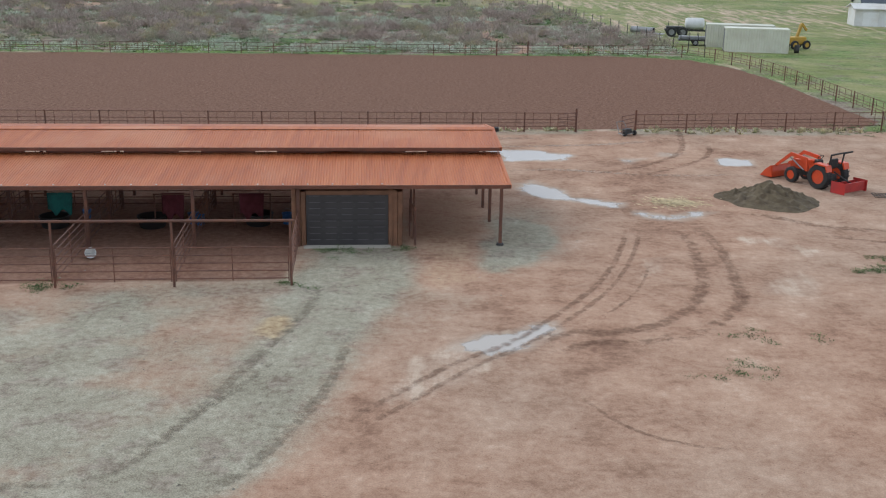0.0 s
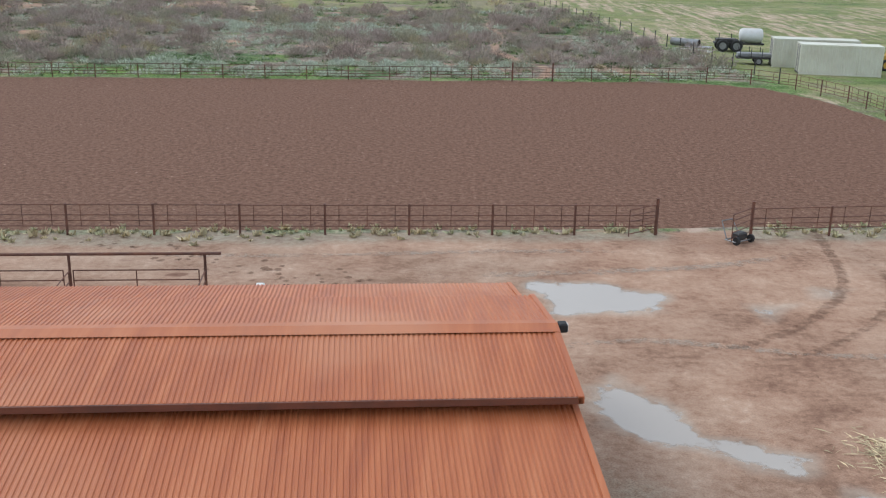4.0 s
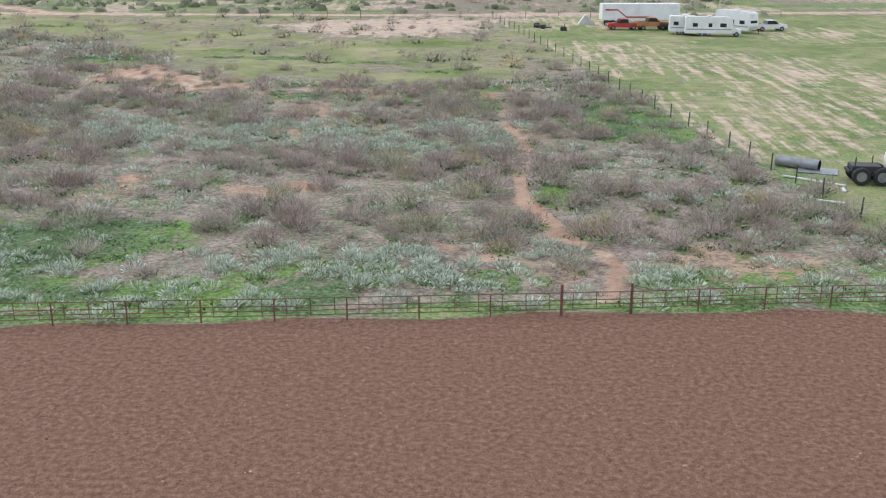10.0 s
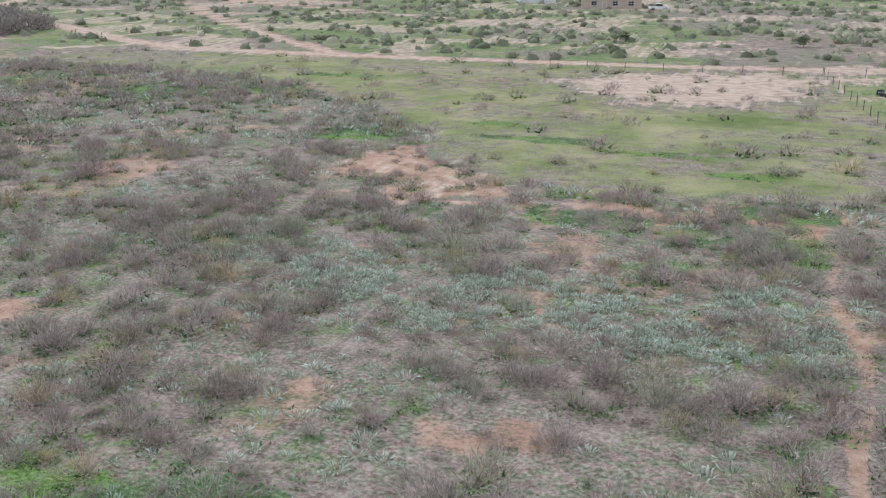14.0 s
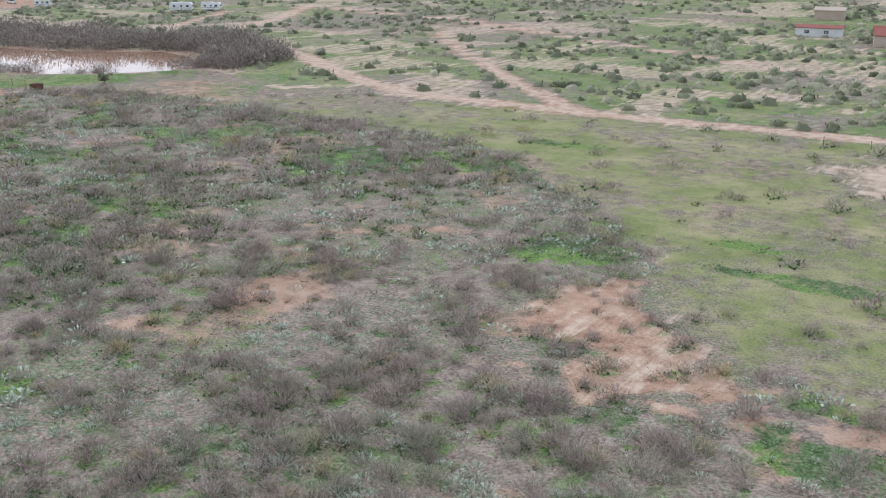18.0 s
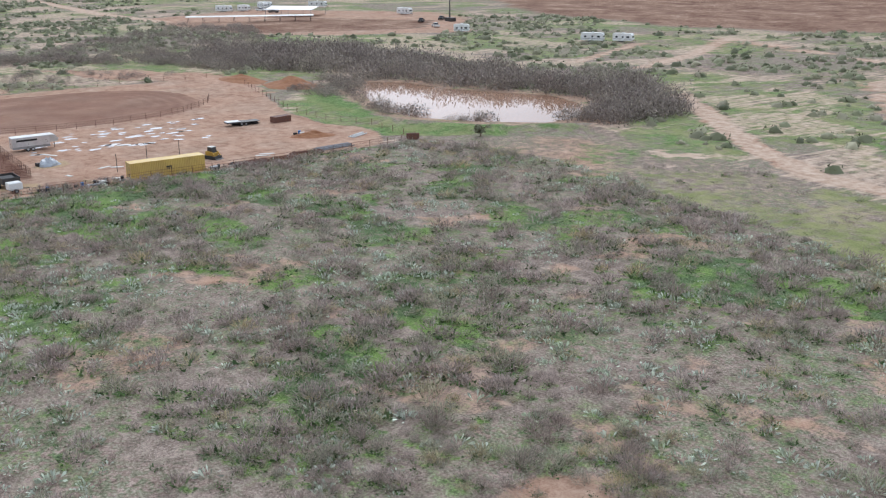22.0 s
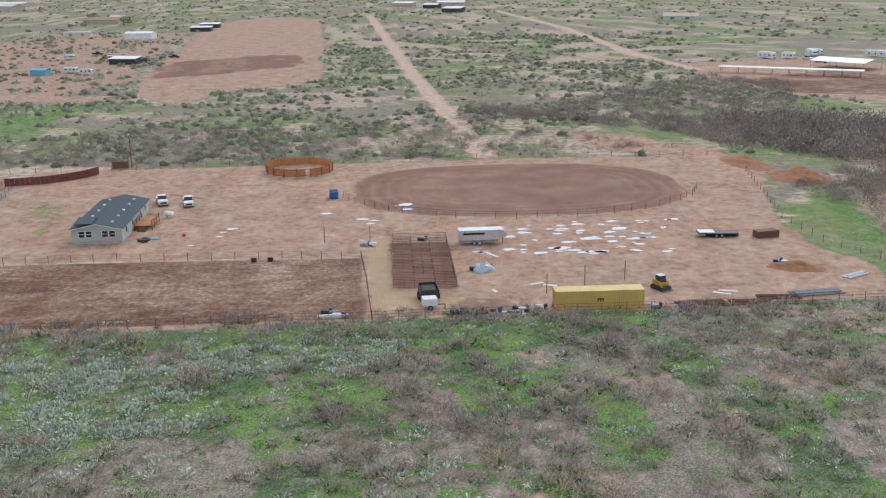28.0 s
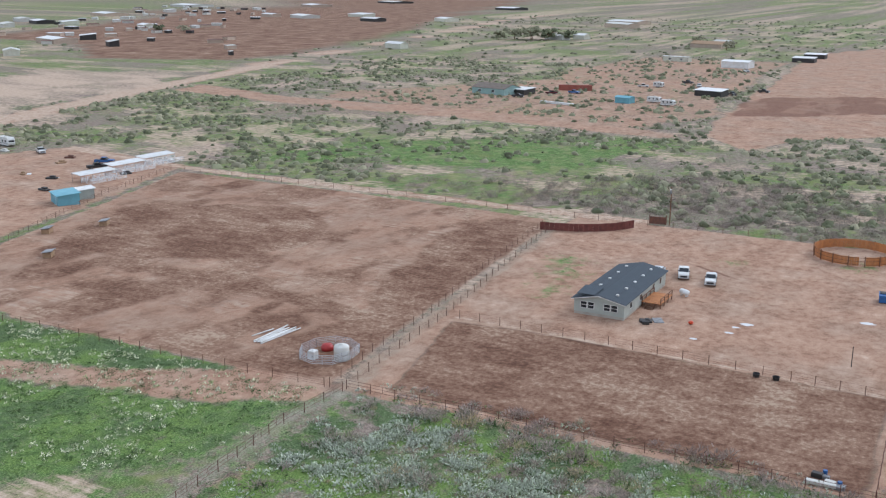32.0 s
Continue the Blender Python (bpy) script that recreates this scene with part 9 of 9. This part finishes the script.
building("mobile_home", pose(-752, -40, 0, 0, 0, 82), 18, 5, 3.0, 3.3, M_CREAM, M_WHITE_DIRTY, "cream mobile home in the village", windows=(("s", -4, 1, 1.6, 1), ("s", 4, 1, 1.6, 1)), category="house")
building("brown_house", pose(-905, -60, 0, 0, 0, 80), 26, 14, 3.2, 5.2, M_STUCCO, M_WOOD_PALE, "tan house with a pale brown roof", category="house")
building("long_barn", pose(-1195, -236, 0, 0, 0, 55), 44, 16, 4.5, 6.0, M_STUCCO, M_WHITE_DIRTY, "long pale barn far off", category="barn")
for x, y in ((-790, 34), (-830, 34)):
    building("shade_roof", pose(x, y, 0, 0, 0, 88), 14, 9, 2.8, 3.4, M_DARK, M_WHITE, "white-roofed animal shade on bare dirt", category="shelter", mono=True)
for x, y, l in ((-512, 22, 6), (-503, 31, 6), (-578, 3, 5)):
    travel_trailer(pose(x, y, 0, 0, 0, 85), l, 2.6, "white trailer in a village yard")
for x, y, mt in ((-520, -30, M_MAROON), (-528, -22, M_BLUE), (-500, -38, M_DARK), (-575, -4, M_WHITE), (-560, 44, M_DARK), (-580, 54, M_DARK), (-590, 20, M_WHITE), (-605, 10, M_DARK), (-690, 20, M_WHITE)):
    pickup(pose(x, y, 0, 0, 0, (x * 7) % 180), mt, "car in a village yard")
thing("white_barrier", Shape().box(-9, -0.5, 0, 9, 0.5, 1.0, 0.1), M_WHITE, pose(-484, -12, 0, 0, 0, 76), "long low white trailer bed", "trailer")
rf = random.Random(21)
TOWN = [(-551, -439, 14), (-663, -523, 30), (-710, -539, 16), (-928, -880, 24), (-898, -815, 26), (-896, -770, 22), (-820, -780, 22), (-1121, -943, 50), (-1277, -981, 18), (-1533, -1169, 60), (-887, -646, 20), (-657, -455, 12), (-1218, -686, 40), (-1179, -553, 26), (-1300, -650, 34), (-1235, -480, 30), (-1223, -746, 24), (-1683, -1002, 60), (-1730, -625, 40), (-2014, -1034, 60), (-940, -205, 18), (-960, -190, 12), (-1143, 183, 20), (-1154, 234, 26), (-1095, 210, 14), (-1294, -262, 40), (-1010, 225, 16), (-930, -55, 14), (-760, -262, 16)]
for i, (x, y, w) in enumerate(TOWN):
    building("far_building", pose(x, y, 0, 0, 0, 60 + rf.uniform(-12, 12)), w * 1.15, w * rf.uniform(0.5, 0.85), 3.6, 5.0, rf.choice([M_WHITE_DIRTY, M_STUCCO, M_CREAM, M_DARK]), rf.choice([M_WHITE, M_WHITE, M_WHITE, M_WHITE_DIRTY]), "pale-roofed building in the distant town", category="building", mono=rf.random() < 0.5)
for i in range(80):
    x = rf.uniform(-1500, -600)
    y = x * 0.75 + rf.uniform(-120, 160)
    w = rf.uniform(5, 14)
    building("far_shed", pose(x, y, 0, 0, 0, rf.uniform(0, 180)), w, w * 0.5, 2.6, 3.0, rf.choice([M_WHITE_DIRTY, M_DARK, M_STUCCO]), rf.choice([M_WHITE, M_WHITE_DIRTY, M_RUST]), "small pale shed in the distant town", category="shed", mono=True)


# ---- trees far off ----
def tree(m, h, r, material, label, seed=0, leaf=0.45, count=420):
    g = np.random.default_rng(seed)
    t = empty("tree", m, label, "tree", "far trees")
    tk = Shape().tube((0, 0, 0), (0.1, 0, h * 0.45), h * 0.035, 7, h * 0.022)
    for i in range(6):
        a = math.tau * i / 6 + g.uniform(0, 1)
        tk.tube((0.05, 0, h * g.uniform(0.25, 0.45)), (math.cos(a) * r * 0.6, math.sin(a) * r * 0.6, h * g.uniform(0.55, 0.8)), h * 0.016, 5, h * 0.006)
    part("trunk", tk, M_WOOD, t)
    vs, fs, k = [], [], 0
    for i in range(13):
        c = np.array([g.normal() * r * 0.42, g.normal() * r * 0.42, h * g.uniform(0.2, 0.72)])
        v, f = joined(leaves(count // 13, r * 0.5, h * 0.26, leaf, g, 0.3, 0.9), cushion(r * 0.42, h * 0.22, 6, 2, g))
        vs.append(v + c)
        fs.append(f + k)
        k += len(v)
    v = np.concatenate(vs)
    part("crown", big_mesh("crown", v, np.concatenate(fs), material, np.full(len(v), g.uniform(0, 1))), None, t)
    return t


for i, (x, y, h, r) in enumerate(((-921, -238, 12, 8), (-930, -225, 11, 9), (-914, -219, 13, 9), (-926, -208, 12, 9), (-905, -246, 9, 6), (-940, -196, 9, 7), (-827, -571, 8, 6), (-850, -560, 7, 6), (-912, -70, 8, 6), (-880, -40, 7, 6))):
    tree(pose(x, y, 0), h, r, M_OLIVE, "dark green shade tree far off", i, 1.0, 360)
tree(pose(-505, -48, 0), 4.0, 2.6, plant_material("yellow_green_leaf", (0.0, (0.2, 0.19, 0.06)), (1.0, (0.26, 0.23, 0.08))), "yellow-green tree by a teal house", 31, 0.4)
for i, (x, y) in enumerate(((-173.6, 244.1), (-34.5, 302.4), (0.8, 303.0))):
    tree(pose(x, y, 0), 2.4, 1.6, M_OLIVE, "small dark green desert tree", 40 + i, 0.22, 500)
